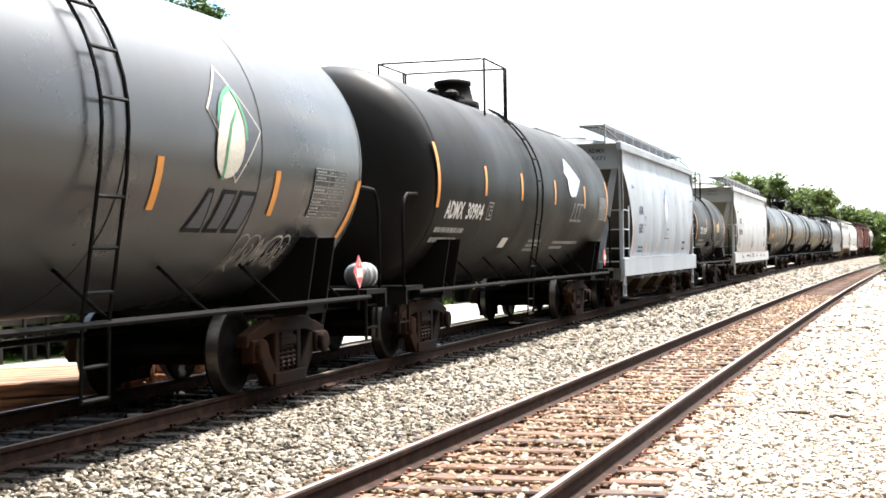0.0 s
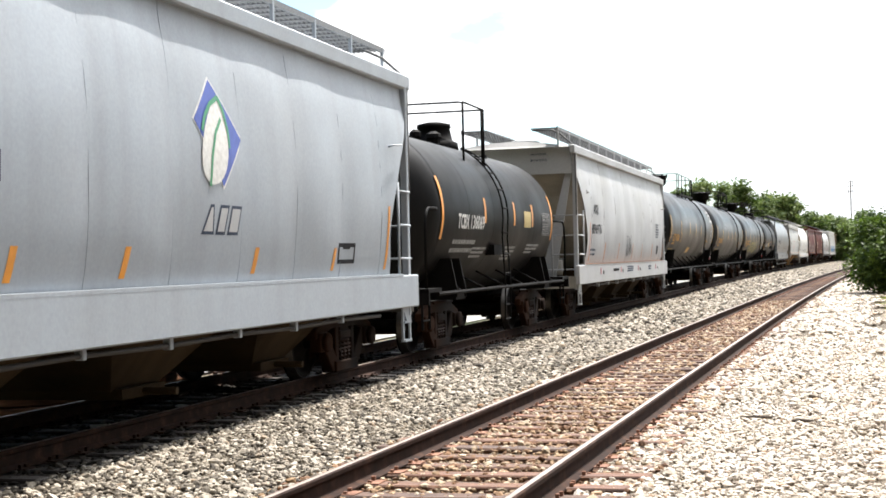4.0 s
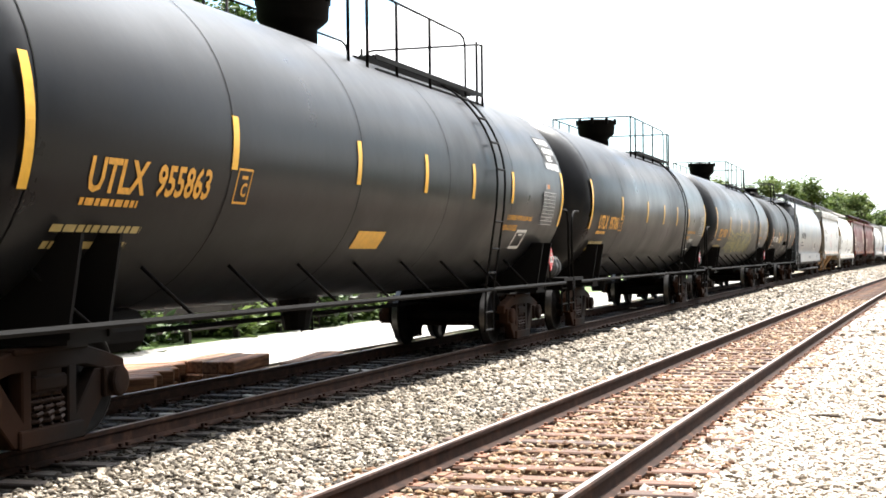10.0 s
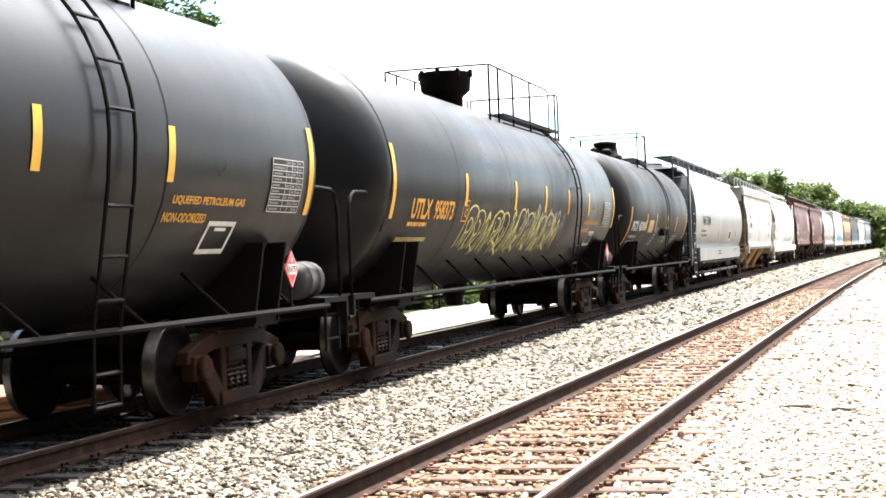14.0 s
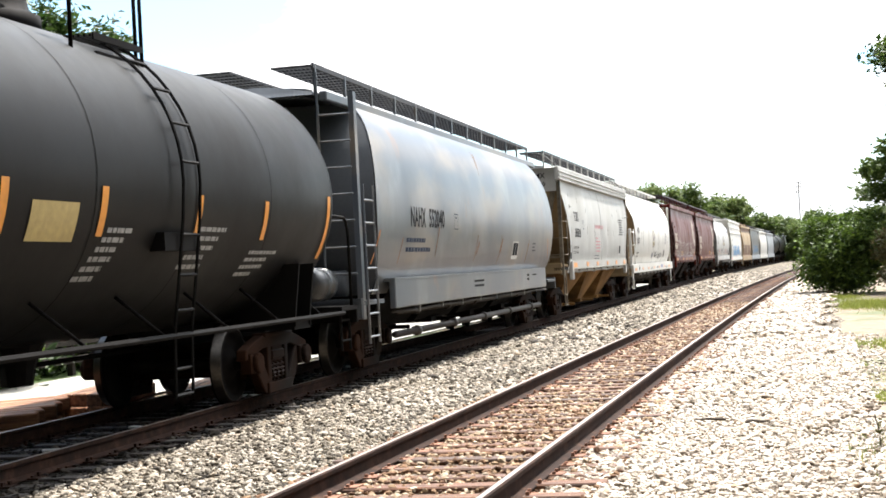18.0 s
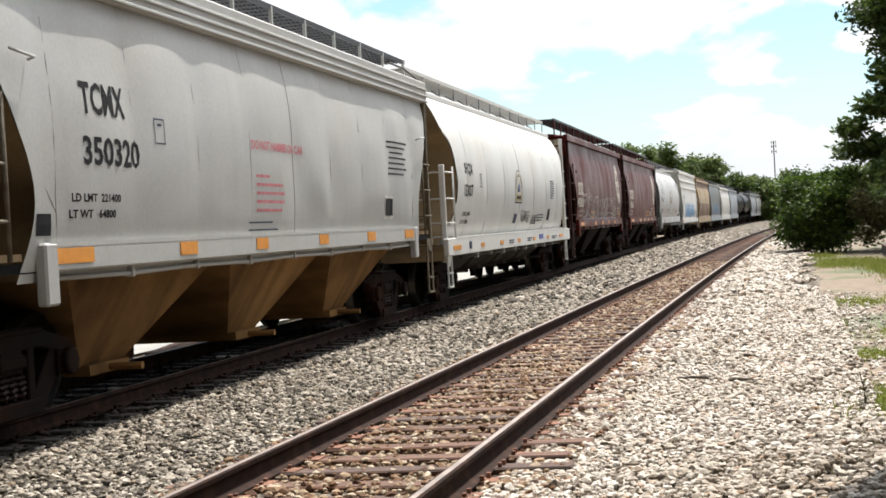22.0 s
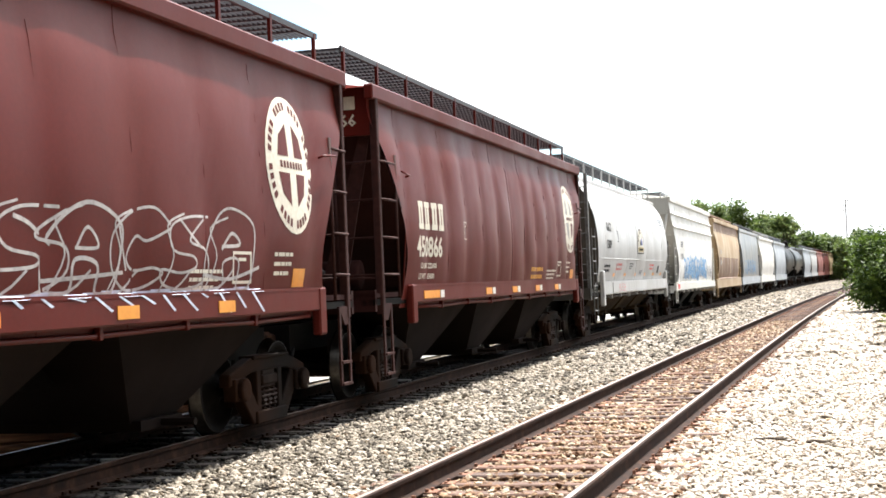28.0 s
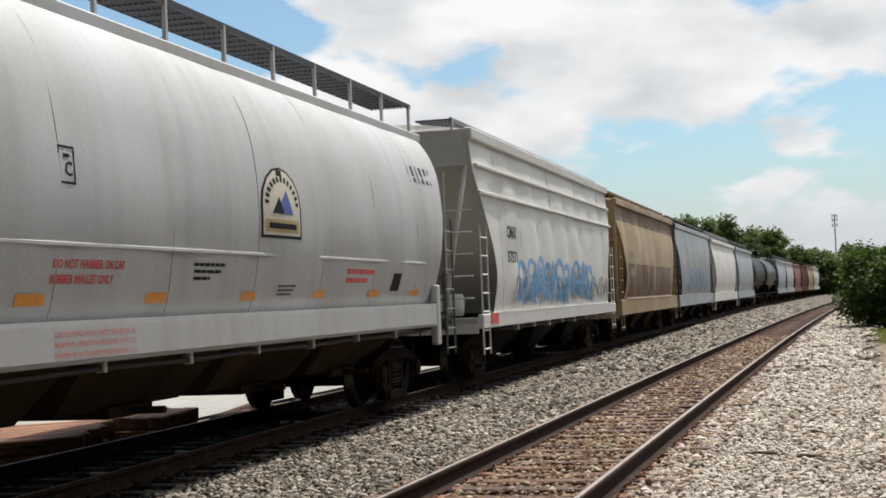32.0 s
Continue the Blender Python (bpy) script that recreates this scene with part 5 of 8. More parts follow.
        # low cross rail, brake hose and valve on the platform
        tubes("platform_rail", self.gear, self.ob, [[(-1.45, ye, sz[0] + 0.36), (1.45, ye, sz[0] + 0.36)]], 0.02, 6)
        tubes("brake_hose", "gear_grey", self.ob, [[(0.5, s * (L - 0.5), 2.0), (0.62, s * (L - 0.45), 1.75), (0.8, s * (L - 0.42), 1.6), (0.95, s * (L - 0.4), 1.45), (1.2, s * (L - 0.4), 1.42)]], 0.02, 6)
        bm = B()
        wy, wr = s * (L - 0.3), 0.23
        tube(bm, [(0.35 + wr * math.cos(math.pi * k / 8), wy, 1.9 + wr * math.sin(math.pi * k / 8)) for k in range(17)], 0.018, 6)
        wheel = part("brake_wheel", bm, "black", self.ob, "round spoked brake wheel")
        for k in range(3):
            w = 2 * math.pi * k / 3 + 0.5
            bm = B()
            tube(bm, [(0.35, wy, 1.9), (0.35 + wr * math.cos(w), wy, 1.9 + wr * math.sin(w))], 0.012, 5)
            part("spoke", bm, "black", wheel)
        bm = B()
        lathe(bm, [(-0.05, 0.02), (-0.04, 0.05), (0.04, 0.05), (0.05, 0.02)], "y", 10, None, (0.35, wy, 1.9))
        part("hub", bm, "black", wheel)

    def ends(self, sz, detail):
        L = self.len / 2
        for s in (-1, 1):
            ye = s * (L - 0.1)
            if self.rungs:
                self.corner(s, sz, self.rungs)
            for sx in () if self.rungs else (-1, 1):
                if s > 0 and self.inset[1] > 2:
                    continue
                bm = B()
                a, b = sorted((sx * 1.42, sx * 1.5))
                if self.plate:
                    a, b = sorted((sx * 1.43, sx * 1.5))
                    box(bm, a, b, min(ye, ye - s * 0.06), max(ye, ye - s * 0.06), sz[0] - 0.1, self.top)
                else:
                    box(bm, a, b, min(ye, ye - s * 0.14), max(ye, ye - s * 0.14), sz[0] - 0.1, self.top if s < 0 else 1.9)
                if self.gear != "white2":
                    part("corner_post", bm, self.gear, self.ob)
                bm = B()
                y0, y1 = sorted((s * (L - 0.12), s * (L - 0.62)))
                for yy in (y0, y1):
                    tube(bm, [(sx * 1.57, yy, sz[0] - 0.45), (sx * 1.57, yy, 2.75)], 0.019, 5)
                sl = part("side_ladder", bm, self.gear, self.ob, "steel grab-iron ladder at the car's end")
                bm = B()
                tube(bm, [(sx * 1.57, y0, 0), (sx * 1.57, y1, 0)], 0.016, 5)
                rung = part("rung", bm, self.gear, sl)
                step = (2.75 - sz[0] + 0.45) / 7
                rung.location.z = sz[0] - 0.45 + step * 0.3
                for i in range(1, 7):
                    share(rung, sl, pose(0, 0, sz[0] - 0.45 + step * (i + 0.3)))
                bm = B()
                x0, x1 = sx * 0.98, sx * 1.45
                high = self.plate or s < 0
                tube(bm, [(x0, s * (L - 0.04), 0.9), (x0, s * (L - 0.04), (self.top - 0.72 if self.plate else self.top + 0.3) if high else 2.1)], 0.02, 5)
                el = part("end_ladder", bm, self.gear, self.ob, "ladder at the car's end")
                bm = B()
                tube(bm, [(x0, s * (L - 0.04), 0), (x1, s * (L - 0.04), 0)], 0.016, 5)
                rung = part("rung", bm, self.gear, el)
                rung.location.z = 1.1
                for i in range(1, (6 if self.plate else 8) if high else 3):
                    share(rung, el, pose(0, 0, 1.1 + i * 0.38))
            bm = B()
            a, b = sorted((s * L, s * (L - 1.2)))
            box(bm, -1.5, 1.5, a, b, sz[0] + 0.1, sz[0] + 0.16)
            box(bm, -1.5, 1.5, b - 0.08 if s > 0 else a, b if s > 0 else a + 0.08, sz[0] - 0.08, sz[0] + 0.2)
            part("end_sill", bm, self.end_mat, self.ob)
            if detail > 1:
                bm = B()
                lathe(bm, [(-0.3, 0.06), (-0.28, 0.2), (0.28, 0.2), (0.3, 0.06)], "x", 14, None, (0.75, s * (L - 0.85), sz[0] + 0.42))
                part("air_reservoir", bm, self.end_mat, self.ob, "round air reservoir on the end platform", True)
                if self.plate and not self.rungs:
                    bm = B()
                    ya, yb = sorted((s * (L - 0.12), s * (L - 0.16)))
                    box(bm, -1.36, 1.36, ya, yb, self.top - 0.62, self.top + 0.02)
                    part("end_plate", bm, self.body, self.ob, "flat plate across the top of the end")
                if self.plate and not self.rungs:
                    tubes("end_brace", self.end_mat, self.ob, [[(sx * 1.36, s * (L - 0.16), self.top - 0.6), (sx * 0.8, s * (L - 0.4), sz[0] + 0.15)] for sx in (-1, 1)], 0.045, 6)


# ---------------- the train ----------------
c1 = Tank(2.3, 15.8, "weathered dark grey tank car with a faded leaf emblem", "tank_grey", rail_len=1.6, dome=(0.4, 0.45), ladder_at=0.057)
c2 = Tank(19.1, 32.4, "black tank car with white lettering and a leaf emblem", "tank_soft", rail_len=1.6, dome=(0.4, 0.45), ladder_at=-0.041, dome_at=-0.025)
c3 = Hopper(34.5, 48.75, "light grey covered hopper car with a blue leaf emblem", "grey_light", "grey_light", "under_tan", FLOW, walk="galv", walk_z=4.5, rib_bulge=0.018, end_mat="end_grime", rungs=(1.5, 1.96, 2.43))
c4 = Tank(50.9, 60.1, "short black tank car with white lettering", "tank_soft", zc=2.25, r=1.38, rail_len=1.3, dome=(0.38, 0.42), ladder_at=-0.034)
c5 = Hopper(62.1, 79.6, "white covered hopper car with black lettering", "white", "white", "under_tan", FLOW, walk="galv", walk_z=4.5, chutes=4, rib_bulge=0.022, end_mat="end_pale", rungs=(1.53, 1.98, 2.45))
c6 = Tank(81.3, 97.5, "long black tank car with orange lettering", "tank_black", ladder_at=0.2)
c7 = Tank(100.1, 116.0, "long black tank car with orange lettering", "tank_black", ladder_at=0.2)
c8 = Tank(118.7, 134.8, "long black tank car with yellow graffiti", "tank_black", ladder_at=0.2)
c9 = Tank(137.6, 148.6, "black tank car with white lettering and a yellow panel", "tank_soft", zc=2.5, r=1.57, rail_len=1.5, dome=(0.4, 0.45), ladder_at=0.052, dome_at=-0.012)
c10 = Hopper(150.0, 167.6, "blue-grey rounded hopper car with faint rust stains", "blue_grey", "blue_grey", "black", ROUND, ((1.15, 1.1), (1.7, 0.75), (2.4, 0.55), (3.2, 0.75), (4.08, 1.3)), (0.92, 1.36), 4.08, 8, 0.1, "grate_dark", 4.5, chutes=4, rib_bulge=0.008, plate=False, inset=(1.5, 2.1), gear="blue_grey", end_mat="end_slate")
c11 = Hopper(168.7, 184.8, "cream covered hopper car with tan dusty chutes", "cream", "cream", "chute_tan", FLOW, sill_z=(1.28, 1.5), walk="grate_dark", walk_z=4.5, end_mat="end_tan", ribs=10, chord=0.34, rib_bulge=0.026, inset=(1.5, 1.7), gear="gear_tan", rungs=(1.7, 2.15, 2.6))
c12 = Hopper(185.6, 202.8, "clean white rounded hopper car with an emblem", "white2", "white2", "end_grime", ROUND, ((1.15, 0.4), (1.43, 0.52), (1.66, 0.76), (2.04, 1.02), (2.35, 1.06), (2.65, 0.96), (3.08, 0.74), (3.28, 0.4), (3.45, 0.25), (4.08, 0.22)), (0.94, 1.27), 4.08, 8, 0.08, "white2", 4.5, board="bracket", chutes=4, end_mat="end_tan", rib_bulge=0.02, plate=False, rungs=(1.56, 2.02, 2.52), gear="white2")
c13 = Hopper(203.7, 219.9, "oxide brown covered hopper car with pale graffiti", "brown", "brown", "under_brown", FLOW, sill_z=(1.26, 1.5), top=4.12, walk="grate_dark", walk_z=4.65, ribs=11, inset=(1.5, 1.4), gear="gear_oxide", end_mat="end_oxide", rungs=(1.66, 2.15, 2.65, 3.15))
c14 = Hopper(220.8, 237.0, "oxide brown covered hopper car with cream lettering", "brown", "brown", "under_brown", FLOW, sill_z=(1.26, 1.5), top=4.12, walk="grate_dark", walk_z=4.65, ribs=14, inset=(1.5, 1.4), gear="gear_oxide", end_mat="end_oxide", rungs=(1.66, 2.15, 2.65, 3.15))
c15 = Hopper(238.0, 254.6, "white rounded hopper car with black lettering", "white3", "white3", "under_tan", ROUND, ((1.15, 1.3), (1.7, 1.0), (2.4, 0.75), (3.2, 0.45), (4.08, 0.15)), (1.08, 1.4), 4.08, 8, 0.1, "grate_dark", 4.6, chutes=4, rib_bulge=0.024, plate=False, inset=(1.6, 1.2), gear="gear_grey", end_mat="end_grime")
c16 = Hopper(256.4, 272.8, "white ribbed hopper car with blue graffiti", "white2", "white2", "black", FLAT, top=4.4, sill_z=(0.95, 1.2), walk="galv", walk_z=4.6)
c17 = Hopper(274.0, 289.7, "tan hopper car with a rusty lower band", "tan", "tan", "under_tan", FLOW, top=4.2, walk="tan_dark", walk_z=4.5, detail=1)
c18 = Hopper(290.7, 307.0, "light grey hopper car with faint blue graffiti", "blue_grey", "grey_light", "black", FLAT, top=4.15, walk="grate_dark", walk_z=4.5, detail=1)
c19 = Hopper(308.0, 324.5, "white covered hopper car", "white2", "white2", "black", FLOW, walk="galv", walk_z=4.5, detail=1)
c20 = Hopper(325.5, 341.5, "dull grey covered hopper car", "grey_light", "grey_light", "black", FLOW, walk="grate_dark", walk_z=4.5, detail=1)
c21 = Tank(343.5, 356.5, "black tank car far along the train", "tank_soft", detail=1, rail_len=1.5)
c22 = Tank(359.5, 372.5, "black tank car far along the train", "tank_black", detail=1, rail_len=1.5)
FAR_CARS = [("grey_light", "grey"), ("white", "dull white"), ("red", "faded red"), ("brown", "oxide brown"), ("tan", "tan"), ("white2", "white")]
for i, (mname, word) in enumerate(FAR_CARS):
    s = 374.5 + 16.1 * i
    Hopper(s, s + 15.2, word + " hopper car far along the train", mname, mname, "black", FLOW, walk="grate_dark", detail=0)
for i in range(6):
    s = 473.0 + 15.5 * i
    Tank(s, s + 12.2, "black tank car at the far end of the train", "tank_black", detail=0)


# ---------------- lettering, emblems and marks on the cars ----------------
def leaf_emblem(c, s0, s1, z0, z1, field, edge, leafc, green):
    """Kite-shaped field with a thin pale edge, an egg-shaped leaf on it and green strokes round and in the leaf."""
    y0, y1 = c.y(s0), c.y(s1)
    P = lambda a, b: (y0 + (y1 - y0) * a, z0 + (z1 - z0) * b)
    kite = [P(0.55, 0), P(1, 0.48), P(0.36, 1), P(0, 0.6)]
    if edge:
        c.cutlay("emblem_edge", kite, edge, "thin pale edge of the emblem", 0.006)
    mid = P(0.48, 0.5)
    k = 0.95
    c.cutlay("emblem_field", [(mid[0] + (u - mid[0]) * k, mid[1] + (v - mid[1]) * k) for u, v in kite], field, "kite-shaped emblem field", 0.01)
    egg = []
    for i in range(20):
        w = 2 * math.pi * i / 20
        u, v = 0.25 * math.sin(w) * (1 - 0.28 * math.cos(w)), 0.385 * math.cos(w)
        egg.append(P(0.41 + u + v * 0.17, 0.42 + v))
    c.cutlay("emblem_leaf", egg, leafc, "pale leaf of the emblem", 0.017)
    if green:
        c.lay("emblem_rim", c.stroke([P(0.15, 0.5), P(0.22, 0.64), P(0.33, 0.75), P(0.5, 0.83), P(0.6, 0.7), P(0.67, 0.53), P(0.68, 0.38)], 0.05), green, "green rim of the leaf", 0.024)
        c.lay("emblem_vein", c.stroke([P(0.27, 0.02), P(0.32, 0.3), P(0.4, 0.5), P(0.53, 0.64)], 0.045), green, "green leaf vein", 0.024)


def wordmark(c, s0, s1, z0, z1, edge, fill, label, slant=0.12, rim=0.04):
    """A brand word as three plain outlined blocks, the first narrowing upwards."""
    y0, y1 = c.y(s0), c.y(s1)
    w, h, n = (y1 - y0) / 3, z1 - z0, 5
    for i, (u0, u1) in enumerate(((0.02, 0.98), (0.12, 0.86), (0.06, 0.98))):
        for name, mat, d, lift in (("wordmark_block", edge, 0.0, 0.008), ("block_fill", fill, rim, 0.013)):
            polys = []
            for j in range(n):
                q = []
                for v, side in ((j / n, 0), (j / n, 1), ((j + 1) / n, 1), ((j + 1) / n, 0)):
                    zz = z0 + d + (h - 2 * d) * v
                    m = (u1 - u0) * w * (0.36 * (zz - z0) / h if i == 0 else 0)
                    q.append((y0 + w * i + slant * (zz - z0) / h + (u0 * w + m + d if side == 0 else u1 * w - m - d), zz))
                polys.append(q)
            c.lay(name, polys, mat, label if not d else "", lift)


def outline(c, name, s0, s1, z0, z1, material, w=0.02, fill=True, label="small outlined plate mark"):
    y0, y1 = c.y(s0), c.y(s1)
    n = 4
    polys = []
    for ya, yb, za, zb in ((y0, y1, z0, z0 + w), (y0, y1, z1 - w, z1), (y0, y0 + w, z0 + w, z1 - w), (y1 - w, y1, z0 + w, z1 - w)):
        polys.append([(ya, za), (yb, za), (yb, zb), (ya, zb)])
    if fill:
        polys.append([(y0 + (y1 - y0) * 0.3, z1 - (z1 - z0) * 0.3), (y1 - (y1 - y0) * 0.3, z1 - (z1 - z0) * 0.3), (y1 - (y1 - y0) * 0.3, z1 - (z1 - z0) * 0.2), (y0 + (y1 - y0) * 0.3, z1 - (z1 - z0) * 0.2)])
    c.lay(name, polys, material, label)


def plate_c(c, s0, s1, z0, z1, material):
    outline(c, "plate_mark", s0, s1, z0, z1, material, 0.02)
    w = s1 - s0
    c.text("plate_letter", "C", c.y(s0) + w * 0.36, z0 + (z1 - z0) * 0.2, (z1 - z0) * 0.4, material)


def data_panel(c, s0, s1, z0, z1, back, ink, rows=7):
    """A ruled table with tiny rows of marks."""
    y0, y1 = c.y(s0), c.y(s1)
    c.rect("data_panel", y0, y1, z0, z1, back, "stencilled data table", 6)
    lines, marks = [], []
    h = (z1 - z0) / rows
    w = 0.009
    for i in range(rows + 1):
        z = z0 + h * i
        lines.append([(y0, z - w / 2), (y1, z - w / 2), (y1, z + w / 2), (y0, z + w / 2)])
    for k in (0, 0.44, 0.62, 0.8, 1.0):
        y = y0 + (y1 - y0) * k
        for i in range(rows):
            lines.append([(y - w / 2, z0 + h * i), (y + w / 2, z0 + h * i), (y + w / 2, z0 + h * (i + 1)), (y - w / 2, z0 + h * (i + 1))])
    r = random.Random(int(s0 * 7))
    for i in range(rows):
        z = z0 + h * i
        for p, q in ((0.04, 0.4), (0.47, 0.59), (0.65, 0.77), (0.84, 0.96)):
            if r.random() < 0.8:
                q = p + (q - p) * r.uniform(0.6, 1.0)
                n = 4 if p < 0.1 else 2
                for k in range(n):
                    a, b = y0 + (y1 - y0) * (p + (q - p) * k / n), y0 + (y1 - y0) * (p + (q - p) * (k + 0.8) / n)
                    marks.append([(a, z + h * 0.32), (b, z + h * 0.32), (b, z + h * 0.62), (a, z + h * 0.62)])
    c.lay("table_grid", lines, ink, "ruled table lines", 0.012)
    c.lay("table_lettering", marks, ink if ink != "ink_white" else "ink_grey", "rows of tiny lettering", 0.013)


def graffiti(c, s0, s1, z0, z1, material, n, seed, w=0.035, label="sprayed graffiti outlines", style=0):
    """Tall interlocking letter-like outlines with round heads, hooks and spiked feet."""
    r = random.Random(seed)
    y0, y1 = c.y(s0), c.y(s1)
    step = (y1 - y0) / n
    H = z1 - z0

    def arc(cx, cz, rx, rz, a0, a1, m=9):
        return [(cx + rx * math.cos(a0 + (a1 - a0) * i / m), cz + rz * math.sin(a0 + (a1 - a0) * i / m)) for i in range(m + 1)]

    for i in range(n):
        a = y0 + step * i
        wd = step * r.uniform(0.95, 1.35)
        top = z0 + H * r.uniform(0.82, 0.98)
        foot = z0 + H * r.uniform(0.0, 0.18)
        lean = r.uniform(-0.12, 0.2) * wd
        lines = []
        if style == 0 and i % 3 != 2:
            # round head, both sides running down into spikes
            cz = top - H * 0.22
            head = arc(a + wd * 0.5 + lean, cz, wd * 0.46, H * 0.22, math.pi, 0)
            lines.append([(a + wd * r.uniform(-0.1, 0.1), foot)] + [(a + wd * 0.02 + lean * 0.4, foot + H * 0.3)] + head + [(a + wd * 0.9 + lean * 0.5, foot + H * 0.34), (a + wd * r.uniform(0.5, 0.8), foot + H * 0.12), (a + wd * r.uniform(0.95, 1.3), foot - H * 0.02)])
            lines.append(arc(a + wd * 0.48 + lean * 0.6, foot + H * 0.42, wd * 0.2, H * 0.14, r.uniform(1.5, 3.2), r.uniform(6.5, 8.5), 11))
            lines.append([(a + wd * 0.25, foot + H * 0.05), (a + wd * 0.42, foot + H * 0.3), (a + wd * 0.5, foot + H * 0.02), (a + wd * 0.62, foot + H * 0.26)])
        else:
            # zigzag with an arrow head
            lines.append([(a, foot), (a + wd * 0.28 + lean, top), (a + wd * 0.5 + lean * 0.5, foot + H * 0.3), (a + wd * 0.8 + lean, top - H * 0.06), (a + wd * 1.02, foot)])
            lines.append([(a + wd * 0.16, foot + H * 0.02), (a + wd * 0.34 + lean, top - H * 0.24), (a + wd * 0.52, foot + H * 0.1), (a + wd * 0.74 + lean, top - H * 0.26), (a + wd * 0.84, foot + H * 0.04)])
            lines.append([(a + wd * 0.1 + lean, top - H * 0.2), (a + wd * 0.28 + lean, top), (a + wd * 0.42 + lean, top - H * 0.16)])
        polys = []
        for l in lines:
            fine = []
            for p, q in zip(l, l[1:]):
                m = max(int(abs(q[1] - p[1]) / 0.12), 1)
                fine += [(p[0] + (q[0] - p[0]) * k / m, p[1] + (q[1] - p[1]) * k / m) for k in range(m)]
            fine.append(l[-1])
            polys += c.stroke([(p, min(max(z, z0 - 0.02), z1)) for p, z in fine], w * r.uniform(0.75, 1.2))
        c.lay("graffiti", polys, material, label, 0.006 + 0.0012 * i)


SPIKES = (
    (((0, 0), (0.25, 0.35), (0.1, 1), (0.4, 0.65), (0.75, 0.95), (0.6, 0.5), (1, 0.05), (0.7, 0.2), (0.45, 0.1), (0.3, 0.25), (0, 0)), ((0.35, 0.35), (0.5, 0.55), (0.55, 0.3))),
    (((0.05, 0.95), (0.9, 1), (0.55, 0.6), (0.95, 0.15), (0.2, 0), (0.5, 0.3), (0.1, 0.55), (0.05, 0.95)), ((0.3, 0.75), (0.55, 0.8), (0.35, 0.6))),
    (((0, 0.1), (0.3, 1), (0.5, 0.4), (0.75, 1), (1, 0), (0.72, 0.3), (0.5, 0.05), (0.28, 0.3), (0, 0.1)), ((0.3, 0.7), (0.36, 0.5))),
    (((0.85, 0.9), (0.3, 1), (0.05, 0.7), (0.35, 0.5), (0.1, 0.2), (0.5, 0), (1, 0.12), (0.6, 0.25), (0.95, 0.5), (0.5, 0.62), (0.85, 0.9)), ((0.4, 0.78), (0.6, 0.75))),
)


def spiky(c, s0, s1, z0, z1, material, n, seed, w=0.035, label="pale sprayed graffiti with sharp letter shapes"):
    """Angular interlocking letter shapes with doubled outlines and long spiked feet."""
    r = random.Random(seed)
    y0, y1 = c.y(s0), c.y(s1)
    step, H = (y1 - y0) / n, z1 - z0
    for i in range(n):
        a, wd = y0 + step * (i - 0.1), step * r.uniform(1.1, 1.4)
        lean, up = r.uniform(-0.05, 0.2) * wd, r.uniform(0.82, 1.0)
        flip = r.random() < 0.4
        polys = []
        for k, (ox, oz, q) in enumerate(((0, 0, 1.0), (0.09, 0.06, 0.86))):
            for line in SPIKES[(i + seed) % 4]:
                pts = []
                for u, v in line:
                    u = 1 - u if flip else u
                    u, v = ox + u * q + r.uniform(-0.04, 0.04), oz + v * q + r.uniform(-0.03, 0.03)
                    pts.append((a + u * wd + lean * v, max(z0 + v * H * up, z0)))
                polys += c.stroke(pts, w * r.uniform(0.7, 1.15))
        for _ in range(2):
            u = r.uniform(0, 1)
            polys += c.stroke([(a + u * wd, z0 + H * 0.35), (a + (u - 0.25) * wd, z0)], w * 0.8)
        c.lay("graffiti", polys, material, label, 0.006 + 0.0012 * i)


ROUNDS = [
    [[(0.95, 0.8), (0.7, 1.0), (0.35, 0.95), (0.08, 0.65), (0.1, 0.3), (0.35, 0.04), (0.7, 0.05), (0.9, 0.22), (0.72, 0.34), (0.5, 0.26), (0.36, 0.45), (0.45, 0.68), (0.66, 0.66), (0.95, 0.8)], [(0.2, 0.8), (0.25, 0.5), (0.4, 0.3)]],
    [[(0.85, 0.95), (0.45, 1.0), (0.18, 0.8), (0.28, 0.55), (0.6, 0.46), (0.64, 0.3), (0.4, 0.26), (0.1, 0.3), (0.2, 0.08), (0.55, 0.0), (0.9, 0.2), (0.88, 0.52), (0.55, 0.66), (0.85, 0.95)], [(0.3, 0.88), (0.5, 0.75), (0.75, 0.6)]],
    [[(0.1, 0.0), (0.05, 0.5), (0.2, 0.92), (0.5, 1.05), (0.85, 0.85), (0.95, 0.4), (0.9, 0.0), (0.66, 0.02), (0.62, 0.35), (0.4, 0.36), (0.36, 0.05), (0.1, 0.0)], [(0.36, 0.55), (0.5, 0.75), (0.66, 0.55), (0.36, 0.55)], [(0.05, 0.2), (0.5, 0.18), (1.0, 0.28)]],
]


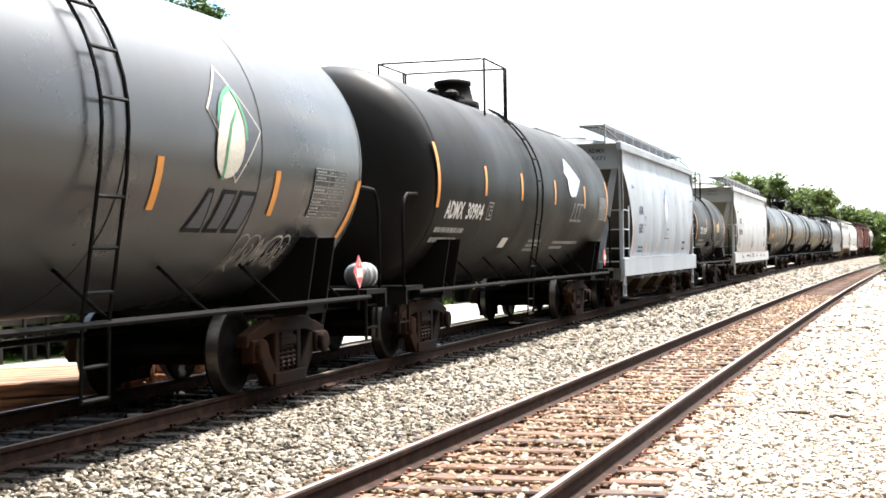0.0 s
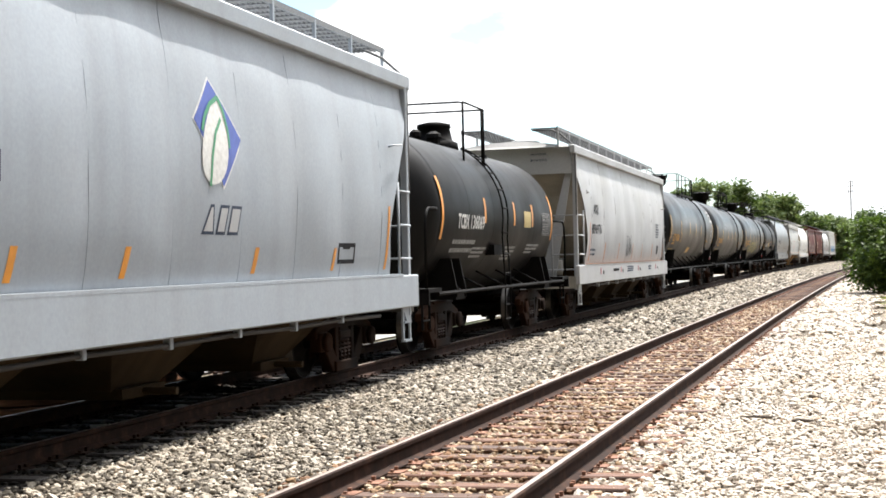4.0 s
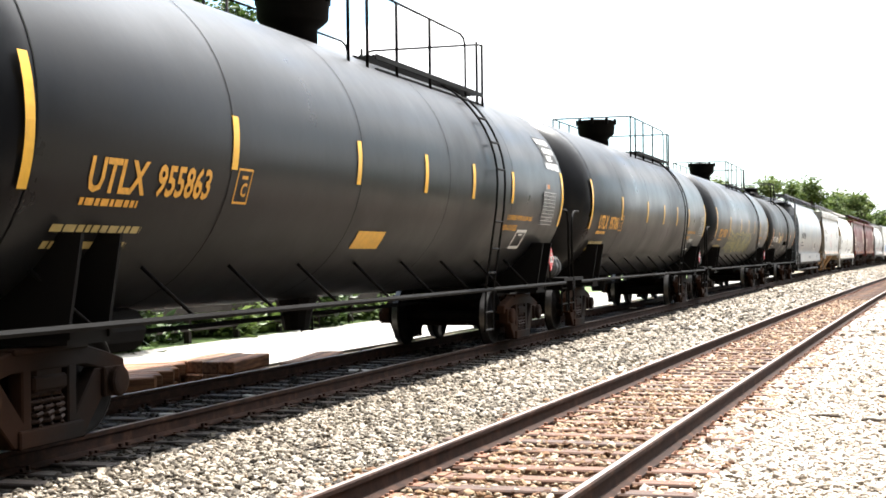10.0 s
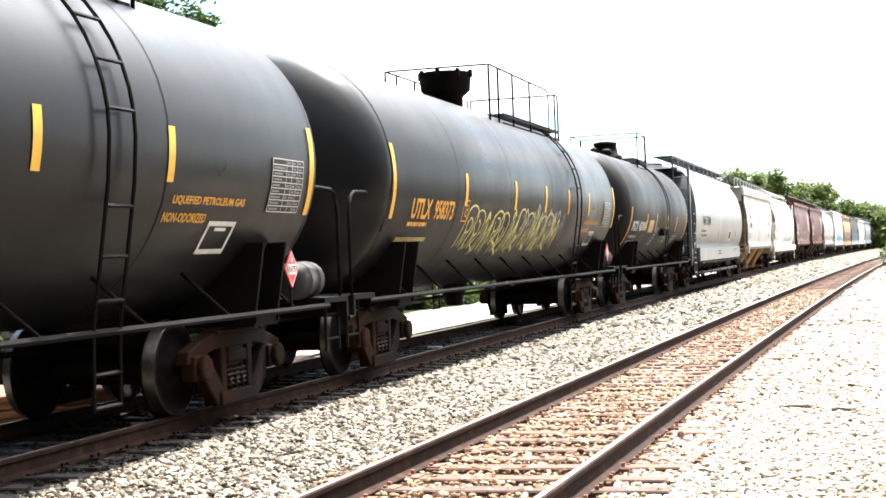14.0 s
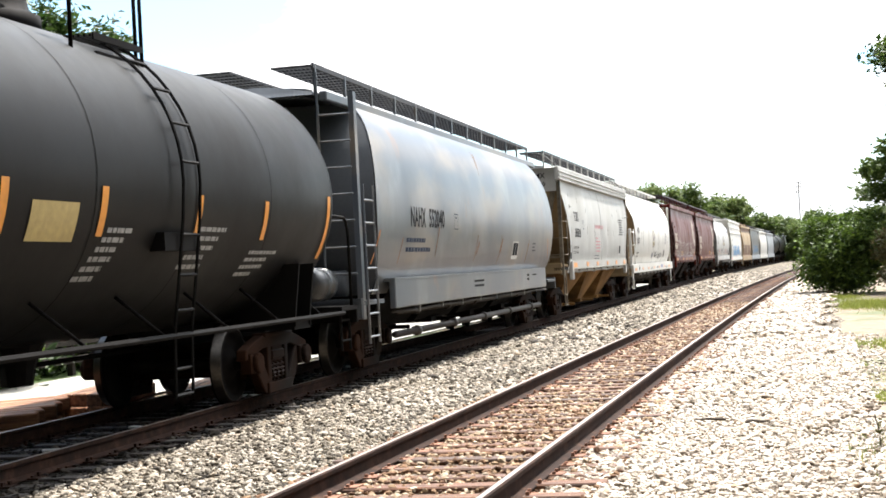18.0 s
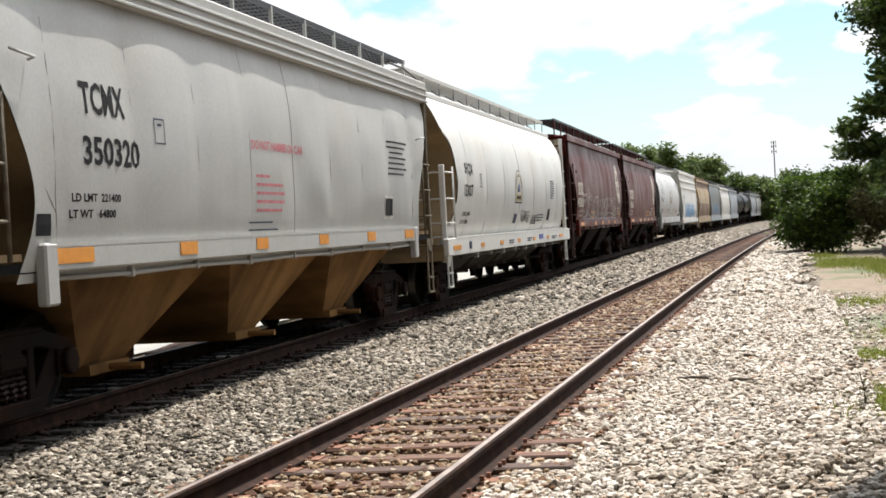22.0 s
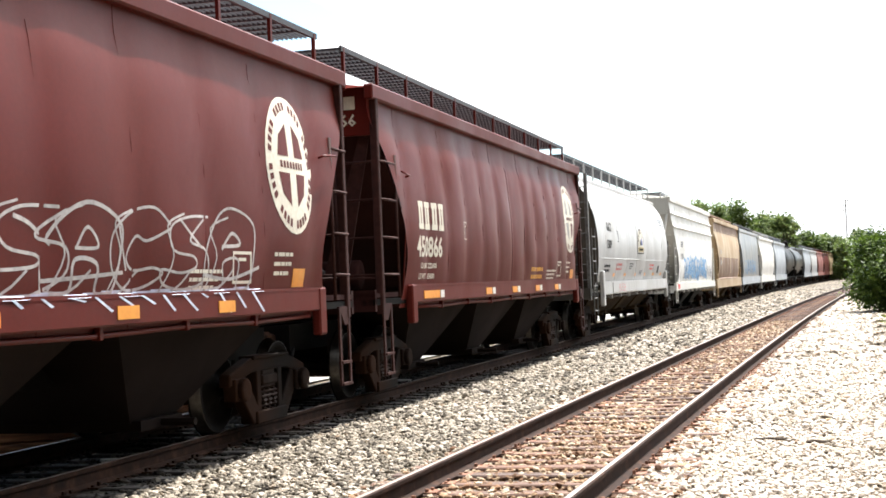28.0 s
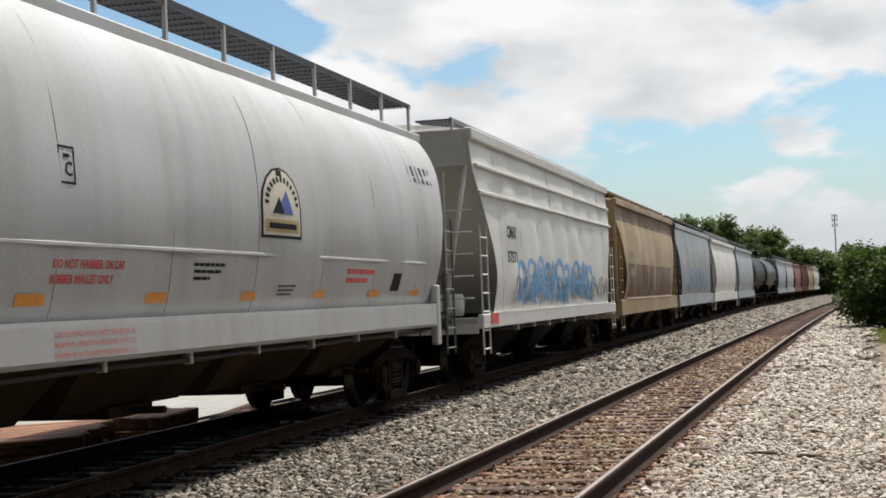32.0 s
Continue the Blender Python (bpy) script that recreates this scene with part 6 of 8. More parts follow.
def rounded(c, s0, s1, z0, z1, material, n, seed, w=0.024, label="pale sprayed graffiti with round letter shapes"):
    """Bulging interlocked letter outlines, each with an inner echo and a loose stroke over it."""
    r = random.Random(seed)
    y0, y1 = c.y(s0), c.y(s1)
    step, H = (y1 - y0) / n, z1 - z0
    def smooth(p):
        out = []
        for i in range(len(p) - 1):
            q = [p[max(i - 1, 0)], p[i], p[i + 1], p[min(i + 2, len(p) - 1)]]
            for k in range(4):
                t = k / 4
                out.append(tuple(0.5 * (2 * q[1][d] + (q[2][d] - q[0][d]) * t + (2 * q[0][d] - 5 * q[1][d] + 4 * q[2][d] - q[3][d]) * t * t + (3 * q[1][d] - q[0][d] - 3 * q[2][d] + q[3][d]) * t ** 3) for d in (0, 1)))
        return out + [p[-1]]
    for i in range(n):
        a, wd, up = y0 + step * (i - 0.12), step * r.uniform(1.2, 1.45), r.uniform(0.85, 1.0)
        polys = []
        for line in ROUNDS[(i + seed) % 3]:
            pts = smooth([(u + r.uniform(-0.05, 0.05), v + r.uniform(-0.04, 0.04)) for u, v in line])
            polys += c.stroke([(a + u * wd + 0.12 * wd * v, z0 + max(v, 0) * H * up) for u, v in pts], w * r.uniform(0.8, 1.2))
        polys += c.stroke([(a + wd * u, z0 + H * v) for u, v in smooth([(0.1, 0.0), (0.3, 0.4), (0.2, 0.75), (0.5, 0.9)])], w * 0.7)
        polys += c.stroke([(a + wd * u, z0 + H * v) for u, v in ((0.6, 0.25), (0.45, 0.1), (0.3, 0.0))], w * 0.8)
        c.lay("graffiti", polys, material, label, 0.006 + 0.0012 * i)


def fleet_marks(c, code, num, s_code, z_code, s_num, z_num, material):
    """Reporting marks: (start, end) along the train, (low, high)."""
    c.text("lettering", code, c.y(s_code[0]), z_code[0], z_code[1] - z_code[0], material, "stencilled reporting mark", s_code[1] - s_code[0])
    c.text("lettering", num, c.y(s_num[0]), z_num[0], z_num[1] - z_num[0], material, "stencilled car number", s_num[1] - s_num[0])


def square(c, s0, s1, z0, z1, material, label="", on_sill=False, name="marking"):
    if on_sill:
        bm = B()
        box(bm, 1.595, 1.608, c.y(s0), c.y(s1), z0, z1)
        part(name, bm, material, c.ob, label)
    else:
        c.rect(name, c.y(s0), c.y(s1), z0, z1, material, label, max(int((z1 - z0) / 0.08), 1))


def sill_bars(c, s0, z1, widths, h, gap, material):
    bm = B()
    z = z1
    r = random.Random(int(s0 * 10))
    for w in widths:
        y = c.y(s0)
        while y < c.y(s0) + w:
            d = r.uniform(0.05, 0.14)
            box(bm, 1.598, 1.606, y, y + d, z - h, z)
            y += d + h * 0.5
        z -= h + gap
    part("sill_lettering", bm, material, c.ob, "small stencilled lettering on the sill")


def placard(c, s, z, x=1.45, big=0.2, word=""):
    """Diamond hazard placard on a short post: red field, white border line, flame mark and number panel."""
    y = c.y(s)
    bm = B()
    vs = [(x, y + a * big * 0.92, z + b * big) for a, b in ((-1, 0), (0, -1), (1, 0), (0, 1))]
    a, b = [bm.verts.new(v) for v in vs], [bm.verts.new((v[0] + 0.012, v[1], v[2])) for v in vs]
    bm.faces.new(b)
    bm.faces.new(a[::-1])
    for i in range(4):
        bm.faces.new((a[i], a[(i + 1) % 4], b[(i + 1) % 4], b[i]))
    bmesh.ops.recalc_face_normals(bm, faces=bm.faces)
    p = part("hazard_placard", bm, "placard_red", c.ob, "red diamond hazard placard")
    bm = B()
    rings = [[bm.verts.new((x + 0.016, y + a * big * k * 0.92, z + b * big * k)) for a, b in ((-1, 0), (0, -1), (1, 0), (0, 1))] for k in (0.95, 0.88)]
    for i in range(4):
        bm.faces.new((rings[0][i], rings[0][(i + 1) % 4], rings[1][(i + 1) % 4], rings[1][i]))
    part("placard_border", bm, "ink_white", p)
    bm = B()
    box(bm, x + 0.012, x + 0.018, y - big * 0.52, y + big * 0.52, z - big * 0.3, z + big * 0.26)
    part("placard_panel", bm, "ink_white", p)
    bm = B()
    f = [(-0.1, 0.36), (0.1, 0.36), (0.14, 0.5), (0.05, 0.56), (0.0, 0.76), (-0.06, 0.56), (-0.14, 0.5)]
    bm.faces.new([bm.verts.new((x + 0.017, y + u * big, z + v * big)) for u, v in f])
    part("flame_mark", bm, "ink_white", p)
    if word:
        flat_text("number", word, big * 0.9, big * 0.34, "ink_black", p, pose(x + 0.021, y - big * 0.45, z - big * 0.19, 90, 0, 90))
    bm = B()
    tube(bm, [(x - 0.01, y, z - 0.45), (x - 0.01, y, z)], 0.015, 5)
    part("placard_post", bm, "black", c.ob)


def reservoir(c, s, z=1.28, x=1.15, material="tank_grey", k=1.0):
    bm = B()
    lathe(bm, [(-0.38, 0.05), (-0.35, 0.16), (-0.28, 0.225), (-0.16, 0.225), (-0.155, 0.235), (-0.12, 0.235), (-0.115, 0.225), (0.115, 0.225), (0.12, 0.235), (0.155, 0.235), (0.16, 0.225), (0.28, 0.225), (0.35, 0.16), (0.38, 0.05)], "y", 18, None, (x, c.y(s), z))
    for v in bm.verts:
        v.co = Vector((x, c.y(s), z)) + (v.co - Vector((x, c.y(s), z))) * k
    part("air_reservoir", bm, material, c.ob, "rounded air reservoir on the end platform", True)


def tank_stripe(c, s, z0, z1, material, lean=0.0):
    c.rect("reflector_stripe", c.y(s) - 0.06, c.y(s) + 0.06, z0, z1, material, "orange reflective stripe", 10, lean)


# weathered leaf-emblem tank
for s in (3.2, 5.8, 8.4, 10.87, 13.4):
    tank_stripe(c1, s, 1.87, 2.32, "orange")
tank_stripe(c1, 15.62, 1.66, 2.32, "orange", 0.18)
leaf_emblem(c1, 11.76, 12.94, 2.15, 3.25, "emblem_slate", "ink_cream", "ink_cream", "ink_green")
wordmark(c1, 11.62, 12.85, 1.69, 2.09, "ink_black", "emblem_slate", "brand letter as a plain dark block")
data_panel(c1, 14.41, 15.35, 1.88, 2.4, "tank_grey", "ink_grey", 8)
outline(c1, "stencil_box", 14.14, 14.71, 1.42, 1.66, "ink_black", 0.05)
graffiti(c1, 12.96, 14.3, 1.3, 1.72, "spray", 5, 3, 0.016)
placard(c1, 16.1, 1.25)
reservoir(c1, 16.9, 1.2, 1.2, "galv", 0.7)
# black leaf-emblem tank
for s in (21.6, 24.0, 26.7, 29.6):
    tank_stripe(c2, s, 2.34, 2.8, "orange")
tank_stripe(c2, 19.1, 2.1, 3.0, "orange", -0.12)
tank_stripe(c2, 32.2, 2.1, 3.0, "orange", 0.05)
fleet_marks(c2, "ADMX", "30904", (19.58, 20.5), (1.96, 2.21), (20.68, 21.6), (1.96, 2.21), "ink_white")
plate_c(c2, 21.86, 22.16, 1.97, 2.25, "ink_grey")
c2.bars("small_lettering", c2.y(19.35), 1.83, (1.5, 1.3), 0.07, 0.07, "ink_grey")
c2.bars("small_lettering", c2.y(25.5), 1.68, (1.0, 1.0, 0.8), 0.045, 0.035, "ink_grey")
c2.bars("small_lettering", c2.y(27.6), 1.66, (2.4, 1.2), 0.05, 0.05, "ink_grey")
square(c2, 23.5, 23.9, 1.54, 1.7, "ink_white", "small white tag")
leaf_emblem(c2, 27.75, 29.3, 2.5, 3.34, "emblem_ice", None, "ink_white", None)
wordmark(c2, 28.3, 29.4, 2.05, 2.42, "ink_grey", "tank_soft", "brand letter as a plain outlined block", 0.1)
data_panel(c2, 31.25, 32.1, 2.12, 2.62, "ink_grey", "tank_soft", 8)
placard(c2, 32.6, 1.3)
# light grey leaf hopper
fleet_marks(c3, "ADMX", "65071", (36.79, 37.58), (2.36, 2.59), (36.75, 37.53), (1.88, 2.13), "ink_slate")
outline(c3, "plate_mark", 37.75, 38.0, 2.1, 2.33, "ink_slate", 0.015)
leaf_emblem(c3, 41.26, 42.44, 2.2, 3.28, "ink_blue", "ink_white", "ink_white", "ink_green")
wordmark(c3, 41.4, 42.3, 1.76, 2.05, "ink_slate", "white", "brand letter as a plain outlined block", 0.1, 0.03)
for s in (38.15, 39.9, 42.75, 45.2):
    c3.rect("reflector_stripe", c3.y(s) - 0.05, c3.y(s) + 0.05, 1.37, 1.64, "orange", "orange reflective stripe", 3, 0.06)
for s in (35.95, 47.3):
    c3.rect("reflector_stripe", c3.y(s) - 0.04, c3.y(s) + 0.04, 1.36, 2.2, "orange", "orange edge stripe", 8, 0.05)
outline(c3, "stencil_box", 45.38, 46.0, 1.45, 1.7, "ink_black", 0.05)
c3.bars("small_lettering", c3.y(36.8), 1.55, (0.8, 0.8), 0.05, 0.05, "ink_slate")
# short black tank
tank_stripe(c4, 50.95, 1.8, 2.8, "orange", -0.06)
for s in (53.8, 56.2, 57.9):
    tank_stripe(c4, s, 2.1, 2.55, "orange")
tank_stripe(c4, 59.95, 1.85, 2.8, "orange", 0.02)
fleet_marks(c4, "TCBX", "136069", (51.91, 52.66), (1.98, 2.23), (52.8, 53.75), (1.98, 2.23), "ink_white")
square(c4, 57.1, 57.75, 2.08, 2.4, "ink_gold", "dull yellow panel")
c4.bars("small_lettering", c4.y(51.8), 1.8, (1.5, 1.5), 0.07, 0.07, "ink_grey")
c4.bars("small_lettering", c4.y(53.3), 1.68, (1.0, 0.9, 0.8), 0.04, 0.03, "ink_grey")
c4.bars("small_lettering", c4.y(55.8), 1.7, (0.9, 0.9, 0.8, 0.7), 0.04, 0.03, "ink_grey")
c4.bars("small_lettering", c4.y(57.7), 1.75, (1.2, 1.1, 0.7), 0.04, 0.03, "ink_grey")
data_panel(c4, 58.9, 59.8, 1.95, 2.4, "tank_dull", "ink_grey", 6)
# white hopper with slanted stripes
fleet_marks(c5, "ASQX", "896976", (64.32, 65.03), (2.48, 2.76), (64.11, 65.4), (2.02, 2.28), "ink_black")
outline(c5, "plate_mark", 65.8, 66.01, 2.27, 2.51, "ink_slate", 0.015)
c5.rect("reflector_stripe", c5.y(63.72), c5.y(63.84), 1.36, 2.3, "orange_worn", "rust-orange slanted stripe", 10, 0.12)
for s in (66.05, 68.36, 71.02, 73.2, 75.6, 78.4):
    c5.rect("reflector_stripe", c5.y(s), c5.y(s) + 0.1, 1.38, 1.82, "orange_worn", "rust-orange slanted stripe", 5, 0.14)
c5.bars("small_lettering", c5.y(63.95), 1.66, (0.62, 0.6), 0.05, 0.06, "ink_slate")
graffiti(c5, 69.85, 70.9, 1.45, 2.05, "ink_black", 4, 8, 0.018, "thin black scrawl")
square(c5, 76.75, 77.15, 1.5, 1.78, "ink_black", "black stencil plate")
c5.bars("small_lettering", c5.y(76.4), 2.48, (0.8, 0.7, 0.9, 0.95, 0.8, 0.6), 0.045, 0.035, "ink_slate")
for s, m in ((65.15, "ink_pink"), (65.6, "ink_black"), (68.62, "ink_pink"), (68.95, "ink_black"), (72.1, "ink_pink"), (72.55, "ink_black"), (76.2, "ink_pink"), (76.8, "ink_black")):
    w = 0.16 if m == "ink_pink" else 0.09
    square(c5, s, s + w, 1.02, 1.02 + w, m, "small square sticker", True)
bm = B()
box(bm, 1.5, 1.606, -c5.h + 0.85, c5.h - 0.85, 1.284, 1.3)
part("rust_line", bm, "rust_run", c5.ob, "rusty seam along the top of the sill")
sill_bars(c5, 67.3, 1.14, (1.0,), 0.07, 0.04, "ink_black")
sill_bars(c5, 69.9, 1.18, (1.2, 1.2, 1.1), 0.03, 0.03, "ink_slate")
sill_bars(c5, 74.5, 1.15, (0.6, 0.6), 0.04, 0.04, "ink_slate")
# three long black tanks
for c, s0, num, off in ((c6, 81.3, "955863", 0.0), (c7, 100.14, "957061", -0.38), (c8, 118.9, "958373", 0.0)):
    L = c.h * 2
    tank_stripe(c, s0 - 0.06, 1.95, 2.9, "yellow", -0.08)
    tank_stripe(c, s0 + L - 0.1, 1.95, 2.88, "yellow", 0.0)
    for d in (3.3, 6.4, 8.75, 10.85, 12.95):
        tank_stripe(c, s0 + d - (0.18 if c is c6 else 0) + off, 2.25 if c is c6 else 2.18, 2.73 if c is c6 else 2.66, "yellow")
    fleet_marks(c, "UTLX", num, (s0 + 0.75, s0 + 1.62), (1.96, 2.23), (s0 + 1.78, s0 + 2.72), (1.96, 2.23), "ink_yellow")
    c.bars("small_lettering", c.y(s0 + 0.72), 1.92, (0.85,), 0.055, 0.03, "ink_yellow")
    c.bars("small_lettering", c.y(s0 + 0.5), 1.72, (1.3, 1.2), 0.055, 0.07, "ink_gold")
    plate_c(c, s0 + 3.22 + off * 0.9, s0 + 3.52 + off * 0.9, 1.95, 2.27, "ink_yellow")
    c.text("lettering", "LIQUEFIED PETROLEUM GAS", c.y(s0 + 12.7), 1.99, 0.085, "ink_yellow", "yellow cargo lettering", 1.5)
    c.text("lettering", "NON-ODORIZED", c.y(s0 + 12.6), 1.84, 0.085, "ink_yellow", "", 0.85)
    data_panel(c, s0 + 14.75, s0 + 15.55, 1.97, 2.5, "tank_black", "ink_white", 9)
    outline(c, "stencil_box", s0 + 13.55, s0 + 14.15, 1.56, 1.86, "ink_white", 0.045)
    placard(c, s0 + L - 0.42, 1.38, word="1075")
    placard(c, s0 + L + 0.3, 1.46, 0.55, word="1075")
    reservoir(c, s0 + L + 0.55, 1.24, 1.15, "tank_dull", 0.92)
square(c6, 88.0, 88.9, 1.55, 1.75, "yellow", "yellow caution panel")
for txt, a, b, z, h in (("LIQUEFIED", 96.35, 97.2, 3.32, 0.11), ("PETROLEUM", 96.55, 97.28, 3.18, 0.1), ("GAS", 96.62, 96.98, 3.05, 0.1), ("NON-ODORIZED", 96.4, 97.3, 2.9, 0.12)):
    c6.text("lettering", txt, c6.y(a), z, h, "ink_white", "bold white cargo lettering", b - a, 0.014, 0.04)
c6.cutlay("lettering_patch", [(c6.y(96.5), 3.03), (c6.y(97.33), 3.03), (c6.y(97.25), 3.46), (c6.y(96.32), 3.46)], "tank_dull", "faded patch behind the lettering", 0.006)
square(c6, 96.2, 96.28, 2.55, 2.63, "ink_grey", "small pale sticker")
square(c6, 96.3, 96.46, 2.56, 2.63, "orange_worn", "small worn orange sticker")
graffiti(c8, 122.3, 129.0, 1.45, 2.25, "spray_yellow", 12, 5, 0.03, "yellow-green sprayed graffiti")
graffiti(c8, 126.0, 129.5, 1.6, 2.35, "spray", 4, 15, 0.025, "white sprayed graffiti", 1)
graffiti(c7, 100.9, 101.6, 1.4, 1.7, "spray", 3, 25, 0.012, "small white scrawl")
# black tank with yellow panel
tank_stripe(c9, 137.5, 1.5, 2.5, "orange", 0.25)
for s in (140.35, 142.05, 144.2, 146.15):
    tank_stripe(c9, s, 1.92, 2.36, "orange")
tank_stripe(c9, 148.45, 1.7, 2.5, "orange", 0.02)
fleet_marks(c9, "PGTX", "420004", (138.12, 139.02), (1.9, 2.15), (139.18, 140.24), (1.9, 2.15), "ink_white")
square(c9, 140.79, 141.59, 1.87, 2.2, "ink_gold", "dull yellow panel")
c9.bars("small_lettering", c9.y(137.96), 1.79, (1.15, 1.1), 0.06, 0.07, "ink_grey")
c9.bars("small_lettering", c9.y(142.2), 2.0, (0.5, 0.45, 0.4, 0.45, 0.4, 0.4), 0.045, 0.04, "ink_grey", lean=0.7)
c9.bars("small_lettering", c9.y(144.3), 2.04, (0.7, 0.6, 0.6, 0.5, 0.6), 0.045, 0.05, "ink_grey", lean=0.7)
c9.bars("small_lettering", c9.y(145.9), 1.8, (0.9, 0.7, 0.7, 0.5), 0.04, 0.04, "ink_grey", lean=0.5)
reservoir(c9, 149.2, 1.35, 1.1)
# blue-grey rounded hopper
fleet_marks(c10, "NAHX", "552040", (152.62, 153.6), (2.18, 2.5), (153.85, 154.95), (2.18, 2.5), "ink_black")
outline(c10, "plate_mark", 155.7, 156.02, 2.18, 2.46, "ink_slate", 0.015)
c10.bars("small_lettering", c10.y(152.4), 2.0, (1.2, 1.6), 0.07, 0.08, "ink_slate")
c10.rect("marking", c10.y(161.45), c10.y(162.1), 1.62, 2.0, "ink_white", "white border of a stencil plate", 5, 0.06, 0.006)
c10.rect("marking", c10.y(161.5), c10.y(161.75), 1.7, 1.97, "ink_black", "black stencil panel", 4, 0.045, 0.02)
c10.rect("marking", c10.y(161.8), c10.y(162.05), 1.7, 1.97, "ink_black", "black stencil panel", 4, 0.045, 0.014)
for s, w, z, d in ((160.0, 0.03, 1.62, 0.5), (160.12, 0.05, 1.75, 0.3), (159.9, 0.02, 1.5, 0.35), (157.6, 0.03, 1.6, 0.5), (157.75, 0.045, 1.72, 0.25), (163.25, 0.035, 1.55, 0.42), (163.35, 0.02, 1.75, 0.3), (154.4, 0.03, 1.7, 0.5), (152.0, 0.03, 1.6, 0.4), (158.6, 0.02, 3.3, 0.5), (158.7, 0.04, 3.45, 0.3)):
    c10.lay("rust_streak", c10.stroke([(c10.y(s), z), (c10.y(s) + 0.07, z + d * 0.4), (c10.y(s) + 0.2, z + d)], w), "rust_run", "orange rust run")
sill_bars(c10, 157.2, 1.24, (0.9, 0.85), 0.04, 0.05, "ink_black")
sill_bars(c10, 162.9, 1.27, (0.14, 0.14), 0.05, 0.04, "ink_black")
sill_bars(c10, 163.6, 1.26, (0.45,), 0.03, 0.04, "ink_black")
c10.bars("small_lettering", c10.y(164.0), 1.98, (0.4, 0.3, 0.4), 0.03, 0.05, "ink_slate")
for s, ln in ((151.1, 0.55), (166.3, -0.35)):
    c10.rect("reflector_stripe", c10.y(s) - 0.6 * (ln > 0), c10.y(s) - 0.6 * (ln > 0) + 0.06, 1.6, 2.1, "orange_worn", "worn orange edge stripe", 8, ln * 0.6)
# cream hopper
fleet_marks(c11, "TCMX", "350320", (170.91, 171.81), (2.63, 2.92), (170.89, 172.07), (2.18, 2.44), "ink_black")
outline(c11, "plate_mark", 172.41, 172.65, 2.43, 2.68, "ink_slate", 0.015)
c11.text("lettering", "DO NOT HAMMER ON CAR", c11.y(175.2), 2.5, 0.11, "ink_rose", "faded red warning lettering", 1.9)
c11.bars("small_lettering", c11.y(175.3), 2.21, (0.45, 0.95, 1.0, 1.0, 0.9), 0.035, 0.065, "ink_rose")
c11.bars("small_lettering", c11.y(175.05), 1.66, (0.8, 1.0), 0.018, 0.07, "ink_slate")
c11.bars("small_lettering", c11.y(181.5), 2.9, (1.3, 1.1, 0.9, 1.1, 1.0, 1.1, 0.9), 0.03, 0.055, "ink_black")
c11.rect("marking", c11.y(181.12), c11.y(181.7), 1.66, 2.02, "ink_white", "white border of a stencil plate", 4, 0, 0.006)
c11.rect("marking", c11.y(181.17), c11.y(181.65), 1.71, 1.98, "ink_black", "black stencil plate", 3, 0, 0.026)
c11.text("lettering", "LD LMT  221400", c11.y(170.65), 1.86, 0.075, "ink_black", "", 0.95)
c11.text("lettering", "LT WT   64800", c11.y(170.6), 1.72, 0.075, "ink_black", "", 0.9)
square(c11, 170.04, 170.3, 1.58, 1.76, "ink_black", "small black stencil")
for s, w in ((170.12, 0.85), (172.9, 0.45), (175.15, 0.4), (177.6, 0.4), (180.0, 0.45), (182.3, 0.6)):
    square(c11, s, s + w, 1.34, 1.47, "orange", "orange sill reflector", True)
# end board lettering
def end_marks(c, code, num, material, w=0.55, h=0.15, x=0.6):
    for txt, z in ((code, c.top - 0.12 - h), (num, c.top - 0.2 - 2 * h)):
        flat_text("end_lettering", txt, w, h, material, c.ob, pose(x, -c.len / 2 + 0.25, z, 90, 0, 0), "small stencilled mark on the end plate")
end_marks(c11, "TCMX", "350320", "ink_black")
end_marks(c3, "ADMX", "65071", "ink_slate", 0.42, 0.1, 0.7)
end_marks(c5, "ASQX", "896976", "ink_slate", 0.4, 0.06, 0.45)
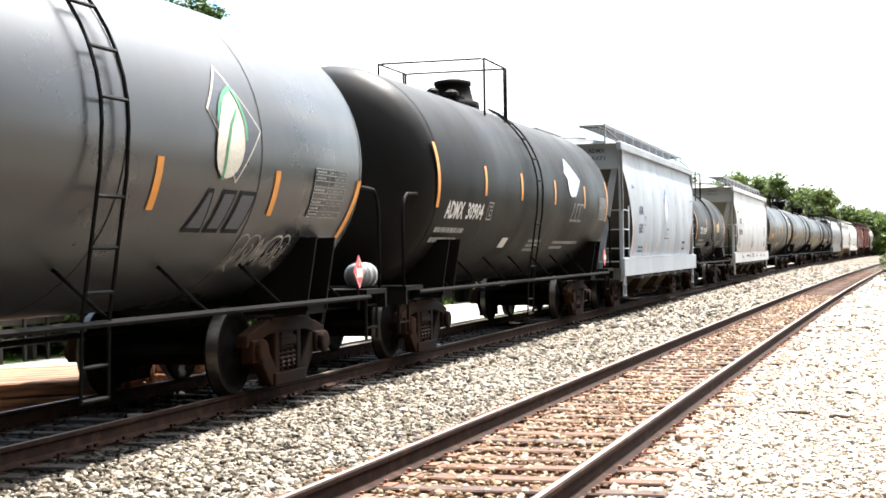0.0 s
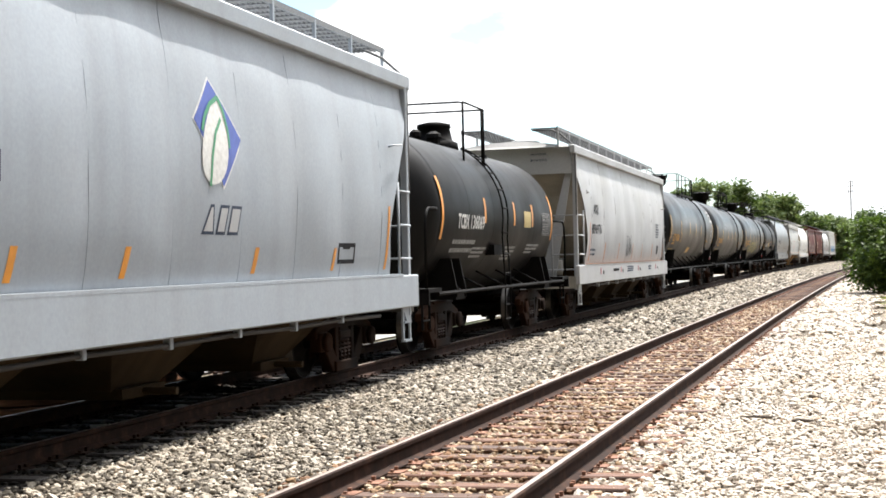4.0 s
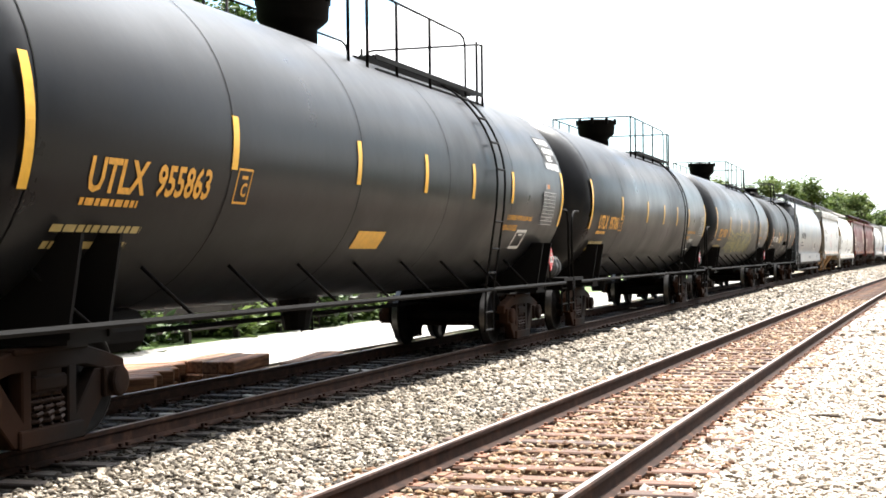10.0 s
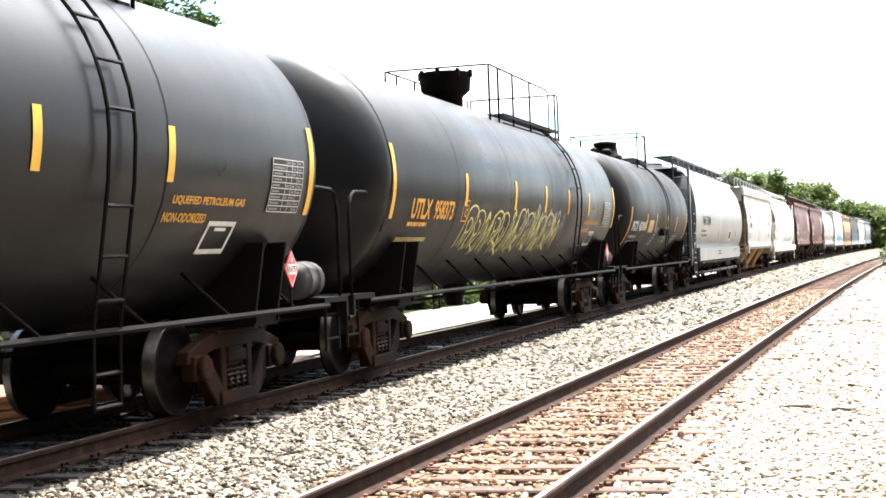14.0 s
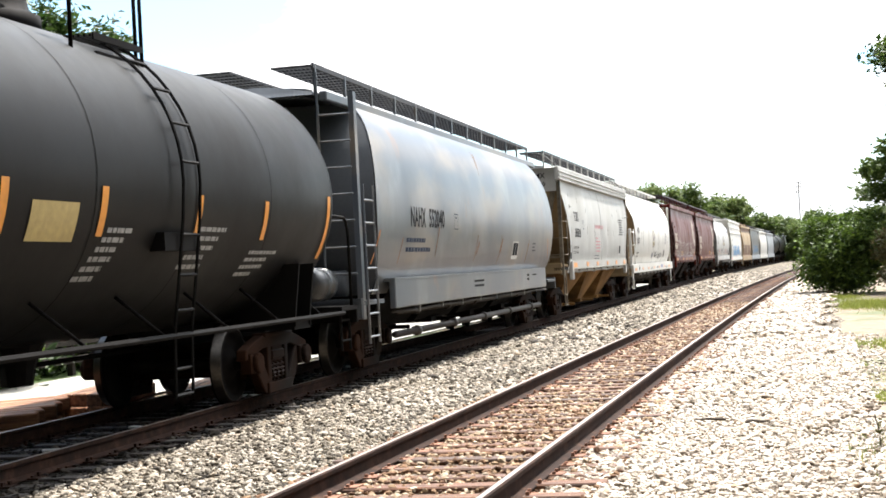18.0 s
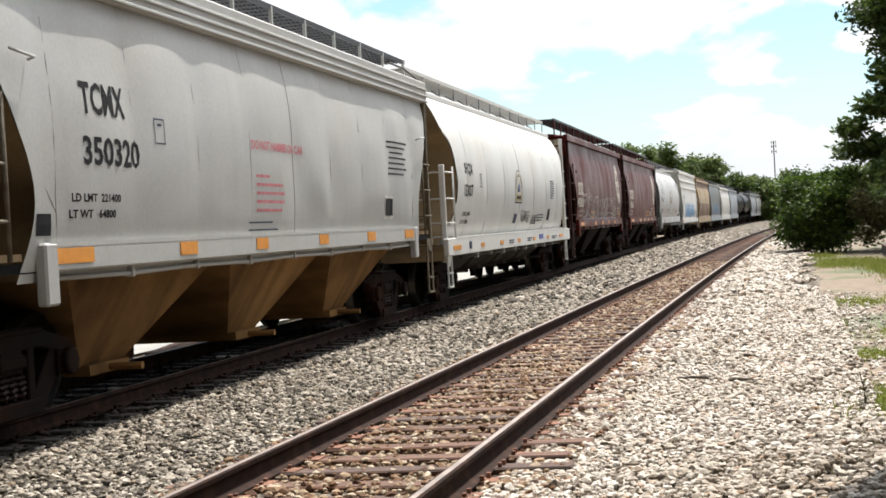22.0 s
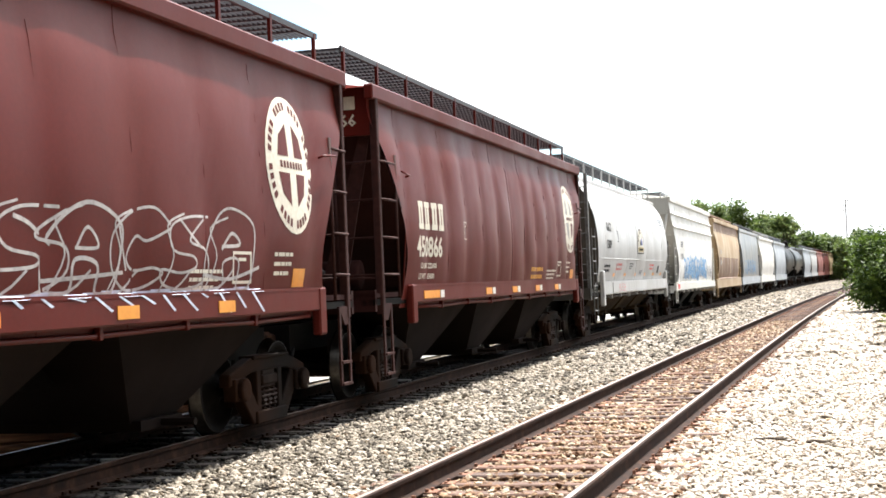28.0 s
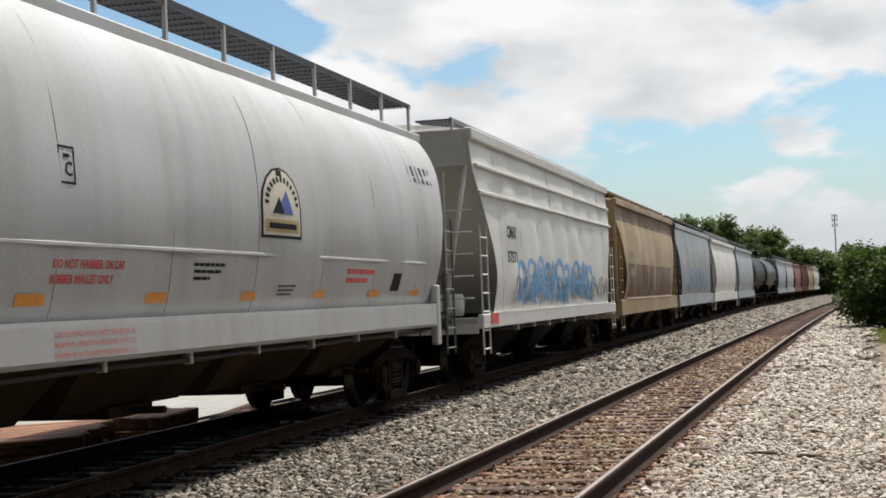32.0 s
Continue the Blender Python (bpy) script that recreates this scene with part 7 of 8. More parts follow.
# clean white rounded hopper
def arch_emblem(c, s0, s1, z0, z1):
    y0, y1 = c.y(s0), c.y(s1)
    def arch(k, a, b):
        w = (y1 - y0) / 2 * k
        m = (y0 + y1) / 2
        base_z = z0 + (z1 - z0) * a
        top = z0 + (z1 - z0) * b
        pts = [(m - w, base_z), (m + w, base_z)]
        for i in range(9):
            t = math.pi * i / 8
            pts.append((m + w * math.cos(t), base_z + (top - base_z) * (0.45 + 0.55 * math.sin(t))))
        return pts
    c.cutlay("emblem_border", arch(1.0, 0, 1), "ink_black", "arched emblem with a dark border", 0.008)
    c.cutlay("emblem_field", arch(0.92, 0.04, 0.97), "ink_cream", "", 0.011)
    c.cutlay("emblem_sky", arch(0.6, 0.33, 0.8), "ink_cream", "", 0.014)
    marks = []
    for i in range(13):
        t = math.pi * (i + 0.5) / 13
        w, mm = (y1 - y0) / 2, (y0 + y1) / 2
        p = lambda k, tt: (mm + w * k * math.cos(tt), z0 + (z1 - z0) * (0.45 + (0.5 * k) * math.sin(tt)))
        marks.append([p(0.68, t - 0.06), p(0.84, t - 0.06), p(0.84, t + 0.07), p(0.68, t + 0.07)])
    c.lay("emblem_ring", marks, "ink_black", "ring of lettering as plain bars", 0.016)
    m = (y0 + y1) / 2
    c.cutlay("emblem_peak", [(m - 0.2 * (y1 - y0), z0 + 0.34 * (z1 - z0)), (m + 0.26 * (y1 - y0), z0 + 0.34 * (z1 - z0)), (m + 0.1 * (y1 - y0), z0 + 0.68 * (z1 - z0))], "ink_blue", "", 0.017)
    c.cutlay("emblem_slope", [(m - 0.27 * (y1 - y0), z0 + 0.34 * (z1 - z0)), (m + 0.02 * (y1 - y0), z0 + 0.34 * (z1 - z0)), (m - 0.1 * (y1 - y0), z0 + 0.58 * (z1 - z0))], "ink_black", "", 0.019)
    c.cutlay("emblem_line", [(y0 + 0.16 * (y1 - y0), z0 + 0.13 * (z1 - z0)), (y1 - 0.16 * (y1 - y0), z0 + 0.13 * (z1 - z0)), (y1 - 0.16 * (y1 - y0), z0 + 0.21 * (z1 - z0)), (y0 + 0.16 * (y1 - y0), z0 + 0.21 * (z1 - z0))], "ink_black", "line of lettering as a plain bar", 0.018)
    c.cutlay("emblem_band", [(y0 + 0.08 * (y1 - y0), z0 + 0.08 * (z1 - z0)), (y1 - 0.08 * (y1 - y0), z0 + 0.08 * (z1 - z0)), (y1 - 0.08 * (y1 - y0), z0 + 0.26 * (z1 - z0)), (y0 + 0.08 * (y1 - y0), z0 + 0.26 * (z1 - z0))], "ink_gold", "", 0.014)


# tall corner post with its top grab iron at the trailing end
bm = B()
box(bm, 1.44, 1.54, c12.len / 2 - 0.33, c12.len / 2 - 0.23, 2.6, 3.95, 0.012)
part("corner_post", bm, "white2", c12.ob)
tubes("rung", "white2", c12.ob, [[(0.9, c12.len / 2 - 0.28, 2.97), (1.5, c12.len / 2 - 0.28, 2.97), (1.57, c12.len / 2 - 0.33, 2.97), (1.57, c12.len / 2 - 0.88, 2.97)]], 0.017, 6, "bent grab iron")
fleet_marks(c12, "SHQX", "15307", (187.51, 188.34), (2.49, 2.75), (187.44, 188.3), (2.07, 2.32), "ink_black")
plate_c(c12, 189.03, 189.24, 2.28, 2.56, "ink_black")
c12.text("lettering", "LD LMT 220100", c12.y(187.29), 1.69, 0.085, "ink_black", "", 0.82)
c12.text("lettering", "LT WT  65900", c12.y(187.21), 1.53, 0.085, "ink_black", "", 0.8)
arch_emblem(c12, 193.37, 194.46, 1.97, 2.78)
square(c12, 193.37, 193.81, 1.5, 1.72, "ink_slate", "grey square patch")
graffiti(c12, 194.5, 195.7, 1.5, 1.82, "ink_black", 5, 12, 0.02, "black scrawl")
graffiti(c12, 196.1, 197.0, 1.42, 1.7, "ink_black", 4, 13, 0.02, "black scrawl")
c12.bars("small_lettering", c12.y(197.1), 1.7, (1.0, 1.1, 0.9), 0.03, 0.04, "ink_slate")
c12.bars("small_lettering", c12.y(199.05), 2.62, (0.7, 0.8, 0.75, 0.8, 0.8, 0.85, 0.7, 0.6), 0.035, 0.03, "ink_slate")
square(c12, 198.8, 199.2, 1.54, 1.84, "ink_black", "black stencil plate")
for s, w in ((188.81, 0.39), (191.04, 0.39), (193.4, 0.37), (195.7, 0.37), (198.07, 0.4), (200.5, 0.7), (186.1, 0.7)):
    square(c12, s, s + w, 1.04, 1.13, "orange", "orange sill reflector", True)
square(c12, 196.75, 197.4, 1.06, 1.18, "ink_blue", "blue emblem as a plain block", True)
square(c12, 187.6, 187.84, 1.03, 1.18, "ink_slate", "grey sill plate", True)
sill_bars(c12, 192.2, 1.12, (0.7, 0.6), 0.025, 0.025, "ink_slate")
sill_bars(c12, 194.8, 1.12, (0.7, 0.5), 0.025, 0.025, "ink_slate")
sill_bars(c12, 199.0, 1.1, (0.9, 0.6), 0.025, 0.025, "ink_slate")
# two oxide brown hoppers
def oval_emblem(c, s0, s1, z0, z1, clean=True):
    y0, y1 = c.y(s0), c.y(s1)
    cy, cz, a, b = (y0 + y1) / 2, (z0 + z1) / 2, (y1 - y0) / 2, (z1 - z0) / 2
    def ell(k, n=28):
        return [(cy + a * k * math.cos(2 * math.pi * i / n), cz + b * k * math.sin(2 * math.pi * i / n)) for i in range(n)]
    c.cutlay("emblem_disc", ell(1.0), "ink_cream", "cream oval emblem with a cross")
    n = 40
    polys = []
    for i in range(n):
        if i % 5 == 4:
            continue
        t0, t1 = 2 * math.pi * (i + 0.15) / n, 2 * math.pi * (i + 0.8) / n
        polys.append([(cy + a * r * math.cos(t), cz + b * r * math.sin(t)) for r, t in ((0.8, t0), (0.92, t0), (0.92, t1), (0.8, t1))])
    c.lay("emblem_ring", polys, "brown", "ring of lettering as plain bars", 0.012)
    for sy, sz in ((-1, 1), (1, 1), (-1, -1), (1, -1)):
        pts = [(cy + sy * a * 0.14, cz + sz * b * 0.12), (cy + sy * a * 0.58, cz + sz * b * 0.12), (cy + sy * a * 0.46, cz + sz * b * 0.42), (cy + sy * a * 0.14, cz + sz * b * 0.6)]
        c.cutlay("emblem_quarter", pts if sy * sz > 0 else pts[::-1], "brown" if clean or (sy > 0 and sz < 0) else "ink_grey", "", 0.012)
    c.lay("emblem_word", [[(cy - a * 0.5 + i * a * 0.13, cz - b * 0.05), (cy - a * 0.42 + i * a * 0.13, cz - b * 0.05), (cy - a * 0.42 + i * a * 0.13, cz + b * 0.05), (cy - a * 0.5 + i * a * 0.13, cz + b * 0.05)] for i in range(8)], "brown", "", 0.014)


for c, o, num, g in ((c13, 0.0, "450587", True), (c14, 17.22, "450866", False)):
    y = lambda s: c.y(s + o)
    # brand word as heavy plain blocks
    for i in range(4):
        a, w = 205.43 + 0.345 * i, 0.29
        polys = []
        for k in range(5):
            za, zb = 2.3 + 0.08 * k, 2.38 + 0.08 * k
            for u0, u1 in ((0.0, 0.92),) if k in (0, 4) else ((0.1, 0.42), (0.55, 0.85)):
                polys.append([(y(a) + w * u0, za), (y(a) + w * u1, za), (y(a) + w * u1, zb), (y(a) + w * u0, zb)])
        c.lay("wordmark_block", polys, "ink_cream", "cream brand letter as a plain block")
    c.text("lettering", num, y(205.29), 1.9, 0.31, "ink_cream", "cream car number", 1.34)
    c.text("lettering", "LD LMT  223400" if g else "LD LMT  222400", y(205.51), 1.74, 0.08, "ink_cream", "", 0.82)
    c.text("lettering", "LT WT   62600" if g else "LT WT   63600", y(205.43), 1.59, 0.08, "ink_cream", "", 0.8)
    plate_c(c, 207.99 + o, 208.27 + o, 2.2, 2.5, "ink_cream") if g else outline(c, "plate_mark", 207.99 + o, 208.27 + o, 2.2, 2.48, "ink_cream", 0.015)
    oval_emblem(c, 217.0 + o, 218.35 + o, 2.1, 3.6, g)
    c.bars("small_lettering", y(208.6) if g else y(213.3), 1.77, (1.2, 1.1), 0.075, 0.07, "ink_yellow")
    c.bars("small_lettering", y(215.0), 1.72, (0.8, 0.7, 0.6), 0.035, 0.04, "ink_cream")
    outline(c, "stencil_box", 216.05 + o, 216.5 + o, 1.58, 1.9, "ink_cream", 0.03)
    c.bars("small_lettering", y(217.1), 1.9, (0.5, 0.45, 0.4), 0.04, 0.06, "ink_cream")
    c.rect("reflector_stripe", y(217.62), y(218.0), 1.53, 1.73, "orange", "orange reflective panel", 3)
    for s, w in ((205.55, 0.85), (209.38, 0.43), (211.46, 0.4), (213.58, 0.38), (215.6, 0.38)):
        square(c, s + o, s + o + w, 1.31, 1.42, "orange", "orange sill reflector", True)
        if not g:
            square(c, s + o + w + 0.05, s + o + w + 0.25, 1.31, 1.42, "ink_white", "white sill reflector", True)
spiky(c13, 206.4, 211.4, 1.52, 2.4, "spray", 6, 21, 0.028)
rounded(c13, 211.6, 216.3, 1.52, 2.3, "spray", 5, 22, 0.03)
c13.lay("graffiti", [p for k in range(34) for p in c13.stroke([(c13.y(206.5 + 0.3 * k), 1.51 + 0.012 * (k % 3)), (c13.y(206.86 + 0.3 * k), 1.512 + 0.012 * ((k * 7) % 3))], 0.03)], "spray_ice", "pale blue spray along the foot of the side", 0.006)
for k in range(26):
    g = random.Random(900 + k)
    y = c13.y(206.4 + k * 0.4)
    bm = B()
    d, up = g.uniform(0.12, 0.3), g.uniform(-0.1, 0.1)
    vs = [(y, 1.5), (y + 0.05, 1.5), (y + d + 0.04, 1.38 + up), (y + d, 1.37 + up)]
    bm.faces.new([bm.verts.new((1.606 + 0.0004 * (k % 5), u, max(v, 1.28))) for u, v in vs])
    part("graffiti", bm, "spray_ice", c13.ob, "pale blue sprayed stroke on the sill")
# white rounded hopper, large in the last seconds
fleet_marks(c15, "GACX", "15009", (240.42, 241.19), (2.73, 2.97), (240.3, 241.09), (2.27, 2.51), "ink_black")
c15.bars("small_lettering", c15.y(240.15), 1.86, (0.8, 0.75), 0.07, 0.05, "ink_black")
plate_c(c15, 242.19, 242.43, 2.48, 2.78, "ink_black")
arch_emblem(c15, 246.34, 247.45, 2.2, 2.97)
c15.text("lettering", "DO NOT HAMMER ON CAR", c15.y(242.15), 1.83, 0.075, "ink_red", "red warning lettering", 1.15)
c15.text("lettering", "RUBBER MALLET ONLY", c15.y(242.12), 1.71, 0.075, "ink_red", "", 1.0)
c15.bars("small_lettering", c15.y(244.72), 1.91, (0.7, 0.6, 0.35), 0.03, 0.035, "ink_black")
c15.bars("small_lettering", c15.y(249.2), 1.9, (1.2, 0.9), 0.06, 0.05, "ink_red")
c15.bars("small_lettering", c15.y(246.9), 1.7, (0.5, 0.45, 0.4), 0.02, 0.025, "ink_slate")
for s in (241.64, 243.79, 245.94, 248.08, 250.23, 252.2):
    c15.rect("reflector_patch", c15.y(s), c15.y(s) + 0.44, 1.545, 1.635, "orange", "worn orange reflector", 2)
c15.rect("stencil_box", c15.y(251.1), c15.y(251.5), 1.62, 1.86, "ink_black", "black stencil plate", 3, 0.1)
for k, t in enumerate(("CAR EQUIPPED WITH SAFETY RELIEF VALVES", "MAXIMUM OPERATION PRESSURE 14.7 P.S.I.G.", "MAXIMUM IN TRANSIT PRESSURE 0 P.S.I.G.")):
    cu = bpy.data.curves.new("t", "FONT")
    cu.body, cu.size, cu.resolution_u = t, 1.0, 1
    ob = bpy.data.objects.new("t", cu)
    me = bpy.data.meshes.new_from_object(ob)
    w = max(v.co.x for v in me.vertices)
    for v in me.vertices:
        v.co = (v.co.x / w * 1.35, v.co.y * 0.062, 0)
    bpy.data.objects.remove(ob)
    bpy.data.curves.remove(cu)
    me.materials.append(M["ink_red"])
    o = new("sill_lettering", me)
    o.parent = c15.ob
    o.matrix_basis = pose(1.62, c15.y(242.0), 1.3 - 0.08 * k, 90, 0, 90)
sill_bars(c15, 245.9, 1.35, (0.9, 0.8), 0.03, 0.04, "ink_red")
bm = B()
box(bm, 1.6, 1.615, c15.y(241.0), c15.y(253.2), 1.12, 1.38)
part("sill_panel", bm, "white3", c15.ob, "clean white sill panel")
c15.bars("small_lettering", c15.y(252.4), 3.45, (1.2,), 0.25, 0.05, "ink_slate")
# ribbed hopper with blue graffiti
for z in (3.32, 3.8):
    bm = B()
    box(bm, c16.f(z) - 0.02, c16.f(z) + 0.05, -c16.h + 0.15, c16.h - 0.15, z - 0.035, z + 0.035, 0.015)
    part("side_rib", bm, "white2", c16.ob, "horizontal pressed rib")
fleet_marks(c16, "CMHX", "57571", (258.78, 259.6), (2.58, 2.82), (258.78, 259.7), (2.12, 2.34), "ink_slate")
graffiti(c16, 259.6, 268.6, 1.3, 2.3, "spray_blue", 13, 31, 0.12, "blue sprayed graffiti", 0)
graffiti(c16, 259.0, 271.5, 1.3, 2.0, "ink_slate", 9, 32, 0.03, "grey scrawl", 1)
square(c16, 257.0, 257.6, 1.02, 1.2, "ink_red", "faded red tag", True)
# tan hopper with its rusty lower half
c17.cutlay("rust_band", [(-6.3, 1.25), (6.3, 1.25), (6.2, 2.35), (-6.2, 2.35)], "tan_dark", "rusty brown lower band", 0.006)
c17.cutlay("rust_band", [(-7.6, 3.6), (7.6, 3.6), (7.6, 4.15), (-7.6, 4.15)], "tan_dark", "rusty brown upper band", 0.006)
c17.bars("small_lettering", c17.y(276.1), 2.72, (1.3, 1.3), 0.22, 0.3, "ink_grey")
graffiti(c18, 293.0, 303.0, 1.4, 2.4, "spray_blue", 10, 41, 0.06, "faint blue graffiti")
# long unloading pipes below the blue-grey hopper
for x, z, a, b in ((1.32, 1.0, 152.5, 165.0), (1.42, 0.5, 152.0, 165.4), (1.2, 0.82, 153.0, 164.6)):
    bm = B()
    tube(bm, [(x, c10.y(a), z), (x, c10.y(b), z)], 0.055, 8)
    for k in range(5):
        q = c10.y(a) + (b - a) * (k + 0.5) / 5
        tube(bm, [(x, q - 0.09, z), (x, q + 0.09, z)], 0.085, 8)
    part("unloading_pipe", bm, "rust_pipe", c10.ob, "long dusty unloading pipe", True)

# ridge along the rounded side, lettering on the end plates
bm = B()
box(bm, c15.f(2.02) - 0.03, c15.f(2.02) + 0.004, -c15.h + 1.0, c15.h - 1.0, 2.0, 2.035, 0.006)
part("side_ridge", bm, "white3", c15.ob, "long horizontal seam of the side")
for c, b in ((c13, "450587"), (c14, "450866")):
    flat_text("end_lettering", b, 0.7, 0.17, "ink_cream", c.ob, pose(0.55, -c.len / 2 + 0.25, c.top - 0.5, 90, 0, 0), "cream number on the end plate")
    for k in range(4):
        bm = B()
        box(bm, 0.55 + 0.18 * k, 0.7 + 0.18 * k, -c.len / 2 + 0.245, -c.len / 2 + 0.258, c.top - 0.27, c.top - 0.1)
        part("wordmark_block", bm, "ink_cream", c.ob)

# orange reflector on the end beam of the oxide brown cars
for c in (c13, c14):
    bm = B()
    box(bm, 0.55, 0.95, -c.len / 2 - 0.012, -c.len / 2 - 0.004, 1.3, 1.42)
    part("end_reflector", bm, "orange", c.ob, "orange reflector on the end beam")


# ---------------- beyond the train ----------------
def leaf_cloud(name, blobs, n, size, material, parent=None, seed=1, flat=0.0):
    """Leaves on and inside blobs (x, y, z, rx, ry, rz), each leaf a bent quad."""
    g = np.random.default_rng(seed)
    blobs = np.array(blobs, float)
    vol = blobs[:, 3] * blobs[:, 4] * blobs[:, 5]
    k = g.choice(len(blobs), n, p=vol ** 0.7 / (vol ** 0.7).sum())
    d = g.normal(size=(n, 3))
    d /= np.linalg.norm(d, axis=1)[:, None]
    rad = np.clip(np.abs(g.normal(0.72, 0.3, n)), 0.1, 1.18)
    tuft = g.normal(0, 0.16, (n // 12 + 1, 3))[g.integers(0, n // 12 + 1, n)]   # leaves hang together in tufts
    c = blobs[k, :3] + (d * rad[:, None] + tuft) * blobs[k, 3:6]
    u = g.normal(size=(n, 3)); u[:, 2] *= 0.5; u /= np.linalg.norm(u, axis=1)[:, None]
    w = np.cross(u, g.normal(size=(n, 3))); w /= np.linalg.norm(w, axis=1)[:, None]
    s = size * g.lognormal(0, 0.3, n)[:, None]
    nrm = np.cross(u, w)
    v = np.stack([c - u * s, c + w * s * 0.45 + nrm * s * 0.15, c + u * s, c - w * s * 0.45 + nrm * s * 0.15], 1)
    f = np.arange(n * 4).reshape(n, 4)
    return soup(name, v.reshape(-1, 3), f, material, parent)


def tree(label, x, y, height, spread, seed, n=3000, leaf=0.3, material="leaf_far", crown_low=0.35, group=""):
    r = random.Random(seed)
    t = tagged(new("tree"), label, "tree", group)
    t.location = (x, y, -0.27)
    bm = B()
    tr = 0.02 * height + 0.05
    pts = [(0, 0, -0.1), (r.uniform(-0.1, 0.1), r.uniform(-0.1, 0.1), height * 0.3), (r.uniform(-0.3, 0.3), r.uniform(-0.3, 0.3), height * 0.62), (r.uniform(-0.4, 0.4), 0, height * 0.85)]
    prev = None
    for k, (p, q) in enumerate(zip(pts, pts[1:])):
        tube(bm, [p, q], tr * (1 - 0.25 * k), 7)
    blobs = []
    for i in range(20):
        a = r.uniform(0, 6.28)
        h = height * r.uniform(crown_low + 0.06, 0.92)
        k = 1 - abs(h / height - 0.5) * 1.1
        d = spread * r.uniform(0.25, 0.95) * k
        e = (d * math.cos(a), d * math.sin(a), h)
        tube(bm, [(0, 0, h * 0.62), (e[0] * 0.5, e[1] * 0.5, h * 0.85), e], tr * 0.3, 5)
        rr = spread * r.uniform(0.2, 0.42)
        blobs.append((*e, rr, rr, rr * r.uniform(0.55, 0.85)))
    blobs.append((0, 0, height * 0.86, spread * 0.4, spread * 0.4, height * 0.13))
    part("trunk", bm, "bark", t, "", True)
    leaf_cloud("crown", blobs, n, leaf, material, t, seed)
    return t


# pale road behind the train, tie stack, hedge and fence
def strip(name, a, b, z, material, label, category, y0=-10, y1=120):
    return sheet(name, lambda y: [far_x(y) + a + (b - a) * k / 4 for k in range(5)], spaced(y0, y1, 60), lambda x, y: z + wav(x, y, 1.0, 0.01), material, "structure", label, category)


strip("road", -6.15, -2.35, -0.225, "road", "pale sunlit service road beside the track", "road")
strip("grass_verge", -60, -6.15, -0.215, "lawn", "grass verge along the fence", "grass")


def stacked_ties(x, y, n_side, n_high, turn, label, z=-0.22, seed=1, strap=True, half=1.3, step=0.0):
    r = random.Random(seed)
    st = tagged(new("tie_stack"), label, "timber stack", "stacks of ties")
    st.matrix_basis = pose(x, y, z, 0, 0, turn)
    bm = B()
    box(bm, -0.108, 0.108, -half, half, 0, 0.165, 0.016)
    proto = None
    for i in range(n_side):
        for j in range(n_high):
            m = pose((i - (n_side - 1) / 2) * 0.236, r.uniform(-0.09, 0.09) + step * ((n_side - 1) / 2 - i), j * 0.168 + r.uniform(0, 0.012), 0, r.uniform(-2.5, 2.5), r.uniform(-0.9, 0.9))
            if proto is None:
                proto = part("tie", bm, "tie_new", st, "new red-brown wooden tie")
                proto.matrix_basis = m
            else:
                share(proto, st, m)
    if strap:
        for yy in (-0.75, 0.8):
            w, h = n_side * 0.116 + 0.006, n_high * 0.168 + 0.006
            bm = B()
            for a in ((-w, -w + 0.004, 0, h), (w - 0.004, w, 0, h), (-w, w, h, h + 0.004)):
                box(bm, a[0], a[1], yy - 0.016, yy + 0.016, a[2], a[3])
            part("strap", bm, "galv", st, "steel packing strap")


stacked_ties(-10.1, 15.23, 11, 2, -48, "wide bundle of red-brown wooden ties lying askew", -0.26, 1, False, 1.3, 0.09)
stacked_ties(-9.42, 18.05, 4, 2, 9, "loose pile of wooden ties, slightly turned", -0.25, 3, False, 0.85, 0.08)
stacked_ties(-9.15, 20.6, 2, 1, 12, "two loose ties lying beside the track", -0.24, 4, False)

fence = tagged(new("fence"), "dark wooden post-and-rail fence before a green hedge", "fence")
bm = B(); box(bm, -0.06, 0.06, -0.06, 0.06, -0.3, 0.95, 0.01)
fp = part("post", bm, "fence_wood", fence)
fp.matrix_basis = pose(-13.7, 8.0, 0)
for i in range(1, 24):
    share(fp, fence, pose(far_x(8 + 2.2 * i) - 6.3, 8 + 2.2 * i, 0, 0, 0, 2))
bm = B(); box(bm, 0.06, 0.1, 0, 2.2, -0.07, 0.07, 0.008)
rp = part("rail", bm, "fence_wood", fence)
rp.matrix_basis = pose(-13.7, 8.0, 0.8)
for i in range(23):
    for z in (0.1, 0.45, 0.8):
        y = 8 + 2.2 * i
        if i or z != 0.8:
            share(rp, fence, pose(far_x(y) - 6.3, y, z, 0, 0, 1.1))
bm = B(); box(bm, 0.1, 0.14, -0.035, 0.035, -0.3, 0.9)
pk = part("picket", bm, "fence_wood", fence)
pk.matrix_basis = pose(-13.75, 8.2, 0)
for i in range(1, 20):
    y = 8.2 + 0.7 * i
    share(pk, fence, pose(far_x(y) - 6.3, y, 0, 0, 0, 1))

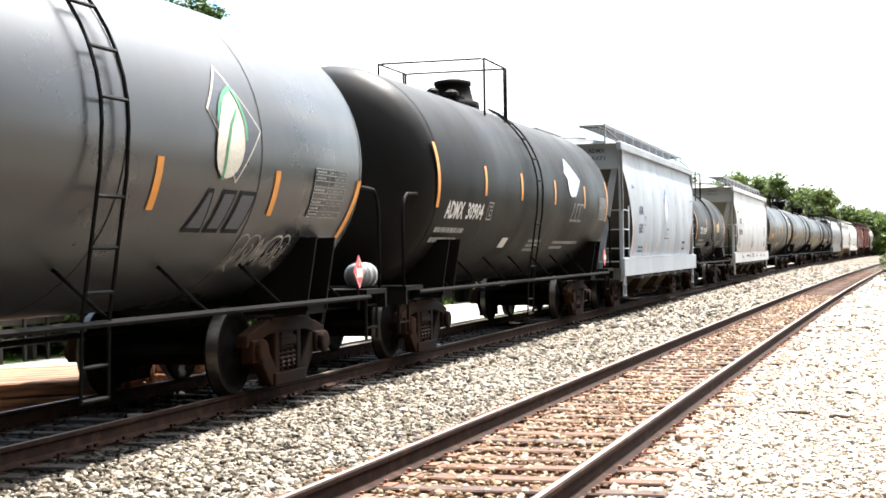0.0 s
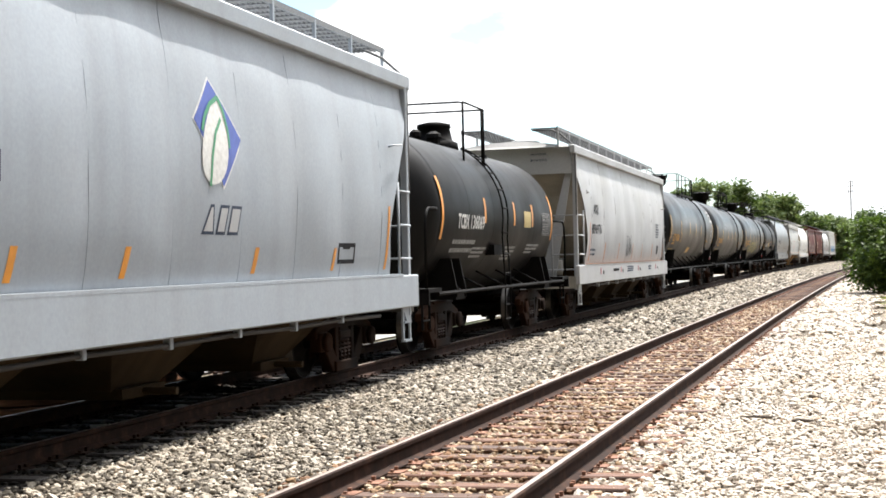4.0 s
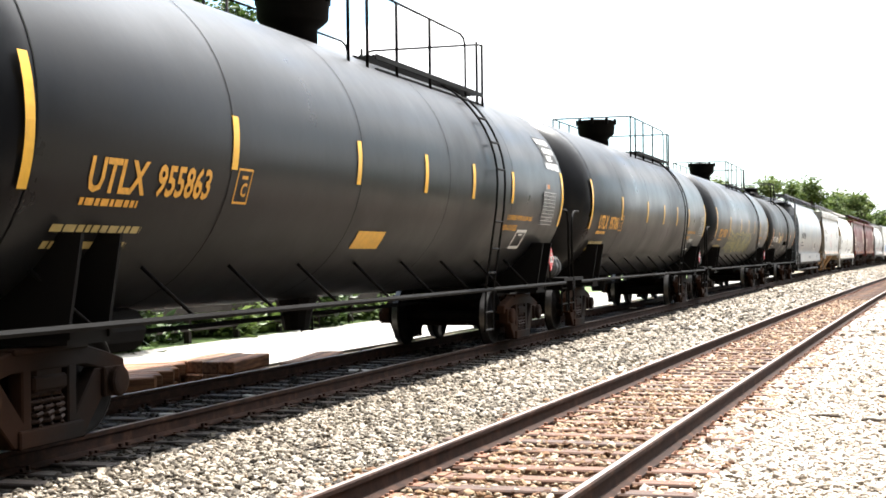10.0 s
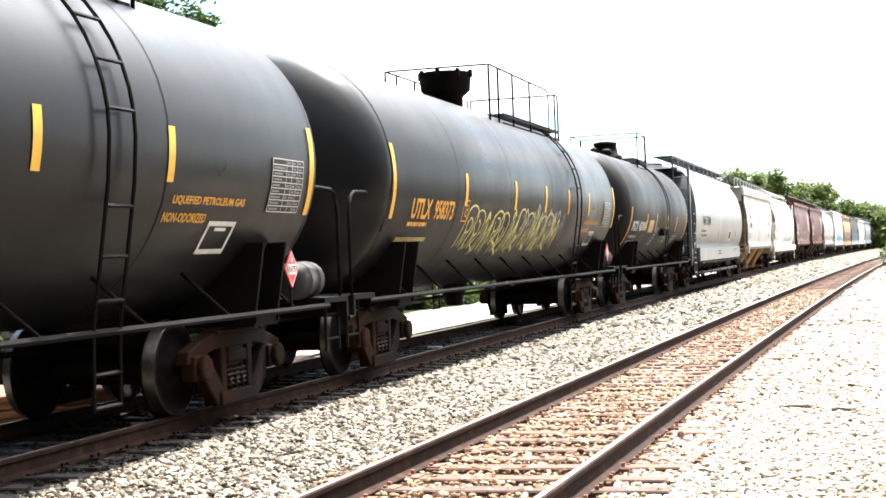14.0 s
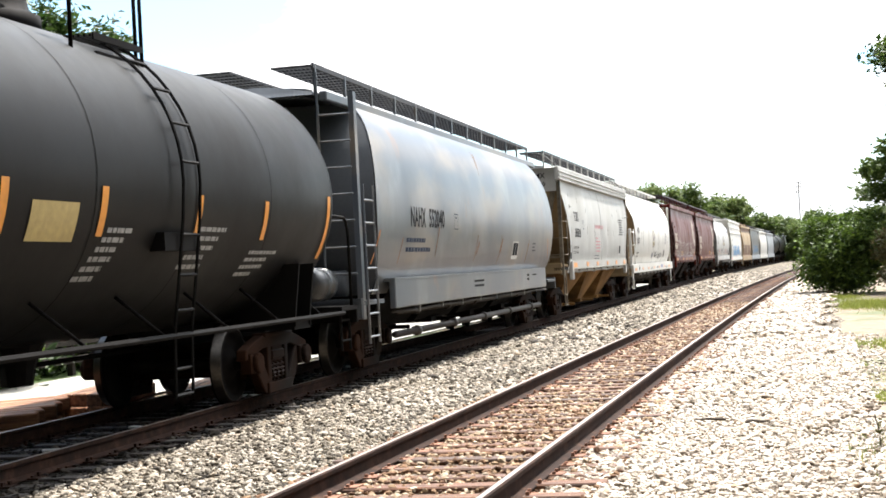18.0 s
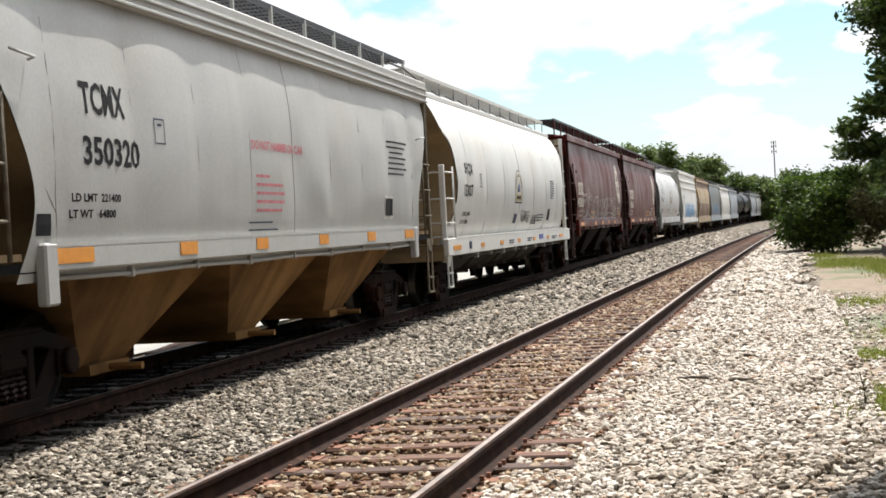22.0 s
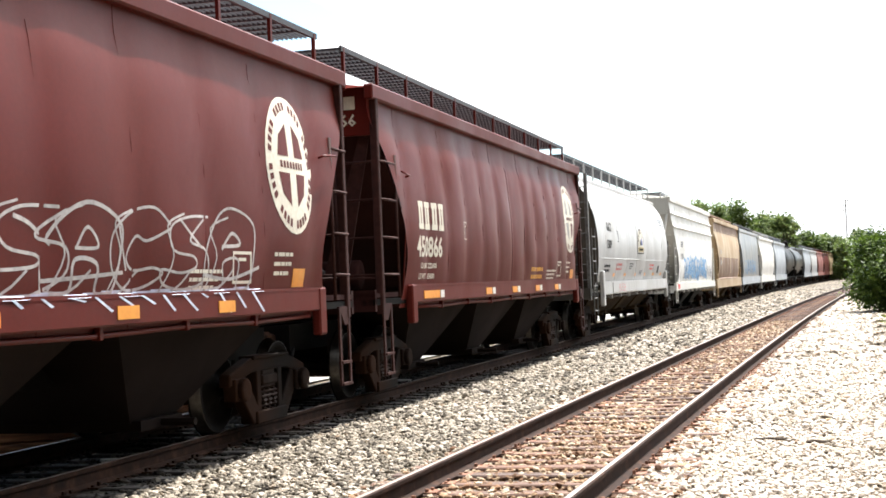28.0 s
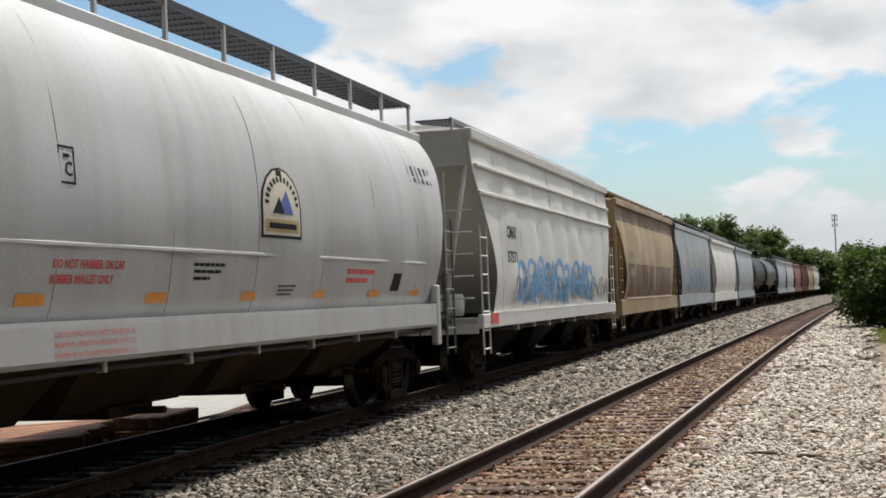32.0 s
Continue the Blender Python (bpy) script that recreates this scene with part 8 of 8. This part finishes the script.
for i in range(12):
    y = 8 + 4.2 * i
    x = far_x(y) - 7.05 - (i % 3) * 0.25
    g = random.Random(60 + i)
    bl = [(x + g.uniform(-0.9, 0.9), y + g.uniform(-2.6, 2.6), g.uniform(0.0, 1.5), g.uniform(0.6, 0.95), g.uniform(0.9, 1.4), g.uniform(0.55, 0.8)) for _ in range(13)]
    hedge = tagged(leaf_cloud("hedge", bl, 12000, 0.11, "leaf_bright" if i % 2 else "leaf", None, 100 + i), "dense green hedge of mixed shrubs behind the fence", "hedge", "hedge shrubs")

for i, (x, y, h, sp) in enumerate(((-23, 32, 8.4, 3.8), (-25, 45.0, 11.9, 3.0), (-25, 49.0, 11.6, 2.3), (-28, 24, 8.6, 4.0), (-22, 60, 6.5, 3.2), (-32, 56, 8, 4.2), (-27, 14, 8, 4), (-26, 75, 7.5, 4), (-24, 4, 9, 4.5))):
    tree("leafy green tree behind the hedge", x, y, h, sp, 200 + i, 12000, 0.13, "leaf", 0.25, "trees behind the train")

# wooded skyline down the line
SKY = ((-33, 228, 13.6), (-29, 236, 12.4), (-25, 226, 13.4), (-21.5, 234, 12.8), (-18.5, 228, 13.2), (-15, 236, 11.6), (-11.5, 229, 10.8), (-8.6, 240, 8.2), (-6.0, 250, 7.4), (-3.2, 246, 6.4), (0.5, 250, 6.8), (4.5, 245, 7.5),
       (-38, 220, 12.5), (-44, 226, 12), (-50, 215, 13), (-58, 210, 12), (9, 240, 8), (14, 236, 9))
for i, (x, y, h) in enumerate(SKY):
    tree("broad green tree of the wooded skyline", x, y, h, 4.0 if i < 7 else 3.4, 300 + i, 5200, 0.29, ("leaf_far", "leaf_bright", "leaf_far")[i % 3], 0.12, "skyline trees")
for i in range(26):
    x = -62 + i * 3.4
    tree("green tree of the far wood", x, 285 + (i * 37 % 23), 7.5 + (i * 13 % 5) * 0.6 + (2 if x < -12 else 0), 3.6, 400 + i, 2200, 0.42, "leaf_far", 0.05, "far wood")

mast = tagged(new("radio_mast"), "slim grey radio mast with antenna arms above the trees", "radio mast")
mast.location = (-4.0, 400, 0)
bm = B()
tube(bm, [(0, 0, -1), (0, 0, 20.0)], 0.17, 6)
part("pole", bm, "mast", mast)
for z in (17.2, 18.6, 19.7):
    bm = B()
    box(bm, -0.6, 0.6, -0.08, 0.08, z, z + 0.12)
    for q in (-0.6, 0, 0.6):
        box(bm, q - 0.1, q + 0.1, -0.2, 0.2, z - 0.45, z + 0.5)
    part("antenna_arm", bm, "mast", mast)

# ---------------- right-hand side ----------------
g = random.Random(5)
bl = [(1.0 + g.uniform(-1.0, 1.1), 57.5 + g.uniform(-1.2, 1.2), g.uniform(0.3, 2.5), g.uniform(0.55, 0.85), g.uniform(0.6, 0.9), g.uniform(0.45, 0.7)) for _ in range(38)]
bush = tagged(new("bush"), "large rounded dark green bush beside the gravel", "bush")
leaf_cloud("foliage", bl, 30000, 0.08, "leaf_bush", bush, 51)
bm = B()
for k in range(5):
    a = k * 1.26
    bm = B()
    tube(bm, [(1.0, 57.5, -0.3), (1.0 + 0.5 * math.cos(a), 57.5 + 0.5 * math.sin(a), 0.9), (1.0 + 0.9 * math.cos(a), 57.5 + 0.9 * math.sin(a), 2.0)], 0.05, 5)
    part("stem", bm, "bark", bush)
bl = [(2.75 + g.uniform(-0.4, 0.5), 55 + g.uniform(-0.6, 0.6), g.uniform(0.3, 1.9), 0.45, 0.5, 0.4) for _ in range(9)]
sh = tagged(new("shrub"), "olive shrub with dry leaves beside the bush", "shrub")
leaf_cloud("foliage", bl, 3200, 0.07, "leaf_dry", sh, 52)

big = tree("tall dark green tree with layered boughs", 7.3, 60, 16.0, 4.6, 71, 70000, 0.125, "leaf", 0.08)
leaf_cloud("bough", [(3.0, 58, 3.6, 1.2, 1.0, 0.45), (2.3, 57, 4.4, 0.6, 0.7, 0.35), (3.6, 57, 5.2, 1.0, 1.0, 0.5), (4.2, 58, 7.6, 1.0, 1.0, 0.6), (4.2, 56, 2.8, 1.2, 1.1, 0.5), (4.4, 57, 6.4, 1.2, 1.1, 0.7), (3.9, 58, 9.0, 0.9, 1.0, 0.6), (5.2, 59, 3.2, 1.7, 1.3, 1.3), (5.6, 59, 5.4, 1.7, 1.3, 1.2), (7.6, 59, 4.0, 2.0, 1.4, 1.6), (5.4, 59, 8.6, 1.6, 1.3, 1.3), (5.0, 59, 11.0, 1.2, 1.2, 1.0), (4.6, 60, 1.2, 1.6, 1.2, 1.0)], 46000, 0.12, "leaf_bright", None, 72)
bpy.data.objects["bough"].parent = big
bpy.data.objects["bough"].matrix_parent_inverse = Matrix.Translation((-7.3, -60, 0.27))

# low wall, dark screen fence, canopy and lamp of the yard
low = tagged(new("low_wall"), "low retaining wall with a cap of pale bricks", "wall")
bm = B(); box(bm, 2.95, 3.2, 28, 53, -0.4, 0.02)
part("wall", bm, "stucco", low)
bm = B(); box(bm, 2.9, 3.22, -0.1, 0.1, 0.024, 0.1, 0.012)
cb = part("cap_brick", bm, "brick", low)
cb.location = (0, 28.1, 0)
for i in range(1, 112):
    share(cb, low, pose(0, 28.1 + i * 0.222, random.Random(i).uniform(-0.008, 0.008)))
screen = tagged(new("screen_fence"), "tall black screen fence in shade with a pale top rail", "fence")
for i in range(11):
    bm = B(); box(bm, 3.32, 3.36, 28 + 2.3 * i, 30.28 + 2.3 * i, 0.0, 1.78)
    part("panel", bm, "wall_dark", screen)
    bm = B(); box(bm, 3.28, 3.42, 27.95 + 2.3 * i, 28.05 + 2.3 * i, -0.2, 1.86)
    part("post", bm, "wall_dark", screen)
bm = B(); box(bm, 3.27, 3.4, 28, 53.3, 1.79, 1.86)
part("top_rail", bm, "mast", screen)
canopy = tagged(new("green_awning"), "green cloth awning over the yard", "awning")
bm = B()
vs = [bm.verts.new(p) for p in ((3.5, 44.2, 2.02), (6.0, 44.2, 2.02), (6.0, 48.0, 2.02), (3.5, 48.0, 2.02), (4.75, 46.1, 2.75))]
for i in range(4):
    bm.faces.new((vs[i], vs[(i + 1) % 4], vs[4]))
vs2 = [bm.verts.new((p.co.x, p.co.y, p.co.z - 0.12)) for p in vs[:4]]
for i in range(4):
    bm.faces.new((vs2[i], vs2[(i + 1) % 4], vs[(i + 1) % 4], vs[i]))
part("cloth", bm, "awning", canopy)
bm = B(); tube(bm, [(4.75, 46.1, -0.3), (4.75, 46.1, 2.7)], 0.04, 6)
part("pole", bm, "iron", canopy)
lamp = tagged(new("street_lamp"), "black gooseneck lamp post with a white bell shade", "street lamp")
bm = B()
tube(bm, [(3.25, 46.5, -0.3), (3.25, 46.5, 3.3), (3.28, 46.5, 3.65), (3.42, 46.5, 3.85), (3.62, 46.5, 3.88), (3.84, 46.5, 3.75), (3.92, 46.5, 3.5), (3.92, 46.5, 3.3)], 0.05, 8)
part("post", bm, "iron", lamp)
bm = B(); lathe(bm, [(3.32, 0.06), (3.25, 0.12), (3.12, 0.26), (3.05, 0.3), (3.04, 0.26)], "z", 16, None, (3.92, 46.5, 0))
part("shade", bm, "lamp_glass", lamp, "", True)

# unseen roof added beside the camera, cut so that its shade falls on the gravel
roof = tagged(new("platform_roof"), "unseen flat roof on posts, added to cast shade and block sky", "shelter")
bm = B()
pts = [(0.58, 11.09), (1.44, 13.59), (9.0, 13.59), (9.0, -14.0), (1.2, -14.0), (1.2, 9.0), (-0.14, 9.0)]
a = [bm.verts.new((px, py, 4.2)) for px, py in pts]
b = [bm.verts.new((px, py, 4.4)) for px, py in pts]
bm.faces.new(a[::-1]); bm.faces.new(b)
for i in range(len(pts)):
    j = (i + 1) % len(pts)
    bm.faces.new((a[i], a[j], b[j], b[i]))
bmesh.ops.recalc_face_normals(bm, faces=bm.faces)
part("roof_deck", bm, "fence_wood", roof)
for y in (-10, -4, 2, 8):
    bm = B(); box(bm, 4.9, 5.1, y - 0.1, y + 0.1, -0.3, 4.2)
    part("post", bm, "iron", roof)
# unseen wall added behind it, dark in the tanks' reflections
bm = B(); box(bm, 9.0, 9.25, -14, 13.3, -0.3, 4.4)
part("back_wall", bm, "stucco", roof)
# trees out of view, added to cut sky light and darken reflections
for i, (x, y) in enumerate(((14, -34), (13, -22), (15, -8), (14, 6), (15, 20), (13, 30), (10, -45), (3, -52))):
    tree("unseen broad tree, added to block sky light", x, y, (19 if y < 0 else 10) + i % 3, 7.0 if y < 0 else 4.5, 500 + i, 4200, 0.6 if y < 0 else 0.35, "leaf", 0.06, "trees behind the platform")


# ---------------- grass and small things on the ground ----------------
def grass(name, spots, n, h, seed, label):
    gg = np.random.default_rng(seed)
    spots = np.array(spots, float)
    k = gg.choice(len(spots), n, p=(spots[:, 2] * spots[:, 3]) / (spots[:, 2] * spots[:, 3]).sum())
    d = gg.normal(0, 0.45, (n, 2))
    c = np.stack([spots[k, 0] + d[:, 0] * spots[k, 2], spots[k, 1] + d[:, 1] * spots[k, 3], np.full(n, -0.275)], -1)
    hh = h * gg.lognormal(0, 0.35, n)
    lean = gg.normal(0, 0.4, (n, 2)) * hh[:, None]
    a = gg.uniform(0, np.pi, n)
    w = 0.006 + 0.05 * hh
    e = np.stack([np.cos(a) * w, np.sin(a) * w, 0 * a], -1)
    tip = c + np.stack([lean[:, 0], lean[:, 1], hh], -1)
    v = np.stack([c - e, c + e, tip], 1).reshape(-1, 3)
    return tagged(soup(name, v, np.arange(n * 3).reshape(n, 3), "grass"), label, "grass", "", "stuff")


grass("grass_patch", [(0.62, 12.8, 0.75, 1.5), (1.25, 12.9, 0.9, 1.6), (0.4, 12.4, 0.4, 0.7), (1.0, 17.4, 1.1, 0.6), (2.2, 20, 1.2, 1.5), (1.6, 15, 0.5, 0.5)], 34000, 0.042, 81, "low yellow-green grass on the bare earth")
grass("grass_tuft", [(0.1, 9.45, 0.1, 0.09), (0.35, 22, 0.4, 0.8), (1.0, 27, 0.6, 1.2)], 1500, 0.05, 82, "small tuft of grass in the gravel")
grass("grass_bank", [(1.4, 46, 1.2, 4.0), (2.4, 42, 0.7, 6), (0.6, 53, 1.0, 2.5), (2.5, 34, 0.5, 5)], 16000, 0.07, 83, "sunlit grass strip below the bush")
for i, (x, y, l, tn) in enumerate(((-1.04, 14.62, 0.34, 4), (-0.6, 14.35, 0.2, -3), (0.72, 11.75, 0.22, 12), (-1.6, 13.6, 0.12, 40), (-3.9, 30.2, 0.5, 10))):
    st = B()
    tube(st, [(-l / 2, 0, 0), (-l * 0.1, 0.01, 0.012), (l * 0.2, -0.01, 0.008), (l / 2, 0.015, 0.0)], 0.014, 5)
    o = tagged(part("stick", st, "bark"), "dark broken stick lying on the gravel", "stick", "sticks on the gravel")
    o.matrix_basis = pose(x, y, -0.165, 0, 0, tn)
for x, y, l, w, tn in ((-7.7, 18.92, 0.34, 0.16, 20), (-7.57, 15.2, 0.17, 0.09, -15), (-7.5, 13.2, 0.2, 0.09, 35), (-7.32, 11.58, 0.15, 0.08, 5), (-7.15, 21.6, 0.3, 0.12, 60), (-7.9, 24.2, 0.25, 0.12, 10)):
    bm = B(); box(bm, -l / 2, l / 2, -w / 2, w / 2, 0, 0.025, 0.006)
    o = tagged(part("wood_scrap", bm, "scrap"), "pale weathered board scrap lying between the rails", "wood scrap", "board scraps on the track")
    o.matrix_basis = pose(x, y, -0.158, 3, 2, tn)
weed = tagged(new("weed"), "single tall thin weed in the grass", "weed")
bm = B(); tube(bm, [(0.5, 12.7, -0.28), (0.49, 12.72, -0.1), (0.46, 12.74, 0.06)], 0.006, 4)
part("stalk", bm, "bark", weed)
leaf_cloud("leaf", [(0.49, 12.72, -0.12, 0.05, 0.05, 0.14)], 60, 0.02, "leaf_dry", weed, 90)


# ---------------- movement ----------------
def motions():
    # wheels turn with the metres run; all wheels on one axle position share the same keys
    for a in (-0.89, 0.89):
        group = [w for w, off in WHEELSETS if off == a]
        rows = []
        for k in range(0, 961, 2):
            t = k / 30
            rows.append((t, pose(0, a, WHEEL_R) @ Matrix.Rotation(run(t) / WHEEL_R, 4, "X")))
        walk(group[0], rows)
        act, slot = group[0].animation_data.action, group[0].animation_data.action_slot
        for w in group[1:]:
            w.rotation_mode = "QUATERNION"
            w.animation_data_create()
            w.animation_data.action = act
            w.animation_data.action_slot = slot
    for c in CARS:
        rows = []
        for k in range(33):
            y = c.s - run(k)
            rows.append((float(k), pose(far_x(y), y, 0, 0, 0, far_turn(y))))
        walk(c.ob, rows)


motions()
